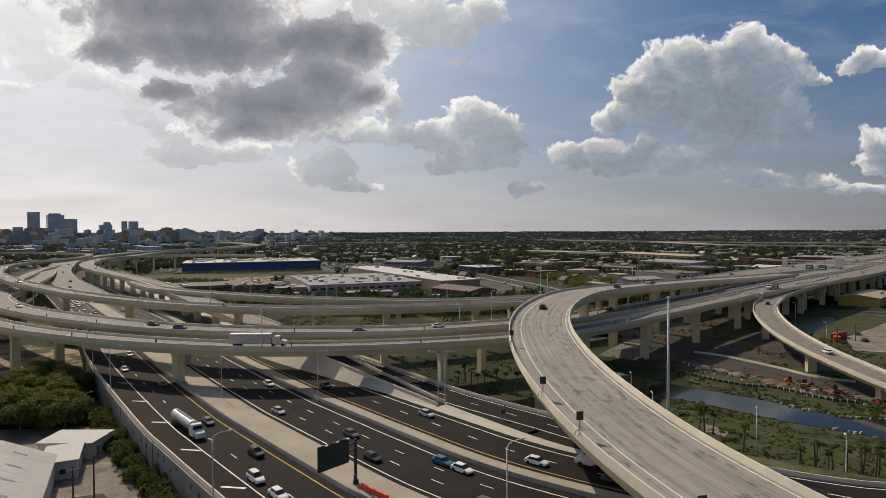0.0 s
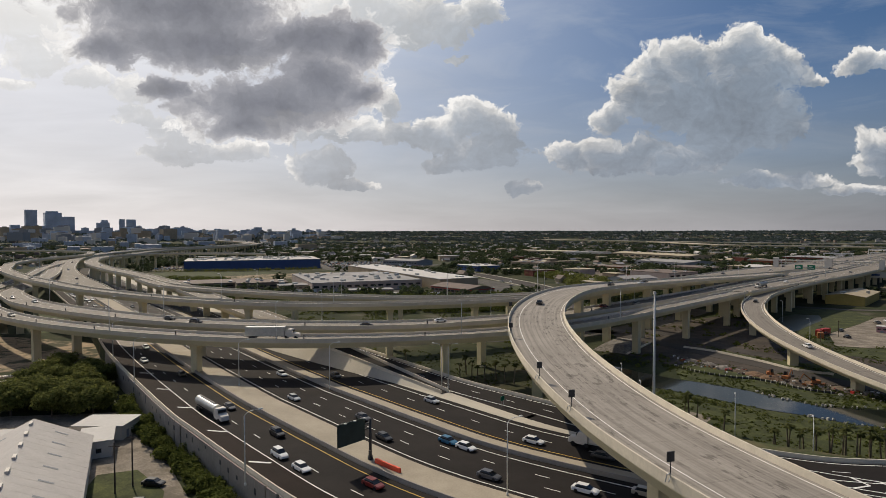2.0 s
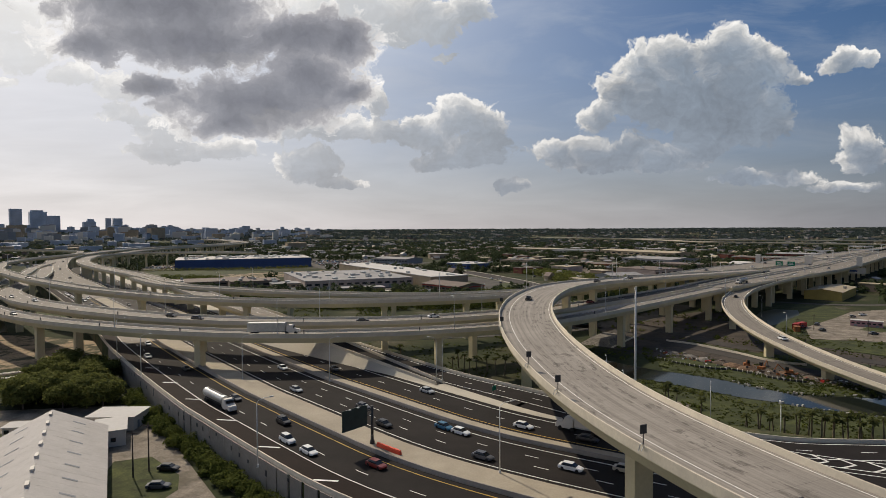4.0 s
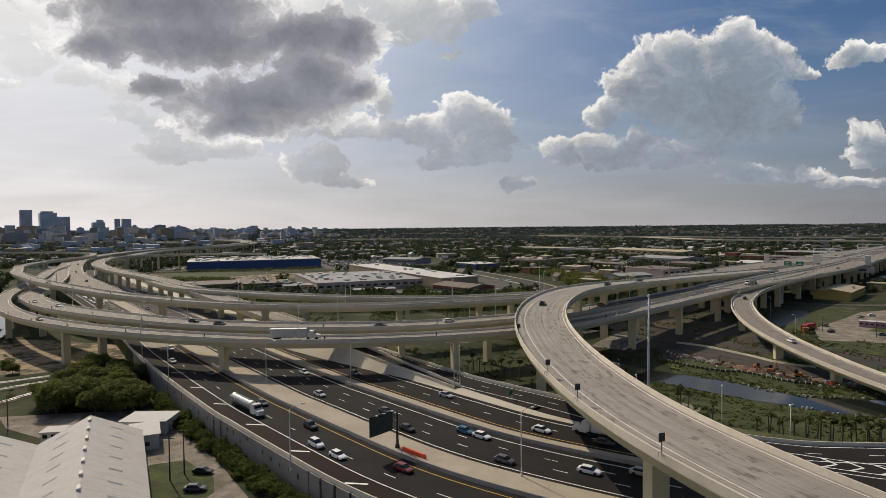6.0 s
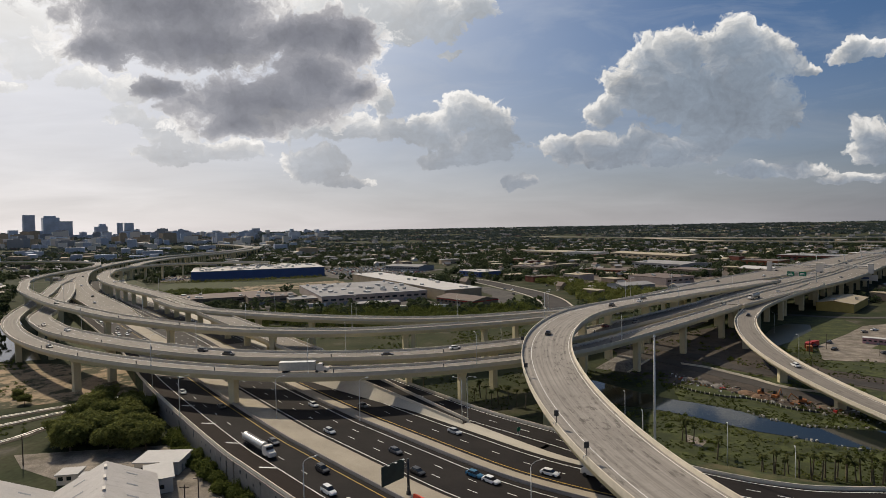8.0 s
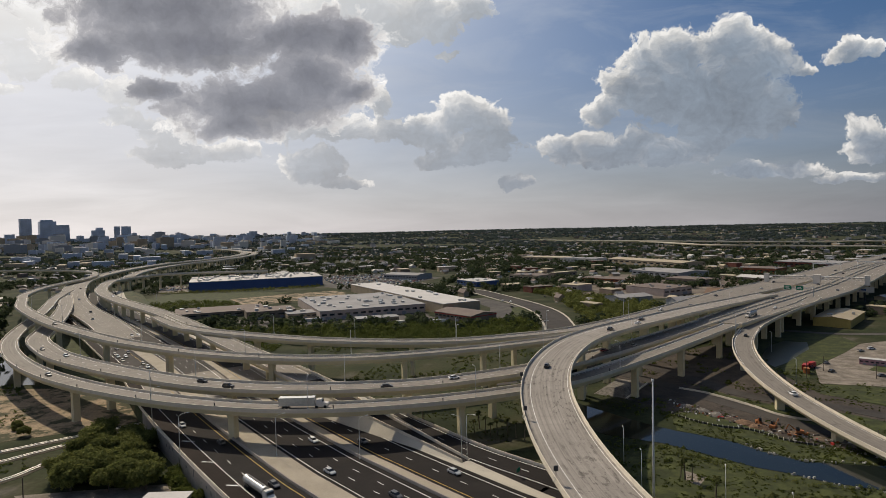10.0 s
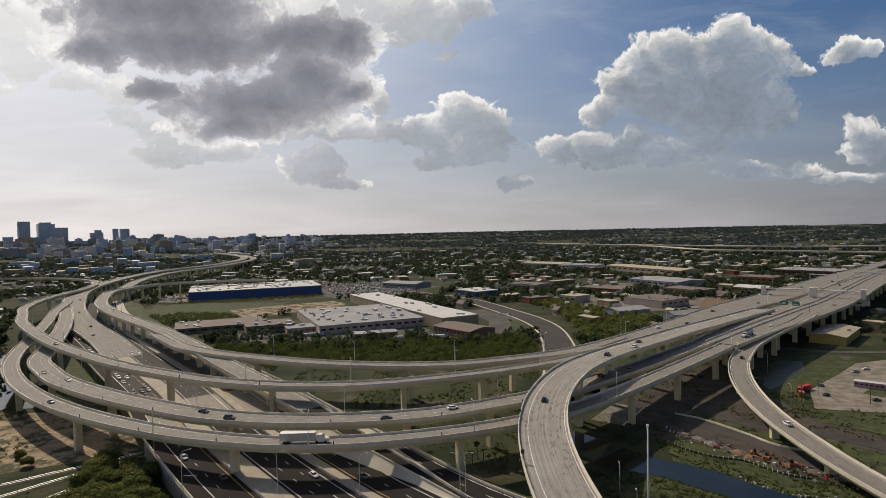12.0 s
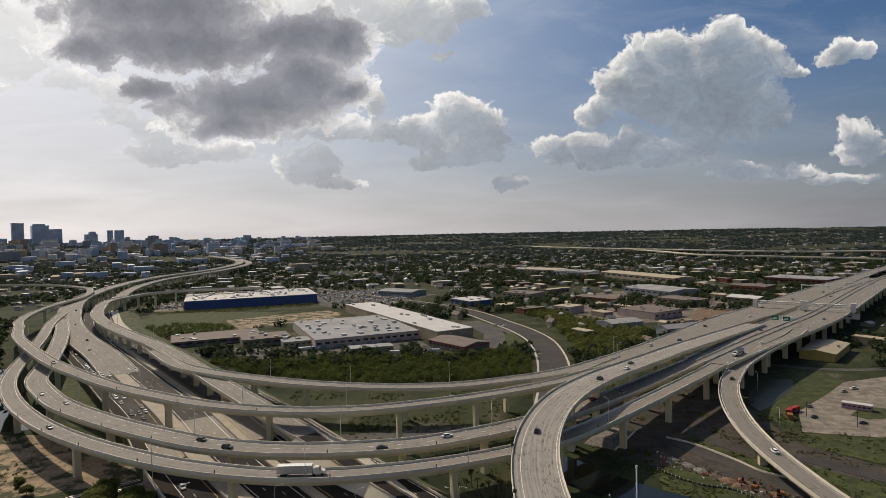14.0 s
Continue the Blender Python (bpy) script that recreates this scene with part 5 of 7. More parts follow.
def sign_gantry(x, y, z, ang, panels):
    root = thing("sign_gantry", "overhead gantry with green direction signs", "road sign", at=(x, y, z))
    root.rotation_euler = (0, 0, ang)
    mb = MB()
    mb.cyl(14, 0, 0, 8.0, 0.3, 0.25, 8)
    mb.make("post", M["steel"], root)
    mb = MB()
    mb.tube((14, 0, 7.0), (-6, 0, 7.0), 0.16)
    mb.tube((14, 0, 6.0), (-6, 0, 6.0), 0.16)
    mb.make("arm", M["steel"], root)
    for px, w in panels:
        p = MB()
        p.box(px, -0.4, 4.6, w, 0.12, 3.4)
        pan = p.make("panel", M["green_sign"], root, "green sign panel")
        for k in range(2):
            t = MB()
            t.box(px - w * 0.05, -0.48, 5.4 + k * 1.1, w * (0.7 - 0.2 * k), 0.03, 0.45)
            t.make("text_bar", M["white"], pan, "white bars")


sign_gantry(258, 483, 9.7, -0.75, ((-4, 5.2), (4.5, 5.2)))
for key, x, y in (("far", 420, 708), ("toll_deck", 480, 722), ("far", 560, 850), ("toll_deck", 640, 898)):
    px, py, pz, head = on_road(key, x, y, 0)
    root = thing("lane_gantry", "pale steel gantry frame over the toll road", "gantry", "far gantries", at=(px, py, pz))
    root.rotation_euler = (0, 0, head)
    for s in (-14, 14):
        mb = MB()
        mb.cyl(0, s, 0, 8, 0.4, 0.35, 8)
        mb.make("post", M["pale_steel"], root)
    mb = MB()
    mb.box(0, 0, 7.6, 1.2, 29, 1.1)
    mb.make("beam", M["pale_steel"], root)


def billboard():
    root = thing("billboard", "white billboard on a tall dark post", "billboard", at=(362, 556, G))
    root.rotation_euler = (0, 0, -0.5)
    mb = MB()
    mb.cyl(0, 0, 0, 9, 0.6, 0.5, 10)
    mb.make("post", M["dark"], root)
    mb = MB()
    mb.box(0, 0, 8.6, 14, 0.8, 5.2)
    face = mb.make("panel", M["white_wall"], root)
    mb = MB()
    mb.box(-2.5, -0.44, 10.3, 6, 0.05, 1.5)
    mb.make("text_bar", M["blue_wall"], face, "plain blue bar")


billboard()


def utility_pole(x, y, h, arms=True):
    root = thing("utility_pole", "weathered wooden utility pole", "utility pole", "utility poles", at=(x, y, G))
    mb = MB()
    mb.cyl(0, 0, 0, h, 0.17, 0.12, 8)
    mb.make("pole", M["wood"], root)
    if arms:
        mb = MB()
        mb.box(0, 0, h - 0.7, 2.2, 0.12, 0.14)
        mb.make("crossarm", M["wood"], root)


utility_pole(-69, 122.5, 10)
utility_pole(-67.5, 126, 10.5)
utility_pole(-133, 158, 9, False)
for x, y in ((160, 290), (175, 302), (190, 285), (215, 268), (250, 252)):
    utility_pole(x, y, 8)

# ---- buildings near the highway ----
def hangar(x, y, length, ang):
    """A long metal shed with a shallow ridged roof; x, y: middle of its far gable."""
    root = thing("metal_shed", "long white metal-roofed shed with ridge vents", "shed", "metal sheds")
    d = Vector((math.cos(ang), math.sin(ang)))
    cx, cy = x + d.x * length / 2, y + d.y * length / 2
    root.location = (cx, cy, G)
    root.rotation_euler = (0, 0, ang)
    wid, eave, rise = 21.3, 5.25, 5.2
    mb = MB()
    mb.box(0, 0, 0, length, wid, eave)
    hx, hy = length / 2, wid / 2
    mb.add([(-hx, -hy, eave), (-hx, hy, eave), (-hx, 0, eave + rise), (hx, -hy, eave), (hx, hy, eave), (hx, 0, eave + rise)], [(0, 2, 1), (3, 4, 5)])
    mb.make("wall", M["white_wall"], root)
    for sgn in (1, -1):
        n = int(length / 3)
        for k in range(n):
            mb = MB()
            x0, x1 = -hx - 0.3 + (length + 0.6) * k / n, -hx - 0.3 + (length + 0.6) * (k + 1) / n - 0.03
            drop = 0.4 * rise / hy
            a, b = (sgn * (hy + 0.4), eave - drop), (0, eave + rise)
            mb.add([(x0, a[0], a[1]), (x1, a[0], a[1]), (x1, b[0], b[1]), (x0, b[0], b[1]), (x0, a[0], a[1] + 0.12), (x1, a[0], a[1] + 0.12), (x1, b[0], b[1] + 0.12), (x0, b[0], b[1] + 0.12)],
                   [(0, 1, 2, 3), (4, 5, 6, 7), (0, 1, 5, 4), (1, 2, 6, 5), (2, 3, 7, 6), (3, 0, 4, 7)])
            mb.make("roof_sheet", M["metal_roof"], root)
        for k in range(int(length / 7)):
            mb = MB()
            y0, y1 = sgn * hy * 0.62, sgn * hy * 0.40
            xx = -hx + 4 + k * 7
            z0, z1 = eave + rise * (1 - abs(y0) / hy) + 0.14, eave + rise * (1 - abs(y1) / hy) + 0.14
            mb.add([(xx, y0, z0), (xx + 0.7, y0, z0), (xx + 0.7, y1, z1), (xx, y1, z1), (xx, y0, z0 + 0.04), (xx + 0.7, y0, z0 + 0.04), (xx + 0.7, y1, z1 + 0.04), (xx, y1, z1 + 0.04)],
                   [(0, 3, 2, 1), (4, 5, 6, 7), (0, 1, 5, 4), (1, 2, 6, 5), (2, 3, 7, 6), (3, 0, 4, 7)])
            mb.make("skylight", M["grey_wall"], root, "dark rooflight strip")
    for k in range(int(length / 7)):
        mb = MB()
        mb.box(-hx + 4 + k * 7, 0, eave + rise + 0.1, 1.9, 0.6, 0.45)
        mb.make("ridge_vent", M["white_wall"], root)
    return root


hangar(-94.0, 134.5, 60, radians(-59.7))
hangar(-112.4, 123.7, 60, radians(-59.7))


def flat_shed(x, y, sx, sy, h, ang, label):
    root = thing("outbuilding", label, "shed", at=(x, y, G))
    root.rotation_euler = (0, 0, ang)
    mb = MB()
    mb.box(0, 0, 0, sx, sy, h)
    mb.make("wall", M["white_wall"], root)
    mb = MB()
    mb.box(0, 0, h, sx + 0.8, sy + 0.8, 0.3)
    mb.make("roof", M["white_roof"], root, "flat white roof with stains")
    mb = MB()
    mb.box(sx / 2 + 0.02, -sy * 0.2, 0, 0.08, 1.0, 2.05)
    mb.make("door", M["grey_wall"], root)
    for o in (-0.3, 0.1):
        mb = MB()
        mb.box(sx * o, -sy / 2 - 0.02, 1.2, 1.1, 0.08, 1.0)
        mb.make("window", M["window"], root)


flat_shed(-91, 155.5, 12.0, 8.5, 3.4, 0.05, "white flat-roofed outbuilding beside the yard")
flat_shed(-86.6, 144.6, 6.5, 11.0, 3.7, 0.5, "white flat-roofed outbuilding beside the metal shed")
flat_shed(-112, 147.5, 5, 4.5, 2.6, 0.2, "small white flat-roofed outbuilding")
flat_shed(-106, 146.5, 4, 3, 2.2, 0.2, "small white flat-roofed lean-to")


def warehouse(name, label, x, y, sx, sy, h, ang, wall, roof, bays=0, units=0, parapet=0.5, gable=0.0, band=None, seed=0):
    """A large flat or ridged building: walls, roof, window or door bays on two sides, roof units."""
    rng = random.Random(seed + int(x * 7 + y))
    root = thing(name, label, "building", at=(x, y, G))
    root.rotation_euler = (0, 0, ang)
    mb = MB()
    mb.box(0, 0, 0, sx, sy, h)
    if gable:
        hx, hy = sx / 2, sy / 2
        mb.add([(-hx, -hy, h), (-hx, hy, h), (-hx, 0, h + gable), (hx, -hy, h), (hx, hy, h), (hx, 0, h + gable)], [(0, 2, 1), (3, 4, 5)])
    mb.make("wall", M[wall], root)
    mb = MB()
    if gable:
        mb.gable(0, 0, h, sx, sy, gable, over=0.6)
    else:
        mb.box(0, 0, h, sx + 0.4, sy + 0.4, parapet)
    mb.make("roof", M[roof], root)
    if band:
        mb = MB()
        mb.box(0, 0, h - 1.2, sx + 0.5, sy + 0.5, 0.7)
        mb.make("band", M[band], root)
    for k in range(bays):
        w = sx / bays
        mb = MB()
        mb.box(-sx / 2 + w * (k + 0.5), -sy / 2 - 0.03, h * 0.48, w * 0.62, 0.12, h * 0.22)
        mb.make("window", M["window"], root)
    for k in range(max(0, bays // 2)):
        w = sx / max(1, bays // 2)
        mb = MB()
        mb.box(-sx / 2 + w * (k + 0.5), -sy / 2 - 0.03, 0, w * 0.3, 0.14, h * 0.36)
        mb.make("loading_door", M["grey_wall"], root)
    for k in range(units):
        mb = MB()
        s = rng.uniform(1.5, 3.5)
        mb.box(rng.uniform(-0.45, 0.45) * sx, rng.uniform(-0.42, 0.42) * sy, h + parapet - 0.05, s * 1.4, s, rng.uniform(1.0, 2.0))
        mb.make("roof_unit", M["steel"], root)
    return root


warehouse("store", "huge blue-clad store with pale roof and many roof units", -303, 837.5, 173, 94, 12.0, radians(22.4), "blue_wall", "metal_roof", 0, 90, 0.6)
warehouse("warehouse", "long grey-roofed pale block warehouse with window bays", -110, 570, 96, 115, 7.6, radians(24.9), "pale_wall", "grey_roof", 14, 40)
for k, (x, y) in enumerate(((-110, 703), (-69, 634), (-29, 564))):
    warehouse("warehouse", "low warehouse with bright white flat roof", x, y, 79.6, 38, 9.0 + 0.15 * k, radians(-59.5), "tan_wall", "white_roof", 0, 4, 0.5)
warehouse("red_hall", "brown-roofed hall with red trim", -6, 496.6, 45, 29, 5.6, radians(-47.7), "brown_wall", "brown_roof", 9, 0, gable=2.2, band="red")
warehouse("workshop", "low brown flat-roofed workshop", -236, 548, 78, 44, 4.6, radians(25), "brown_wall", "brown_roof", 8, 8)
warehouse("workshop", "brown block workshop with loading doors", -184, 531, 42, 32, 6.4, radians(25), "brown_wall", "brown_roof", 5, 5)
warehouse("workshop", "low tan workshop with small windows", -150, 520, 30, 22, 4.8, radians(25), "tan_wall", "grey_roof", 6, 2)
warehouse("open_shed", "low grey-roofed shed in the yard", -80, 487, 36, 14, 4.0, radians(18), "brown_wall", "grey_roof", 4, 0)
warehouse("depot", "long grey metal depot", -92, 905, 62, 40, 7.0, radians(-31), "grey_wall", "grey_roof", 12, 0, gable=2.0)
warehouse("shop", "blue-walled shop with pale roof", 12, 783, 45, 36, 6.5, radians(-56), "blue_wall", "white_roof", 6, 3)
warehouse("yellow_hall", "yellow metal hall with tan roof", 272, 447, 52, 23, 6.0, radians(48), "yellow_wall", "tan_roof", 0, 4, gable=1.6)
warehouse("site_office", "long pink and white trailer office", 208.5, 313.5, 13.6, 4.2, 3.0, radians(-38), "pink_wall", "white_roof", 6, 0, 0.25)

# Works and yards beside the toll road.
patch("works_yard", [(140, 610), (240, 606), (300, 660), (345, 720), (420, 800), (455, 870), (400, 930), (330, 900), (230, 900), (150, 840), (105, 740)], M["works"], "brown unpaved yards between workshops", "yard", 0.05)
patch("bare_land", [(236, 612), (266, 606), (300, 650), (306, 690), (276, 700), (258, 660)], M["earth"], "scraped orange-brown soil of a scrap yard", "bare land", 0.09)
for name, label, x, y, sx, sy, h, ang, wall, roof, bays, units, gable in (
        ("hall", "long tan metal hall", 336, 1090, 190, 50, 9.0, -65, "tan_wall", "tan_roof", 12, 0, 2.0),
        ("shed", "grey metal shed with dark open side", 288, 862, 85, 60, 8.0, -60, "grey_wall", "grey_roof", 8, 3, 2.0),
        ("workshop", "brown block workshop with dark roof", 278, 752, 52, 34, 6.5, -58, "brown_wall", "brown_roof", 6, 3, 0),
        ("workshop", "orange-red clad workshop with flat roof", 428, 880, 52, 40, 8.0, -46, "rust_wall", "brown_roof", 6, 4, 0),
        ("warehouse", "long red-brown brick warehouse with grey roof", 560, 985, 95, 62, 8.0, -50, "brick", "grey_roof", 12, 8, 0),
        ("workshop", "pale grey block workshop beside the yard", 206, 655, 46, 50, 7.5, 34, "pale_wall", "brown_roof", 5, 4, 0),
        ("workshop", "small pale rendered workshop", 124, 694, 24, 26, 7.5, -50, "pale_wall", "tan_roof", 3, 1, 0),
        ("shed", "long red-brown open shed", 186, 800, 62, 26, 4.5, -44, "rust_wall", "brown_roof", 9, 0, 1.2),
        ("workshop", "tan workshop with flat brown roof", 88, 850, 50, 34, 7.0, -42, "tan_wall", "brown_roof", 6, 3, 0),
        ("shed", "white-roofed open canopy shed", 361, 756, 40, 26, 6.0, -55, "brown_wall", "white_roof", 4, 0, 2.5),
        ("warehouse", "low tan warehouse behind street trees", 176, 1292, 95, 60, 8.0, -36, "tan_wall", "tan_roof", 10, 4, 0),
        ("warehouse", "long white warehouse behind street trees", 236, 1218, 80, 46, 8.0, -38, "white_wall", "grey_roof", 10, 4, 0)):
    warehouse(name, label, x, y, sx, sy, h, radians(ang), wall, roof, bays, units, gable=gable)

# ---- town ----
def house_proto(kind, wall, roof, sx, sy, h, rise, label):
    root = thing("house", label, "house", "town houses")
    mb = MB()
    mb.box(0, 0, 0, sx, sy, h)
    if rise:
        hx, hy = sx / 2, sy / 2
        mb.add([(-hx, -hy, h), (-hx, hy, h), (-hx, 0, h + rise), (hx, -hy, h), (hx, hy, h), (hx, 0, h + rise)], [(0, 2, 1), (3, 4, 5)])
    mb.make("wall", M[wall], root)
    mb = MB()
    if rise:
        mb.gable(0, 0, h, sx, sy, rise, over=0.6)
    else:
        mb.box(0, 0, h, sx + 0.6, sy + 0.6, 0.5)
    mb.make("roof", M[roof], root)
    for k in (-0.28, 0.0, 0.28):
        mb = MB()
        mb.box(sx * k, -sy / 2 - 0.03, 1.0, sx * 0.14, 0.1, 1.4)
        mb.make("window", M["window"], root)
    return root


PROTOS = [
    house_proto(0, "white_wall", "metal_roof", 14, 10, 3.2, 2.2, "small white house with pale ridged roof"),
    house_proto(1, "tan_wall", "brown_roof", 15, 10, 3.2, 2.4, "small tan house with brown ridged roof"),
    house_proto(2, "white_wall", "grey_roof", 12, 9, 3.0, 2.0, "small white house with grey ridged roof"),
    house_proto(3, "brown_wall", "tan_roof", 26, 16, 4.8, 0, "low brown block building with tan flat roof"),
    house_proto(4, "tan_wall", "white_roof", 34, 20, 5.5, 0, "low tan building with white flat roof"),
    house_proto(5, "grey_wall", "grey_roof", 40, 24, 6.5, 2.0, "grey metal hall with ridged roof"),
    house_proto(6, "brick", "brown_roof", 30, 18, 5.5, 0, "red-brown brick building with dark flat roof"),
]
BUSY = [(-303, 837, 125), (-110, 570, 95), (-110, 703, 45), (-69, 634, 45), (-29, 564, 45), (-6, 497, 34), (-236, 548, 52), (-184, 531, 32), (-150, 520, 24), (-92, 905, 45), (12, 783, 34), (78, 853, 40), (124, 700, 32), (272, 447, 40), (208, 313, 60), (-130, 880, 110), (-300, 690, 110), (-200, 700, 70), (235, 340, 80), (336, 1090, 75), (288, 862, 45), (278, 752, 30), (428, 880, 34), (560, 985, 58), (206, 655, 38), (186, 800, 30), (361, 756, 24), (176, 1292, 55), (236, 1218, 48), (270, 652, 40)]
ROADS = [VIA[k][1] for k in VIA] + [art_w, site_w, east_w, slip_w, ref_w]


def is_free(x, y, r):
    if any((x - a) ** 2 + (y - b) ** 2 < (c + r) ** 2 for a, b, c in BUSY):
        return False
    for w in ROADS:
        half = w[:, 3].max() / 2 if w.shape[1] > 3 else 12
        if (w is ref_w):
            half = 64
        if np.min(np.hypot(w[:, 0] - x, w[:, 1] - y)) < half + r:
            return False
    return True


def town():
    rng = random.Random(5)
    used = [False] * len(PROTOS)
    count = 0
    spots = []
    while count < 330:
        far = rng.random() ** 1.15
        r = 520 + far * 1700
        az = radians(rng.uniform(-26, 40))
        x, y = r * math.sin(az), r * math.cos(az)
        size = 11 if rng.random() < 0.5 else 20
        if not is_free(x, y, size) or any((x - a) ** 2 + (y - b) ** 2 < (size + c) ** 2 for a, b, c in spots):
            continue
        industrial = 60 < x < 620 and y < 1150
        k = rng.choice((3, 3, 5, 6, 3, 1, 2, 3)) if industrial else rng.choice((0, 1, 1, 2, 2, 4, 3, 1))
        ang = rng.choice((0, 90)) + rng.gauss(24, 4)
        m = pose(x, y, land_height(x, y) - 0.05, 0, 0, ang)
        s = 1.0
        if used[k]:
            ob = copy_thing(PROTOS[k], m)
        else:
            ob = PROTOS[k]
            ob.matrix_basis, used[k] = m, True
        ob.scale = (s * rng.uniform(0.55, 1.05), s * rng.uniform(0.55, 1.05), rng.uniform(0.9, 1.4))
        spots.append((x, y, size))
        count += 1
    return spots


TOWN = town()
for i, p in enumerate(TOWN):
    BUSY.append((p[0], p[1], p[2] * 0.6))

# ---- downtown ----
TOWERS = [
    (-37.97, 4300, 47, 83, 0),
    (-36.93, 4300, 57, 172, 0),
    (-35.49, 4300, 84, 165, 1),
    (-34.51, 4300, 71, 133, 0),
    (-36.30, 4300, 54, 78, 0),
    (-32.00, 4300, 67, 114, 2),
    (-32.84, 4300, 67, 49, 0),
    (-30.61, 4300, 30, 120, 0),
    (-29.94, 4300, 51, 119, 0),
    (-29.39, 4300, 34, 61, 0),
    (-22.61, 2600, 45, 51, 0),
    (-33.63, 4300, 54, 50, 0),
    (-38.55, 4300, 40, 45, 0),
]


def tower(az, r, wide, top, kind, k):
    a = radians(az)
    x, y = r * math.sin(a), r * math.cos(a)
    z0 = land_height(x, y) - 1
    h = top - z0
    root = thing("office_tower", ("glass office tower of downtown, tinted blue-grey for haze", "stone-clad office tower of downtown, tinted pale blue for haze")[k % 2], "office tower", "downtown towers", at=(x, y, z0))
    root.rotation_euler = (0, 0, -a + 0.15)
    mt = ("hazed_glass", "hazed_stone")[k % 2]
    mb = MB()
    if kind == 0:
        mb.box(0, 0, 0, wide, wide * 0.8, h)
    elif kind == 1:
        mb.box(0, 0, 0, wide, wide * 0.8, h * 0.93)
        mb.box(-wide * 0.05, 0, h * 0.93, wide * 0.7, wide * 0.6, h * 0.07)
    else:
        mb.box(0, 0, 0, wide, wide * 0.8, h * 0.8)
        mb.box(wide * 0.12, 0, h * 0.8, wide * 0.6, wide * 0.6, h * 0.2, top=0.8)
    mb.make("shaft", M[mt], root)
    # Bands share the hazed wall tones, which keeps the far towers low in contrast.
    for j in range(1, 9):
        mb = MB()
        mb.box(0, 0, h * 0.78 * j / 9, wide + 0.8, wide * 0.8 + 0.8, 2.2)
        mb.make("band", M["hazed_stone" if k % 3 else "hazed_glass"], root)


for k, (az, r, wide, top, kind) in enumerate(TOWERS):
    tower(az, r, wide, top, kind, k)


def low_city():
    rng = random.Random(11)
    for k in range(150):
        az = rng.uniform(-41, -12)
        r = rng.uniform(2700, 4300)
        a = radians(az)
        x, y = r * math.sin(a), r * math.cos(a)
        h = rng.choice((14, 18, 22, 26, 34)) * (1.4 if az < -25 else 0.7)
        root = thing("city_block", "distant grey city building", "building", "city blocks", at=(x, y, land_height(x, y) - 1))
        root.rotation_euler = (0, 0, rng.uniform(0, 1.5))
        wide = rng.uniform(25, 60)
        mb = MB()
        mb.box(0, 0, 0, wide, wide * rng.uniform(0.4, 0.9), h)
        mb.make("wall", M[rng.choice(("hazed_stone", "tan_wall", "white_wall", "grey_wall", "hazed_stone", "hazed_glass"))], root)
        mb = MB()
        mb.box(0, 0, h, wide * 0.5, wide * 0.3, 3)
        mb.make("roof_unit", M["grey_roof"], root)


low_city()
VIA["horizon"] = viaduct("far_highway", "pale elevated highway far off among trees", [(300, 2500, 9), (450, 2260, 9), (700, 1935, 9), (900, 1720, 9), (1150, 1630, 9), (1600, 1600, 9)], 34.0, spacing=60, deck="concrete")

VIA["horizon_low"] = viaduct("far_highway", "lower pale carriageway far off among trees", [(590, 2100, 7), (632, 1880, 7), (662, 1660, 7), (771, 1532, 7), (881, 1412, 7), (960, 1330, 7), (1080, 1270, 7)], 20.0, spacing=60, deck="concrete")


def bay():
    """Open water beyond the city, a narrow bright strip under the horizon."""
    mb = MB()
    ring = [math.radians(-44 + 1.5 * k) for k in range(19)]
    v = [(r * math.sin(a), r * math.cos(a), land_height(r * math.sin(a), r * math.cos(a)) + 2.0) for a in ring for r in (4420, 4640, 4848)]
    f = [(3 * k + j, 3 * k + j + 1, 3 * k + j + 4, 3 * k + j + 3) for k in range(len(ring) - 1) for j in (0, 1)]
    mb.add(v, f)
    tagged(mb.make("water_4", M["water"]), "bright open bay beyond the city", "bay", kind="structure")


bay()

# ---- trees and plants ----
def tree(x, y, z, h, spread, seed, label="dense dark green tree on rough ground", group="trees"):
    rng = random.Random(seed)
    root = thing("tree", label, "tree", group, at=(x, y, z))
    mb = MB()
    mb.cyl(0, 0, -0.3, h * 0.45, 0.035 * h, 0.02 * h, 7)
    tips = []
    for k in range(6):
        a = k * 1.05 + rng.random()
        p = (math.cos(a) * spread * 0.55, math.sin(a) * spread * 0.55, h * rng.uniform(0.5, 0.75))
        mb.tube((0, 0, h * rng.uniform(0.25, 0.42)), p, 0.016 * h, 0.006 * h, 5)
        tips.append(p)
    mb.make("trunk", M["wood"], root)
    cs = [(0, 0, h * 0.78)] + tips + [(rng.uniform(-0.6, 0.6) * spread, rng.uniform(-0.6, 0.6) * spread, h * rng.uniform(0.2, 0.85)) for _ in range(11)]
    rs = [spread * rng.uniform(0.34, 0.52) for _ in cs]
    v, f = leaf_cloud(cs, rs, 330, 0.115, 0.8, seed, 0.45)
    quads_mesh("crown", v, f, M["leaf"], root)
    return root


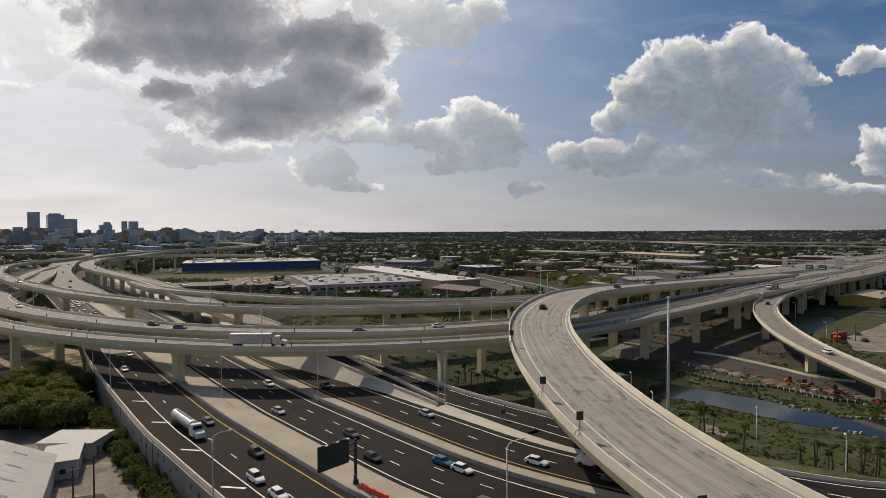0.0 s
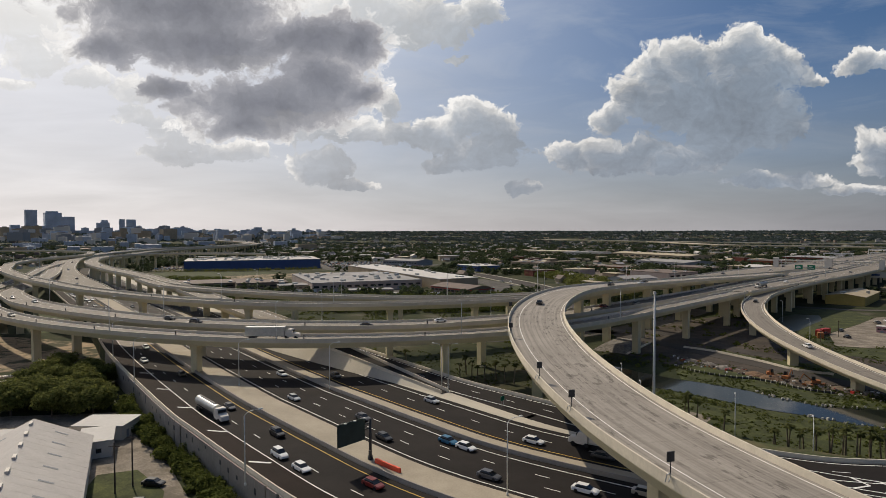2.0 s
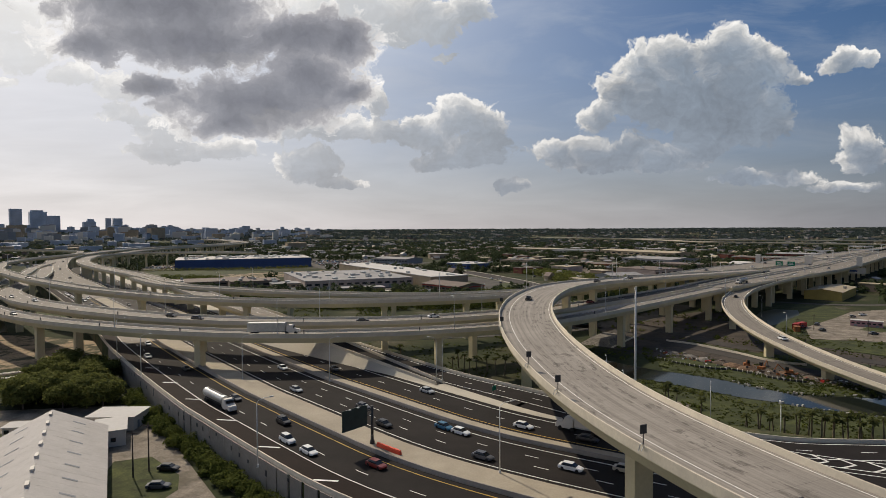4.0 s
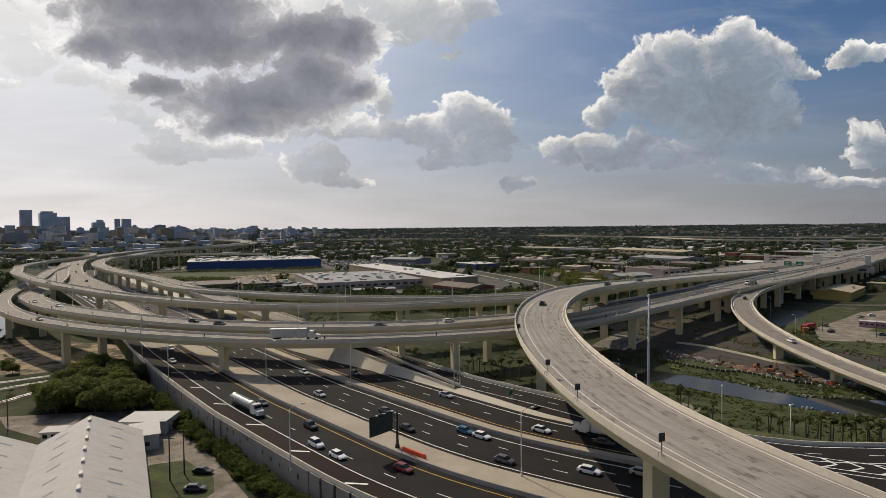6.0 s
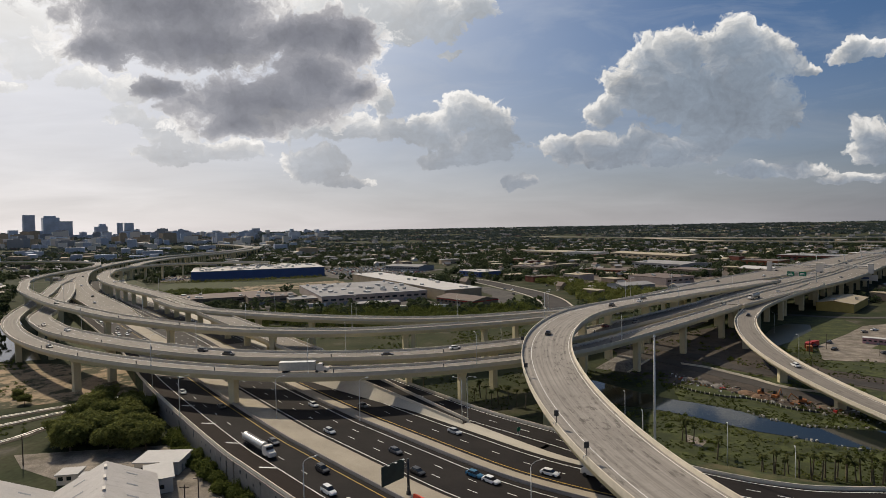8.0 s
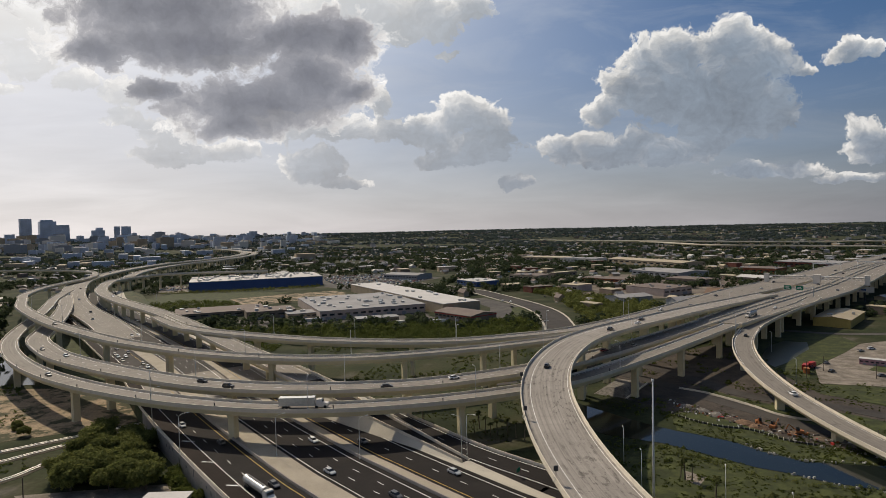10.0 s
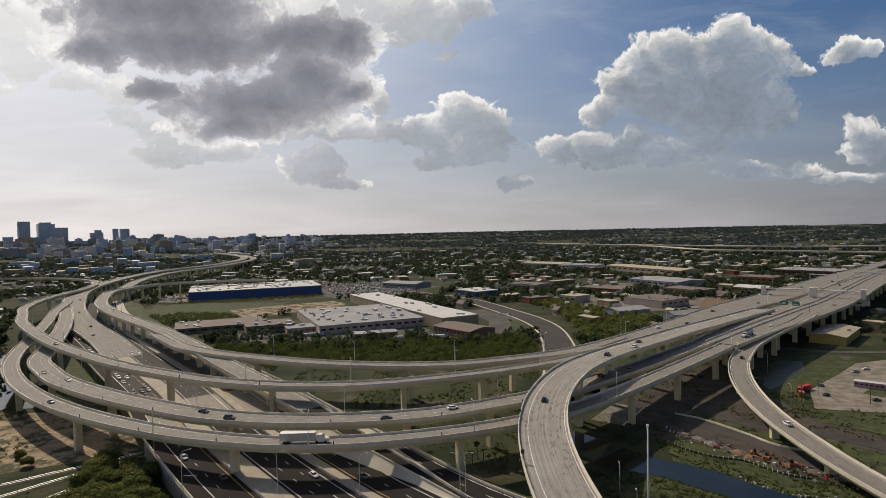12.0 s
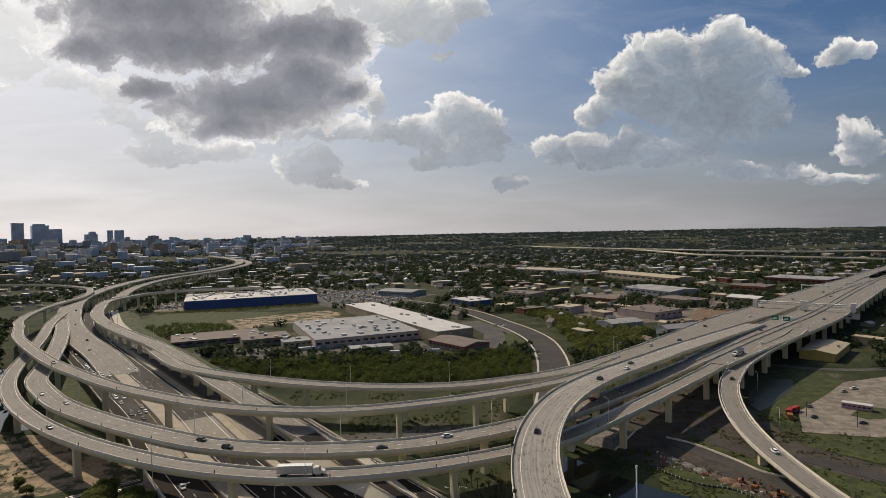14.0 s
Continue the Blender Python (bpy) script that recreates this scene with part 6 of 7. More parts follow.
def grove():
    rng = random.Random(3)
    n = 0
    protos = []
    spots = []
    while n < 30:
        x, y = rng.uniform(-142, -92), rng.uniform(168, 214)
        if x < -150 + (214 - y) * 0.4 - 2 or x > -101 - max(0, (y - 176)) * 0.72 or any((x - a) ** 2 + (y - b) ** 2 < 15 for a, b in spots):
            continue
        spots.append((x, y))
        n += 1
    spots += [(-205, 226), (-196, 219), (-187, 226), (-212, 216), (-178, 218), (-222, 224)]
    for i, (x, y) in enumerate(spots):
        if i < 4:
            protos.append(tree(x, y, G, rng.uniform(7.5, 10), rng.uniform(4.5, 6), i + 1))
        else:
            ob = copy_thing(protos[i % 4], pose(x, y, G, 0, 0, rng.uniform(0, 360)))
            s = rng.uniform(0.75, 1.1) * (0.5 if x < -170 else 1.0)
            ob.scale = (s, s, s)


grove()


def shrub_proto(seed, label):
    root = thing("shrub", label, "shrub", "shrubs along the wall")
    rng = random.Random(seed)
    cs = [(rng.uniform(-1.2, 1.2), rng.uniform(-1.2, 1.2), rng.uniform(0.5, 1.5)) for _ in range(6)]
    v, f = leaf_cloud(cs, [rng.uniform(0.7, 1.3) for _ in cs], 110, 0.15, 0.85, seed)
    quads_mesh("leaves", v, f, M["shrub"], root)
    mb = MB()
    for k in range(5):
        mb.tube((0, 0, -0.1), cs[k], 0.06, 0.02, 5)
    mb.make("stems", M["wood"], root)
    return root


def wall_shrubs():
    rng = random.Random(8)
    protos = [shrub_proto(20 + k, "bushy green shrub at the foot of the wall") for k in range(4)]
    i = 0
    for s in np.arange(70, 275, 1.5):
        x, y = np.interp(s, ref_u, ref_w[:, 0]), np.interp(s, ref_u, ref_w[:, 1])
        k = int(np.argmin(np.abs(ref_u - s)))
        n = left_of(ref_w)[k]
        o = rng.uniform(28.4, 31.6)
        m = pose(x + n[0] * o, y + n[1] * o, G + 0.05, 0, 0, rng.uniform(0, 360))
        ob = protos[i] if i < 4 else copy_thing(protos[i % 4], m)
        ob.matrix_basis = m
        q = rng.uniform(0.8, 1.5)
        ob.scale = (q, q, q * rng.uniform(0.8, 1.3))
        i += 1


wall_shrubs()


def palm_proto(h, fronds, seed, label):
    rng = random.Random(seed)
    root = thing("palm", label, "palm", "young palms")
    mb = MB()
    z, x = 0.0, 0.0
    for k in range(5):
        mb.cyl(x, 0, z - 0.1 if k == 0 else z, z + h / 5, 0.22 - 0.02 * k, 0.20 - 0.02 * k, 7)
        z += h / 5
    mb.make("trunk", M["trunk"], root)
    for k in range(fronds):
        a = 2 * math.pi * k / fronds + rng.uniform(-0.2, 0.2)
        lift = rng.uniform(-0.1, 1.0)
        mb = MB()
        n, length = 5, rng.uniform(1.1, 1.6)
        pts = []
        for j in range(n + 1):
            t = j / n
            r, zz = length * t * math.cos(lift * (1 - t)), length * (math.sin(lift) * t - 0.75 * t * t) + h
            pts.append((r * math.cos(a), r * math.sin(a), zz))
        for j in range(n):
            w0, w1 = 0.42 * math.sin(math.pi * (j / n * 0.85 + 0.1)), 0.42 * math.sin(math.pi * ((j + 1) / n * 0.85 + 0.1))
            nx, ny = -math.sin(a), math.cos(a)
            p, q = pts[j], pts[j + 1]
            for sgn in (1, -1):
                mb.add([p, q, (q[0] + nx * sgn * w1, q[1] + ny * sgn * w1, q[2] - w1 * 0.6), (p[0] + nx * sgn * w0, p[1] + ny * sgn * w0, p[2] - w0 * 0.6)], [(0, 1, 2, 3)])
        mb.make("frond", M["palm"], root)
    return root


def palms():
    rng = random.Random(4)
    full = palm_proto(5.6, 11, 1, "young palm with a small crown on the canal bank")
    bare = palm_proto(5.8, 5, 2, "newly planted palm with few leaves on the bank")
    spots = [(58.1, 175.1, 0), (60.5, 172.5, 0), (59, 173.8, 0), (63.5, 162.7, 0), (62.3, 160, 1),
             (-1.4, 221.6, 0), (2.4, 212, 0), (8.8, 214, 0), (11.6, 211, 0), (5, 213, 0), (-3.5, 216, 0), (14.5, 209, 0), (0.5, 215, 1), (-24, 234, 0)]
    for i in range(34):
        # A double row, newly planted, along the slip road.
        x = 69.5 + 1.32 * i + rng.uniform(-0.45, 0.45)
        spots.append((x, 150.2 - 0.25 * (x - 69.5) + (i % 2) * 1.6 + rng.uniform(-0.5, 0.5), 0 if rng.random() < 0.42 else 1))
    used = {0: False, 1: False}
    for x, y, k in spots:
        proto = bare if k else full
        m = pose(x, y, G + 0.1, rng.uniform(-4, 4), rng.uniform(-4, 4), rng.uniform(0, 360))
        ob = copy_thing(proto, m) if used[k] else proto
        ob.matrix_basis, used[k] = m, True
        s = rng.uniform(0.85, 1.2)
        ob.scale = (s, s, s)


palms()


def inside(poly, x, y):
    hit = False
    for (x0, y0), (x1, y1) in zip(poly, poly[1:] + poly[:1]):
        if (y0 > y) != (y1 > y) and x < (x1 - x0) * (y - y0) / (y1 - y0) + x0:
            hit = not hit
    return hit


def belt(name, poly, gap, size, mat, count, label, seed, tall=0.75):
    """A dense belt of bushes or trees as one mass of leaf clumps."""
    rng = random.Random(seed)
    xs, ys = [p[0] for p in poly], [p[1] for p in poly]
    cs, rs = [], []
    x = min(xs)
    while x < max(xs):
        y = min(ys)
        while y < max(ys):
            px, py = x + rng.uniform(-gap, gap) * 0.6, y + rng.uniform(-gap, gap) * 0.6
            if inside(poly, px, py):
                r = rng.uniform(*size)
                cs.append((px, py, G + r * tall))
                rs.append(r)
                if rng.random() < 0.5:
                    cs.append((px + rng.uniform(-r, r) * 0.6, py + rng.uniform(-r, r) * 0.6, G + r * (tall + 0.6)))
                    rs.append(r * 0.65)
            y += gap
        x += gap
    v, f = leaf_cloud(cs, rs, count, 0.16, 0.85, seed, 0.7)
    tagged(quads_mesh(name, v, f, M[mat]), label, "bushes", kind="stuff")


belt("hedge", [(-200, 446), (-110, 462), (-40, 462), (10, 470), (36, 480), (50, 455), (44, 400), (0, 380), (-60, 372), (-120, 392), (-170, 420)], 5.0, (2.2, 3.6), "shrub", 70, "dense green bushes before the warehouse", 31)
belt("hedge", [(86, 640), (60, 700), (90, 720), (140, 620), (178, 548), (150, 500), (104, 440), (86, 450), (92, 520)], 5.5, (2.6, 4.2), "leaf", 70, "dense dark trees beside the curving street", 32)
belt("hedge", [(-405, 745), (-380, 735), (-300, 745), (-205, 790), (-200, 812), (-280, 775), (-360, 752)], 5, (1.5, 2.4), "leaf", 45, "row of dark bushes along the store", 33)
belt("hedge", [(290, 396), (302, 414), (335, 446), (420, 520), (470, 470), (400, 420), (330, 392)], 7, (3.0, 5.0), "leaf", 70, "dark trees behind the yellow building", 34)
belt("hedge", [(66, 152), (80, 147), (100, 138), (140, 134), (140, 137), (101, 141.5), (82, 150)], 1.3, (0.4, 0.7), "leaf", 24, "low dark hedge along the slip road", 35)


belt("hedge", [(60, 200), (63, 197), (72, 190.5), (78, 183), (83, 176), (89, 172.2), (102, 168.2), (140, 161), (140, 158.6), (101, 165.6), (88, 169.6), (81, 173.5), (75, 181), (69, 187.5), (58, 194)], 1.7, (0.4, 0.9), "leaf", 40, "ragged bushes along the edge of the canal", 36)
belt("hedge", [(74, 239), (82, 226.5), (90, 218.5), (98, 214.5), (106, 203), (104, 200.5), (96, 211), (88, 215.5), (80, 223.5), (73, 236)], 2.2, (0.4, 0.9), "shrub", 40, "ragged bushes below the building site", 37)


belt("hedge", [(-352, 592), (-300, 554), (-264, 576), (-240, 606), (-262, 640), (-310, 652), (-345, 630)], 4.6, (1.5, 2.8), "shrub", 45, "green thicket on the field before the store", 38, 0.5)


def scrub():
    """Low bushes and rough tufts over the waste ground."""
    rng = np.random.default_rng(23)
    cs, rs = [], []
    zones = ((-300, -112, 176, 300, 900), (-110, 60, 262, 460, 1500), (60, 170, 232, 440, 700), (130, 330, 225, 300, 250), (-240, -130, 300, 420, 500), (40, 250, 130, 200, 420))
    for x0, x1, y0, y1, count in zones:
        n = tries = 0
        while n < count and tries < 20000:
            tries += 1
            x, y = rng.uniform(x0, x1), rng.uniform(y0, y1)
            if noise.noise(Vector((x * 0.045, y * 0.045, 1.7))) < 0.02 or not off_tracks(x, y):
                continue
            s = rng.uniform(0.35, 1.25)
            cs.append((x, y, G + 0.35 * s))
            rs.append(s)
            n += 1
    v, f = leaf_cloud(cs, rs, 46, 0.2, 0.7, 44, 0.5)
    tagged(quads_mesh("scrub", v, f, M["shrub"]), "low scrub and rough tufts on the waste ground", "scrub", kind="stuff")


WATERS = [[(24, 236), (45, 213), (62.9, 203.7), (84.2, 182.5), (99.3, 171.3), (150, 160), (250, 152), (250, 174), (122, 182.5), (101, 186.5), (87.8, 203.3), (60, 228), (42, 252)], [(154, 306), (165, 343), (194, 403), (222, 416), (192, 340), (177, 320)], [(160, 279), (176, 311), (300, 390), (345, 335), (260, 262)]]


def off_tracks(x, y):
    """True where neither a roadway at ground level, nor water, nor a yard lies."""
    if any(inside(p, x, y) for p in WATERS):
        return False
    for w, half in ((ref_w, 66), (slip_w, 9), (art_w, 14), (site_w, 6), (east_w, 6)):
        if np.min(np.hypot(w[:, 0] - x, w[:, 1] - y)) < half:
            return False
    return True


scrub()


def tufts():
    """Rough grass on the mown banks along the canal and the roads."""
    rng = np.random.default_rng(61)
    cs, rs = [], []
    zones = ((36, 175, 126, 215, 5200), (72, 128, 184, 240, 1300), (100, 160, 205, 280, 1200), (150, 300, 236, 300, 1500), (-30, 60, 205, 262, 1200))
    for x0, x1, y0, y1, count in zones:
        for x, y in rng.uniform((x0, y0), (x1, y1), (count, 2)):
            if noise.noise(Vector((x * 0.11, y * 0.11, 4.2))) > -0.12 and off_tracks(x, y):
                q = rng.uniform(0.25, 0.65)
                cs.append((x, y, G + 0.12 + 0.15 * q))
                rs.append(q)
    v, f = leaf_cloud(cs, rs, 14, 0.34, 0.5, 62, 0.4)
    tagged(quads_mesh("grass_tufts", v, f, M["tuft"]), "rough green grass tufts on the banks", "grass", kind="stuff")


tufts()


def woods():
    """Woods and street trees far and wide."""
    rng = np.random.default_rng(9)
    near_c, near_r, far_c, far_r = [], [], [], []
    n = 0
    while n < 10500:
        r = 430 + 1700 * rng.random() ** 0.85
        az = radians(rng.uniform(-48, 48))
        x, y = r * math.sin(az), r * math.cos(az)
        if noise.noise(Vector((x * 0.006, y * 0.006, 3.1))) < -0.15 or not is_free(x, y, 2):
            continue
        s = rng.uniform(2.8, 6.0)
        near_c.append((x, y, land_height(x, y) + s * 0.8))
        near_r.append(s)
        n += 1
    v, f = leaf_cloud(near_c, near_r, 36, 0.27, 0.85, 41, 0.6)
    tagged(quads_mesh("woods", v, f, M["wood_leaf"]), "scattered street trees and small woods of the town", "trees", kind="stuff")
    n = 0
    while n < 30000:
        r = 1500 + 3300 * rng.random() ** 0.75
        az = radians(rng.uniform(-50, 50))
        x, y = r * math.sin(az), r * math.cos(az)
        if noise.noise(Vector((x * 0.0022, y * 0.0045, 7.7))) < -0.25:
            n += 0.15
            continue
        s = rng.uniform(4.5, 8)
        far_c.append((x, y, land_height(x, y) + s * 0.3))
        far_r.append(s)
        n += 1
    # Leaf colour carries the haze of distance.
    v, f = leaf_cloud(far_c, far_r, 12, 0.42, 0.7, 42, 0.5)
    tagged(quads_mesh("far_woods", v, f, M["hazed_leaf"]), "woods reaching to the horizon, leaves tinted blue for haze", "trees", kind="stuff")


woods()


def far_houses():
    """Roofs of the distant suburbs, too small to pick apart."""
    rng = random.Random(12)
    for mt, n in (("metal_roof", 260), ("grey_roof", 330), ("tan_roof", 150), ("brown_roof", 250)):
        mb = MB()
        k = 0
        while k < n:
            r = 1150 + 3000 * rng.random() ** 0.9
            a = radians(rng.uniform(-46, 46))
            x, y = r * math.sin(a), r * math.cos(a)
            if not is_free(x, y, 10):
                continue
            w = rng.uniform(8, 15) * (1 + r / 5000)
            mb.box(x, y, land_height(x, y) - 0.2, w, w * rng.uniform(0.4, 0.8), rng.uniform(4.5, 8.5), rng.uniform(0, 3))
            k += 1
        tagged(mb.make("far_houses", M[mt]), "low houses and sheds of the distant suburbs", "houses", kind="stuff")


far_houses()


def small_houses():
    """Little ridged houses between the street trees, too many to pick apart."""
    rng = random.Random(52)
    for mt, n in (("metal_roof", 130), ("grey_roof", 220), ("tan_roof", 120), ("brown_roof", 230)):
        roofs, walls = MB(), MB()
        k = 0
        while k < n:
            r = 620 + 1300 * rng.random() ** 0.8
            a = radians(rng.uniform(-46, 44))
            x, y = r * math.sin(a), r * math.cos(a)
            if not is_free(x, y, 7):
                continue
            w, q, rz = rng.uniform(8, 14), rng.uniform(6, 9), rng.choice((0.42, 1.99)) + rng.gauss(0, 0.06)
            z = land_height(x, y)
            walls.box(x, y, z - 0.2, w, q, 3.4, rz)
            roofs.gable(x, y, z + 3.2, w, q, rng.uniform(1.4, 2.4), rz)
            k += 1
        tagged(walls.make("small_houses", M[rng.choice(("tan_wall", "white_wall", "brown_wall"))]), "walls of small houses among street trees", "houses", kind="stuff")
        tagged(roofs.make("small_houses", M[mt]), "ridged roofs of small houses among street trees", "houses", kind="stuff")


small_houses()


def far_blocks():
    """The many mid-rise blocks round downtown, too far to pick apart."""
    rng = random.Random(21)
    for mt, n in (("hazed_stone", 90), ("hazed_glass", 60), ("white_wall", 50), ("tan_wall", 40)):
        mb = MB()
        for _ in range(n):
            r = rng.uniform(1500, 4300)
            a = radians(rng.uniform(-44, -13 - 6 * rng.random()))
            x, y = r * math.sin(a), r * math.cos(a)
            if not is_free(x, y, 20):
                continue
            h = rng.uniform(10, 20) + (rng.random() ** 3) * 22 * (r > 2400)
            mb.box(x, y, land_height(x, y) - 0.5, rng.uniform(18, 60), rng.uniform(14, 30), h, rng.choice((0.5, 2.07)) + rng.uniform(-0.1, 0.1))
        tagged(mb.make("far_blocks", M[mt]), "mid-rise blocks round the distant downtown", "buildings", kind="stuff")


far_blocks()

# ---- vehicles ----
def loft(mb, sections):
    """Joins cross sections (x, half width, bottom, top) into a closed body along x."""
    rings = []
    for x, hw, z0, z1, crown in sections:
        rings.append([(x, -hw, z0), (x, -hw, z0 + (z1 - z0) * 0.55), (x, -hw * crown, z1), (x, hw * crown, z1), (x, hw, z0 + (z1 - z0) * 0.55), (x, hw, z0)])
    n = 6
    faces = []
    for i in range(len(rings) - 1):
        faces += [(i * n + k, i * n + (k + 1) % n, (i + 1) * n + (k + 1) % n, (i + 1) * n + k) for k in range(n)]
    last = (len(rings) - 1) * n
    faces += [tuple(range(n - 1, -1, -1)), tuple(last + k for k in range(n))]
    mb.add([p for r in rings for p in r], faces)


def wheels(root, spots, r, width):
    for x, y in spots:
        mb = MB()
        mb.tube((x, y - width / 2, r), (x, y + width / 2, r), r, r, 10)
        mb.make("wheel", M["tyre"], root)


def car_proto(kind, mat, label):
    root = thing("car", label, "car", "cars on the roads")
    suv = kind == "suv"
    top, belt_z = (1.75, 1.1) if suv else (1.42, 0.92)
    mb = MB()
    loft(mb, [(-2.3, 0.75, 0.35, belt_z - 0.12, 0.9), (-2.15, 0.9, 0.28, belt_z, 0.92), (-0.2, 0.92, 0.25, belt_z, 0.94), (0.9, 0.92, 0.25, belt_z - 0.02, 0.92), (2.0, 0.86, 0.28, belt_z - 0.2, 0.88), (2.3, 0.72, 0.35, belt_z - 0.35, 0.85)])
    mb.make("body", mat, root)
    mb = MB()
    back = -2.1 if suv else -1.75
    loft(mb, [(back, 0.72, belt_z - 0.03, belt_z, 0.98), (back + 0.5, 0.76, belt_z - 0.03, top - 0.04, 0.8), (0.35, 0.76, belt_z - 0.03, top - 0.05, 0.8), (1.15, 0.74, belt_z - 0.05, belt_z - 0.02, 0.98)])
    mb.make("window", M["window"], root)
    mb = MB()
    mb.box((back + 0.85) / 2, 0, top - 0.045, 0.95 - back * 0.55, 1.2, 0.05)
    mb.make("roof", mat, root)
    wheels(root, [(-1.4, -0.8), (-1.4, 0.8), (1.4, -0.8), (1.4, 0.8)], 0.33, 0.24)
    return root


PAINTS = [("white", (0.75, 0.75, 0.74)), ("black", (0.012, 0.012, 0.014)), ("silver", (0.42, 0.43, 0.44)), ("dark grey", (0.07, 0.072, 0.08)), ("dark red", (0.16, 0.015, 0.012)), ("blue", (0.02, 0.12, 0.22)), ("beige", (0.36, 0.32, 0.26))]
CARS = []
for cname, rgb in PAINTS:
    CARS.append([cname, car_proto("sedan", paint(cname.replace(" ", "_") + "_car_paint", rgb), cname + " saloon car on the road"), False])
CARS.append(["white van", car_proto("suv", paint("white_suv_paint", (0.72, 0.72, 0.71)), "white tall estate car on the road"), False])
CARS.append(["black van", car_proto("suv", paint("black_suv_paint", (0.015, 0.015, 0.018)), "black tall estate car on the road"), False])


def place_car(k, x, y, z, head):
    entry = CARS[k % len(CARS)]
    m = pose(x, y, z, 0, 0, math.degrees(head))
    if entry[2]:
        return copy_thing(entry[1], m)
    entry[1].matrix_basis, entry[2] = m, True
    return entry[1]


def car_on_ref(k, s, off, away=False):
    x, y = np.interp(s, ref_u, ref_w[:, 0]), np.interp(s, ref_u, ref_w[:, 1])
    i = int(np.argmin(np.abs(ref_u - s)))
    n = left_of(ref_w)[i]
    head = math.atan2(-n[0], n[1])
    place_car(k, x + n[0] * off, y + n[1] * off, 0.02, head if away else head + math.pi)


def s_at(x):
    return float(np.interp(-x, -ref_w[:, 0], ref_u))


for k, x, off in ((1, -78, 13.8), (3, -50, 13.8), (8, -32, 13.8), (0, -18, 19.0), (4, -8, 13.8), (7, -24, 19.0), (2, -96, 19.0), (0, -112, 13.8)):
    car_on_ref(k, s_at(x), off)
for k, x, off in ((0, -8, -10.6), (3, -30, -6.4), (5, -12, -10.6), (0, 16, -6.4), (2, -48, -2.1), (6, 24, -10.6), (1, -20, -2.1), (0, -66, -10.6), (3, 2, -2.1)):
    car_on_ref(k, s_at(x), off)
for k, x, off in ((0, 0, -22.6), (1, 14, -22.6), (2, -30, -27.6), (3, -58, -22.6), (6, 30, -27.6)):
    car_on_ref(k, s_at(x), off)
# The queue under and beyond the flyovers.
rng = random.Random(21)
s = s_at(-150)
while s < s_at(-330):
    for off in (19.0, 15.2, 11.8):
        if rng.random() < 0.55:
            car_on_ref(rng.choice((0, 0, 2, 6, 1, 7, 3)), s + rng.uniform(-3, 3), off)
    s += 13
s = s_at(-170)
while s < s_at(-300):
    for off in (-2, -6):
        if rng.random() < 0.3:
            car_on_ref(rng.choice((0, 1, 3, 4)), s + rng.uniform(-4, 4), off)
    s += 22


def car_on_via(k, key, x, y, lane, back=False):
    _, w, _ = VIA[key]
    i = nearest(w, x, y)
    n = left_of(w)[i]
    place_car(k, w[i, 0] + n[0] * lane, w[i, 1] + n[1] * lane, w[i, 2] + 0.02, math.atan2(-n[0], n[1]) + (math.pi if back else 0))


for k, key, x, y, lane in ((1, "second", -110, 222, 2.2), (8, "second", -95, 218, -2.2), (2, "second", -205, 282, 2), (3, "second", -228, 304, -2), (0, "second", -10, 227, 2.2), (1, "second", -38, 218, -2.2),
                           (1, "ramp", 24, 206, -1), (8, "ramp", 62, 284, 2), (0, "ramp", 82, 312, 3), (1, "ramp", 92, 322, -2), (1, "loop", 148, 328, 0.5), (0, "loop", 122, 232, 1),
                           (0, "far", 130, 402, 3), (1, "far", 150, 424, -4), (3, "far", 200, 480, 4), (0, "far", 250, 533, -6), (1, "far", 300, 583, 6), (2, "far", 360, 646, 2), (3, "far", 420, 710, -8),
                           (0, "toll_deck", 200, 416, -8), (1, "toll_deck", 240, 458, 10), (2, "toll_deck", 300, 520, -12), (3, "toll_deck", 330, 552, 12), (0, "toll_deck", 380, 610, -4), (1, "toll_deck", 420, 655, 14), (4, "second", 60, 278, 2), (6, "second", 75, 292, -2),
                           (0, "left_main", -300, 464, 4), (1, "left_main", -330, 497, -3), (3, "left_main", -352, 520, 6), (0, "left_main", -390, 570, -5), (2, "left_main", -420, 612, 3), (1, "left_main", -450, 662, -6), (0, "left_main", -500, 752, 4), (0, "left_main", -530, 830, -4), (7, "left_main", -555, 915, 4), (0, "left_main", -575, 1010, -3), (0, "left_main", -588, 1100, 3), (2, "left_main", -585, 1200, -4), (0, "left_main", -570, 1310, 2),
                           (1, "third", -260, 356, 0), (3, "near", -190, 252, 0), (0, "split", -330, 530, 2)):
    car_on_via(k, key, x, y, lane, back=key in ("ramp", "loop"))
for k, x, y, h in ((1, -63.5, 126.5, -0.1), (3, -61.2, 117.6, 0.1), (4, 173, 309, 0.4), (1, 178, 300, 0.6), (3, 186, 318, 0.8), (0, 232, 352, 0.2), (6, 222, 346, 0.3), (3, 196, 290, 0.1), (0, -60, 480, 0.5), (1, -120, 488, 0.2), (0, -45, 476, 0.4), (0, -35, 470, 0.3), (2, -150, 492, 1.2), (0, -165, 490, 1.4), (7, 300, 470, 0.5), (0, 306, 480, 0.7), (2, 312, 474, 0.9), (0, 318, 486, 0.6), (0, 40, 600, 2.0), (7, 32, 606, 2.1), (1, 38, 560, 1.9)):
    place_car(k, x, y, G + 0.14, h)


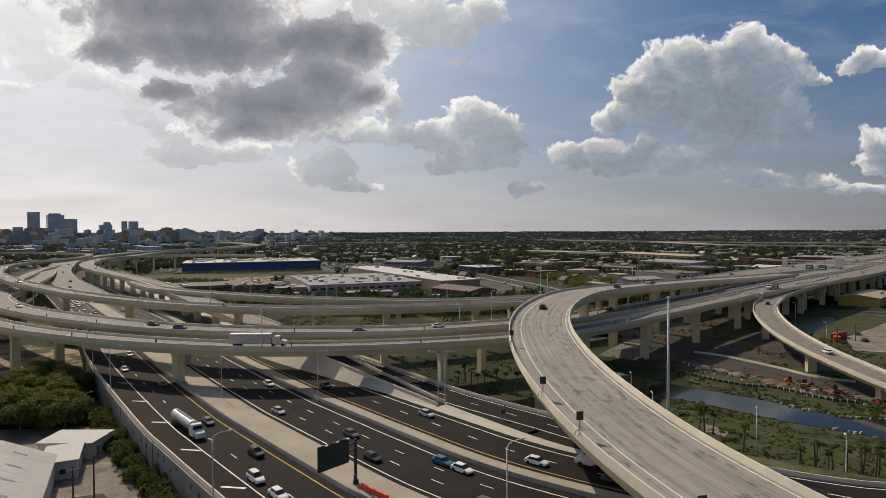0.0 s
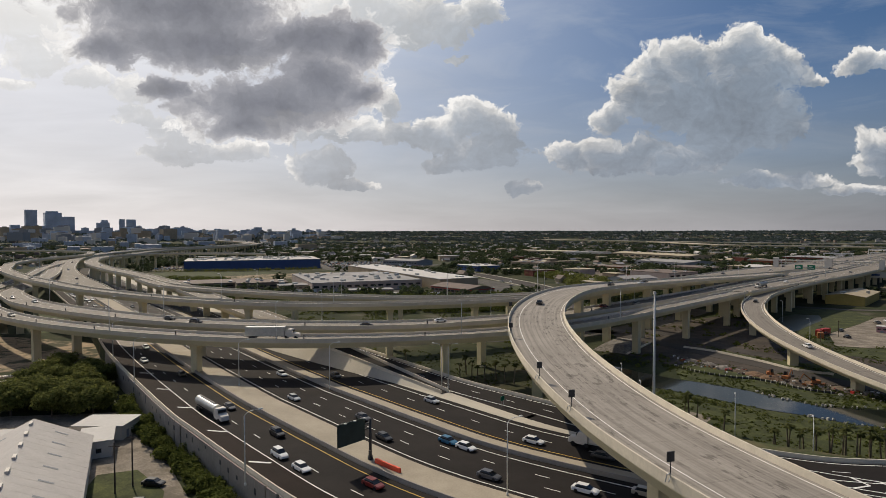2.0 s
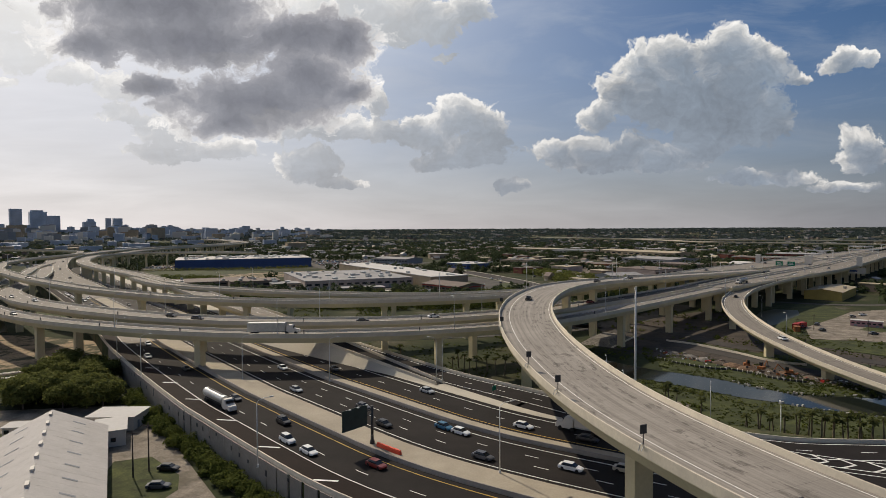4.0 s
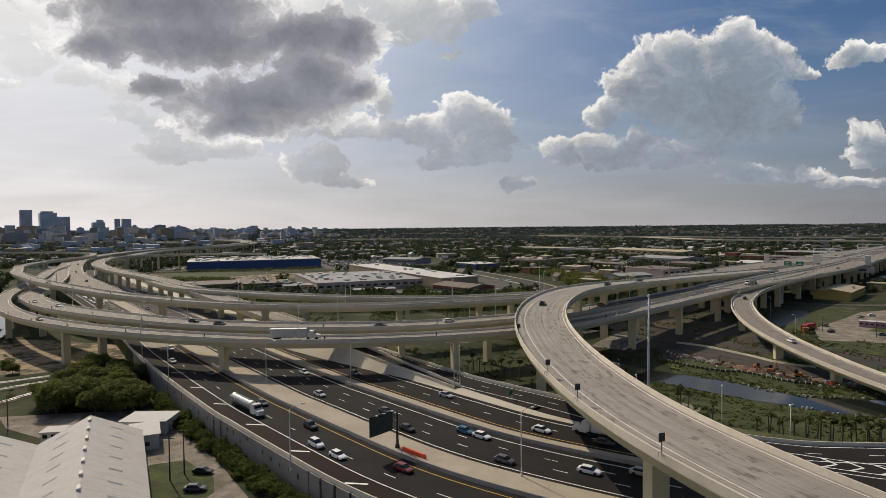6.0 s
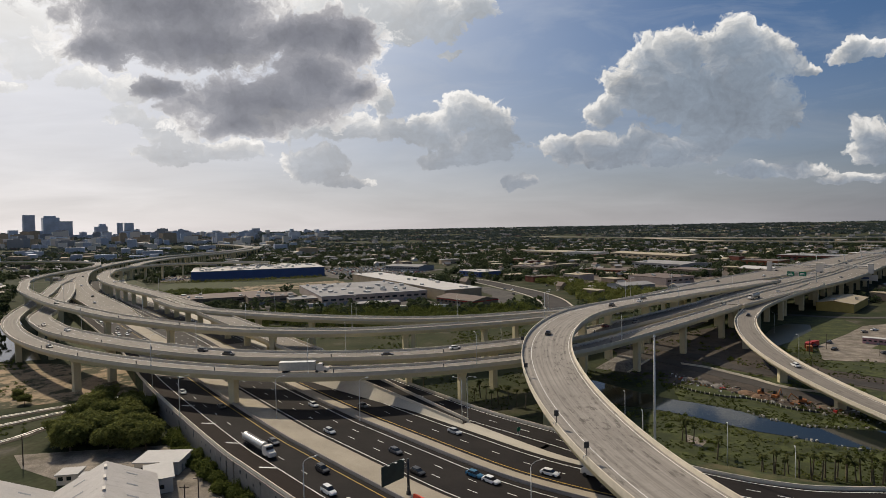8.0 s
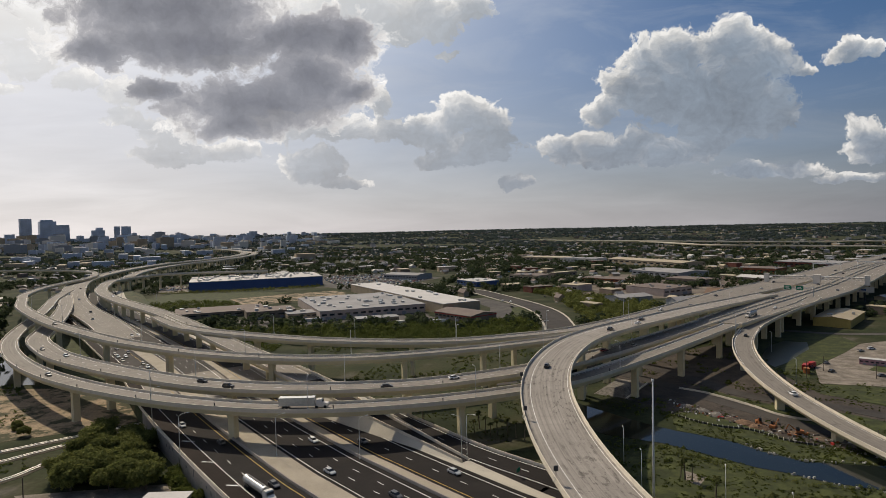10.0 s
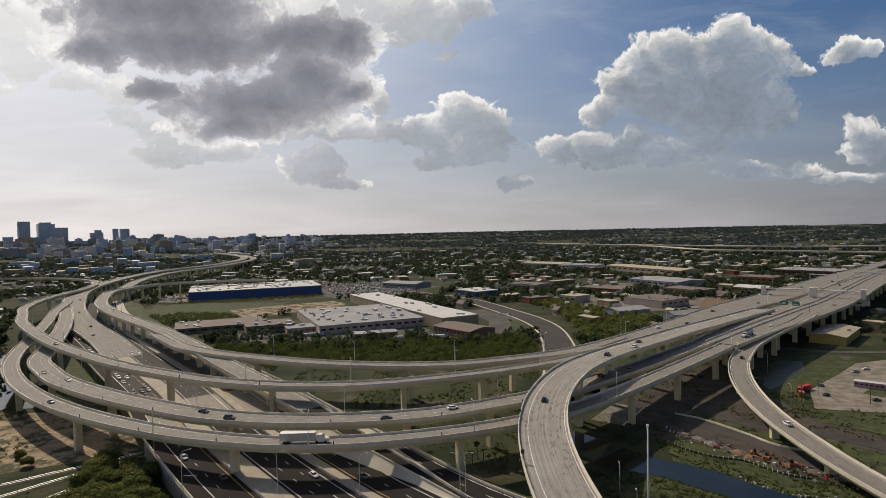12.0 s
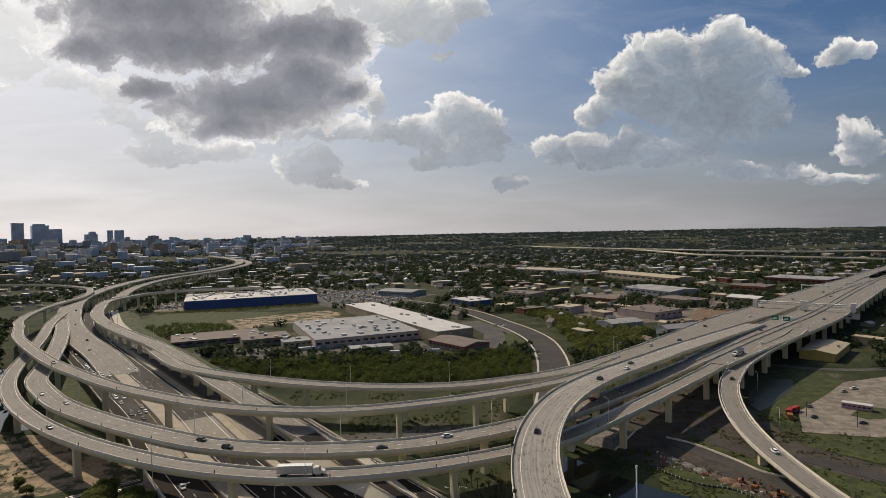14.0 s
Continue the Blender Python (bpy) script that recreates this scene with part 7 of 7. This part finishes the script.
def parked_cars():
    """Hundreds of cars on the store's car parks and in the yards, too small to pick apart."""
    rng = random.Random(17)
    mats = [c[1].children[0].data.materials[0] for c in CARS[:7]]
    for mi, mt in enumerate(mats):
        mb = MB()
        for _ in range(70):
            u, v = rng.randint(0, 30), rng.randint(0, 13)
            x0, y0 = -205 + u * 4.2, 790 + v * 15 + rng.choice((0, 5.4))
            c, s = math.cos(0.39), math.sin(0.39)
            x, y = -150 + (x0 + 150) * c - (y0 - 880) * s, 880 + (x0 + 150) * s + (y0 - 880) * c
            if not inside([(-196, 800), (-160, 752), (-110, 770), (-40, 905), (-140, 1010), (-240, 960)], x, y):
                continue
            mb.box(x, y, G + 0.3, 1.8, 4.4, 0.65, 0.39, top=0.93)
            mb.box(x, y, G + 0.95, 1.6, 2.3, 0.5, 0.39, top=0.75)
        for _ in range(22):
            x, y = rng.uniform(60, 560), rng.uniform(560, 1050)
            if is_free(x, y, 3):
                a = rng.uniform(0, 3)
                mb.box(x, y, G + 0.3, 1.8, 4.4, 0.65, a, top=0.93)
                mb.box(x, y, G + 0.95, 1.6, 2.3, 0.5, a, top=0.75)
        for _ in range(10):
            x, y = rng.uniform(-428, -385), rng.uniform(770, 850)
            mb.box(x, y, G + 0.3, 1.8, 4.4, 0.65, 0.39, top=0.93)
            mb.box(x, y, G + 0.95, 1.6, 2.3, 0.5, 0.39, top=0.75)
        tagged(mb.make("parked_cars", mt), PAINTS[mi][0] + " cars parked far off in the car parks", "parked cars", kind="stuff")


parked_cars()


def truck(name, label, x, y, z, head, kind):
    """An articulated or rigid lorry; its nose points along head."""
    root = thing(name, label, "lorry", at=(x, y, z))
    root.rotation_euler = (0, 0, head)
    cabmat = M["white_wall"]
    mb = MB()
    loft(mb, [(2.0, 1.15, 0.6, 2.6, 0.92), (2.6, 1.2, 0.6, 3.0, 0.9), (3.9, 1.2, 0.6, 3.0, 0.88), (4.4, 1.15, 0.6, 1.9, 0.95), (6.0, 1.0, 0.6, 1.65, 0.9), (6.2, 0.9, 0.6, 1.4, 0.9)])
    mb.make("cab", cabmat, root)
    mb = MB()
    mb.box(4.28, 0, 1.95, 0.16, 1.9, 0.8)
    mb.make("windscreen", M["window"], root)
    mb = MB()
    length = 12.0 if kind != "box" else 6.8
    x0 = 1.6 - length
    mb.box(1.6 - length / 2, 0, 0.75, length + 1, 1.0, 0.25)
    mb.make("chassis", M["dark"], root)
    mb = MB()
    if kind == "tank":
        mb.tube((x0, 0, 2.15), (1.5, 0, 2.15), 1.12, 1.12, 18)
        mb.make("tank", M["steel"], root, "polished steel tank")
        mb = MB()
        mb.box(x0 + length / 2, 0, 3.25, length * 0.8, 0.5, 0.14)
        mb.make("walkway", M["dark"], root)
    else:
        mb.box(x0 + length / 2, 0, 1.0, length, 2.5, 2.75)
        mb.make("trailer", M["white_wall" if kind == "box" else "steel"], root, "white box body" if kind == "box" else "dull silver box body")
        mb = MB()
        mb.box(x0 + length / 2, 0, 1.0, length + 0.04, 2.54, 0.3)
        mb.make("skirt", M["steel"], root)
    wh = [(5.0, -1.05), (5.0, 1.05), (2.2, -1.05), (2.2, 1.05), (x0 + 1.5, -1.05), (x0 + 1.5, 1.05), (x0 + 2.7, -1.05), (x0 + 2.7, 1.05)]
    wheels(root, wh, 0.5, 0.4)


def ref_spot(x, off, away):
    s = s_at(x)
    i = int(np.argmin(np.abs(ref_u - s)))
    n = left_of(ref_w)[i]
    return ref_w[i, 0] + n[0] * off, ref_w[i, 1] + n[1] * off, 0.02, math.atan2(-n[0], n[1]) + (0 if away else math.pi)


truck("tanker_lorry", "steel tanker lorry with white cab on the highway", *ref_spot(-48, 19.0, False), "tank")
truck("box_lorry", "white box lorry on the far carriageway", *ref_spot(10, -27.4, True), "box")
px, py, pz, head = on_road("near", -60, 193, 0)
truck("articulated_lorry", "articulated lorry with pale trailer on the flyover", px, py, pz + 0.02, head, "semi")
px, py, pz, head = on_road("toll_deck", 168, 380, -0.5)
truck("tanker_lorry", "steel tanker lorry on the toll road deck", px, py, pz + 0.02, head + math.pi, "tank")

# ---- building site ----
def soil_heap(x, y, r, h, mat, label, seed):
    rng = random.Random(seed)
    mb = MB()
    n, rings = 14, 5
    v = []
    for k in range(rings):
        for i in range(n):
            a = 2 * math.pi * i / n
            q = r * (1 - k / rings) * rng.uniform(0.85, 1.15)
            v.append((q * math.cos(a) * 1.5, q * math.sin(a), h * math.sin(k / rings * 1.57) * rng.uniform(0.85, 1.1) - (0.2 if k == 0 else 0)))
    v.append((0, 0, h))
    f = [(k * n + i, k * n + (i + 1) % n, (k + 1) * n + (i + 1) % n, (k + 1) * n + i) for k in range(rings - 1) for i in range(n)]
    f += [((rings - 1) * n + i, (rings - 1) * n + (i + 1) % n, rings * n) for i in range(n)]
    mb.add(v, f)
    ob = mb.make("mound", M[mat], smooth=True)
    ob.location = (x, y, G + 0.05)
    ob.rotation_euler = (0, 0, rng.uniform(-1.3, -0.6))
    tagged(ob, label, "heap", "site heaps")


for i, (x, y, r, h, mt) in enumerate(((90, 240, 2.6, 1.1, "rubble"), (93, 234, 2.8, 1.2, "rubble"), (97, 228, 2.4, 1.0, "soil"), (100, 224, 3.0, 1.3, "earth"), (103, 219, 3.0, 1.3, "earth"), (108, 215, 2.6, 1.1, "soil"), (86, 246, 2.4, 1.0, "rubble"), (118, 206, 2.4, 0.9, "soil"), (124, 200, 2.4, 0.8, "rubble"), (106, 222, 2.4, 1.0, "earth"), (112, 212, 2.2, 1.0, "earth"))):
    soil_heap(x, y, r, h, mt, ("heap of broken grey rubble on the site", "heap of brown soil on the site")[mt != "rubble"], i)


def debris():
    """Broken slabs, timber and scrap strewn along the site."""
    rng = random.Random(77)
    line = [(82, 252), (88, 240), (96, 229), (104, 219), (114, 209), (128, 198), (150, 196)]
    for mt, n in (("rubble", 170), ("wood", 90), ("red", 24), ("pale_steel", 30), ("machine", 22)):
        mb = MB()
        for _ in range(n):
            k = rng.uniform(0, len(line) - 1.001)
            i = int(k)
            x = line[i][0] + (line[i + 1][0] - line[i][0]) * (k - i) + rng.uniform(-4, 4)
            y = line[i][1] + (line[i + 1][1] - line[i][1]) * (k - i) + rng.uniform(-3.5, 3.5)
            q = rng.uniform(0.35, 1.5)
            mb.box(x, y, G + 0.05, q, q * rng.uniform(0.25, 0.8), rng.uniform(0.2, 0.8), rng.uniform(0, 3.1), top=rng.uniform(0.6, 1.0))
        tagged(mb.make("debris", M[mt]), "broken slabs, timber and scrap strewn over the building site", "debris", kind="stuff")


debris()


def silt_fence():
    """A low black sheet on pale stakes below the site."""
    root = thing("silt_fence", "low black sheet fence on pale wooden stakes", "fence")
    line = [(76, 236.5), (81.5, 227), (89.2, 219.8), (97.9, 216.2), (105.6, 204.5), (113, 200)]
    w, u = smooth_path([(x, y, G) for x, y in line], 2.0)
    mb = MB()
    sweep(mb, w, [(0.03, 0.75), (-0.03, 0.75), (-0.03, -0.1), (0.03, -0.1)])
    mb.make("sheet", M["dark"], root)
    for s in np.arange(0.5, u[-1], 1.8):
        mb = MB()
        mb.box(np.interp(s, u, w[:, 0]), np.interp(s, u, w[:, 1]), G - 0.1, 0.22, 0.22, 1.15)
        mb.make("stake", M["white_wall"], root)


silt_fence()


def excavator(x, y, ang, first_one=[None]):
    m = pose(x, y, G + 0.08, 0, 0, ang)
    if first_one[0] is not None:
        copy_thing(first_one[0], m)
        return
    root = thing("excavator", "small orange excavator on the building site", "excavator", "site machines")
    for s in (-0.95, 0.95):
        mb = MB()
        mb.box(0, s, 0, 3.0, 0.5, 0.75, top=0.85)
        mb.make("track", M["tyre"], root)
    mb = MB()
    mb.box(-0.3, 0, 0.8, 2.6, 2.1, 0.9, top=0.92)
    mb.make("body", M["machine"], root)
    mb = MB()
    mb.box(0.5, 0.5, 1.7, 1.2, 0.95, 1.2, top=0.85)
    mb.make("cab", M["window"], root)
    mb = MB()
    mb.tube((0.9, -0.3, 1.5), (3.2, -0.3, 3.4), 0.22, 0.16)
    mb.make("boom", M["machine"], root)
    mb = MB()
    mb.tube((3.2, -0.3, 3.4), (4.2, -0.3, 1.4), 0.16, 0.12)
    mb.make("stick", M["machine"], root)
    mb = MB()
    mb.box(4.2, -0.3, 0.7, 0.8, 0.9, 0.7, top=0.7)
    mb.make("bucket", M["dark"], root)
    root.matrix_basis = m
    first_one[0] = root


for x, y, a in ((107, 217, 40), (113, 211, 160), (104, 222, 250)):
    excavator(x, y, a)


def rocks():
    """Pale rocks along the canal and site edges."""
    rng = random.Random(6)
    mb = MB()
    for ctrl in ([(88, 204), (101, 188), (122, 184), (160, 179), (250, 175)], [(78, 238), (90, 237), (100, 221), (110, 203), (126, 190)], [(92, 176.5), (111, 164.5), (150, 158.5), (250, 150.5)]):
        w, u = smooth_path([(x, y, G) for x, y in ctrl], 1.0)
        for i in range(0, len(w)):
            if rng.random() < 0.75:
                s = rng.uniform(0.25, 0.7)
                mb.box(w[i, 0] + rng.gauss(0, 0.6), w[i, 1] + rng.gauss(0, 0.6), G, s * 1.4, s, s * 0.8 + 0.1, rng.uniform(0, 3), top=0.65)
    tagged(mb.make("rocks", M["rock"]), "pale rocks along the canal edge", "rocks", kind="stuff")


rocks()


def container(x, y, length, ang, mat, label):
    """A ribbed steel box with doors at one end."""
    root = thing("container", label, "container", "containers", at=(x, y, G + 0.1))
    root.rotation_euler = (0, 0, ang)
    mb = MB()
    mb.box(0, 0, 0, length, 2.44, 2.6)
    mb.make("body", M[mat], root)
    for k in range(int(length / 0.6)):
        for sgn in (1, -1):
            mb = MB()
            mb.box(-length / 2 + 0.35 + 0.6 * k, sgn * 1.23, 0.15, 0.22, 0.06, 2.3)
            mb.make("rib", M[mat], root)
    mb = MB()
    mb.box(length / 2 + 0.02, 0, 0.1, 0.06, 2.2, 2.4)
    mb.make("door", M[mat], root)


for x, y, ln, a, mt, lb in ((169, 307, 6.0, 0.9, "red", "red steel container on the gravel lot"), (174, 311, 6.0, 0.6, "red", "red steel container on the gravel lot"), (165, 299, 4.0, 1.2, "machine", "rusty orange skip on the gravel lot"),
                           (-140, 494, 12.2, 0.5, "white_wall", "white trailer box in the warehouse yard"), (-132, 497, 12.2, 0.5, "pale_steel", "pale trailer box in the warehouse yard"), (-96, 494, 9.0, 1.9, "white_wall", "white trailer box in the warehouse yard"), (-28, 478, 12.2, 0.1, "pale_steel", "pale trailer box in the warehouse yard"), (-58, 474, 9.0, 0.0, "white_wall", "white trailer box in the warehouse yard")):
    container(x, y, ln, a, mt, lb)


def abutment():
    """A low paved berm with a pale kerb at the foot of the bridges."""
    root = thing("paved_berm", "low berm of stained concrete paving below the bridges", "berm", kind="structure", at=(66, 275, G))
    root.rotation_euler = (0, 0, 0.98)
    mb = MB()
    mb.box(0, 0, -0.2, 30, 15, 2.6, top=0.55)
    mb.make("paving", M["rubble"], root)
    mb = MB()
    mb.box(0, -7.9, -0.2, 30, 0.8, 0.7)
    mb.make("kerb", M["barrier"], root)


abutment()
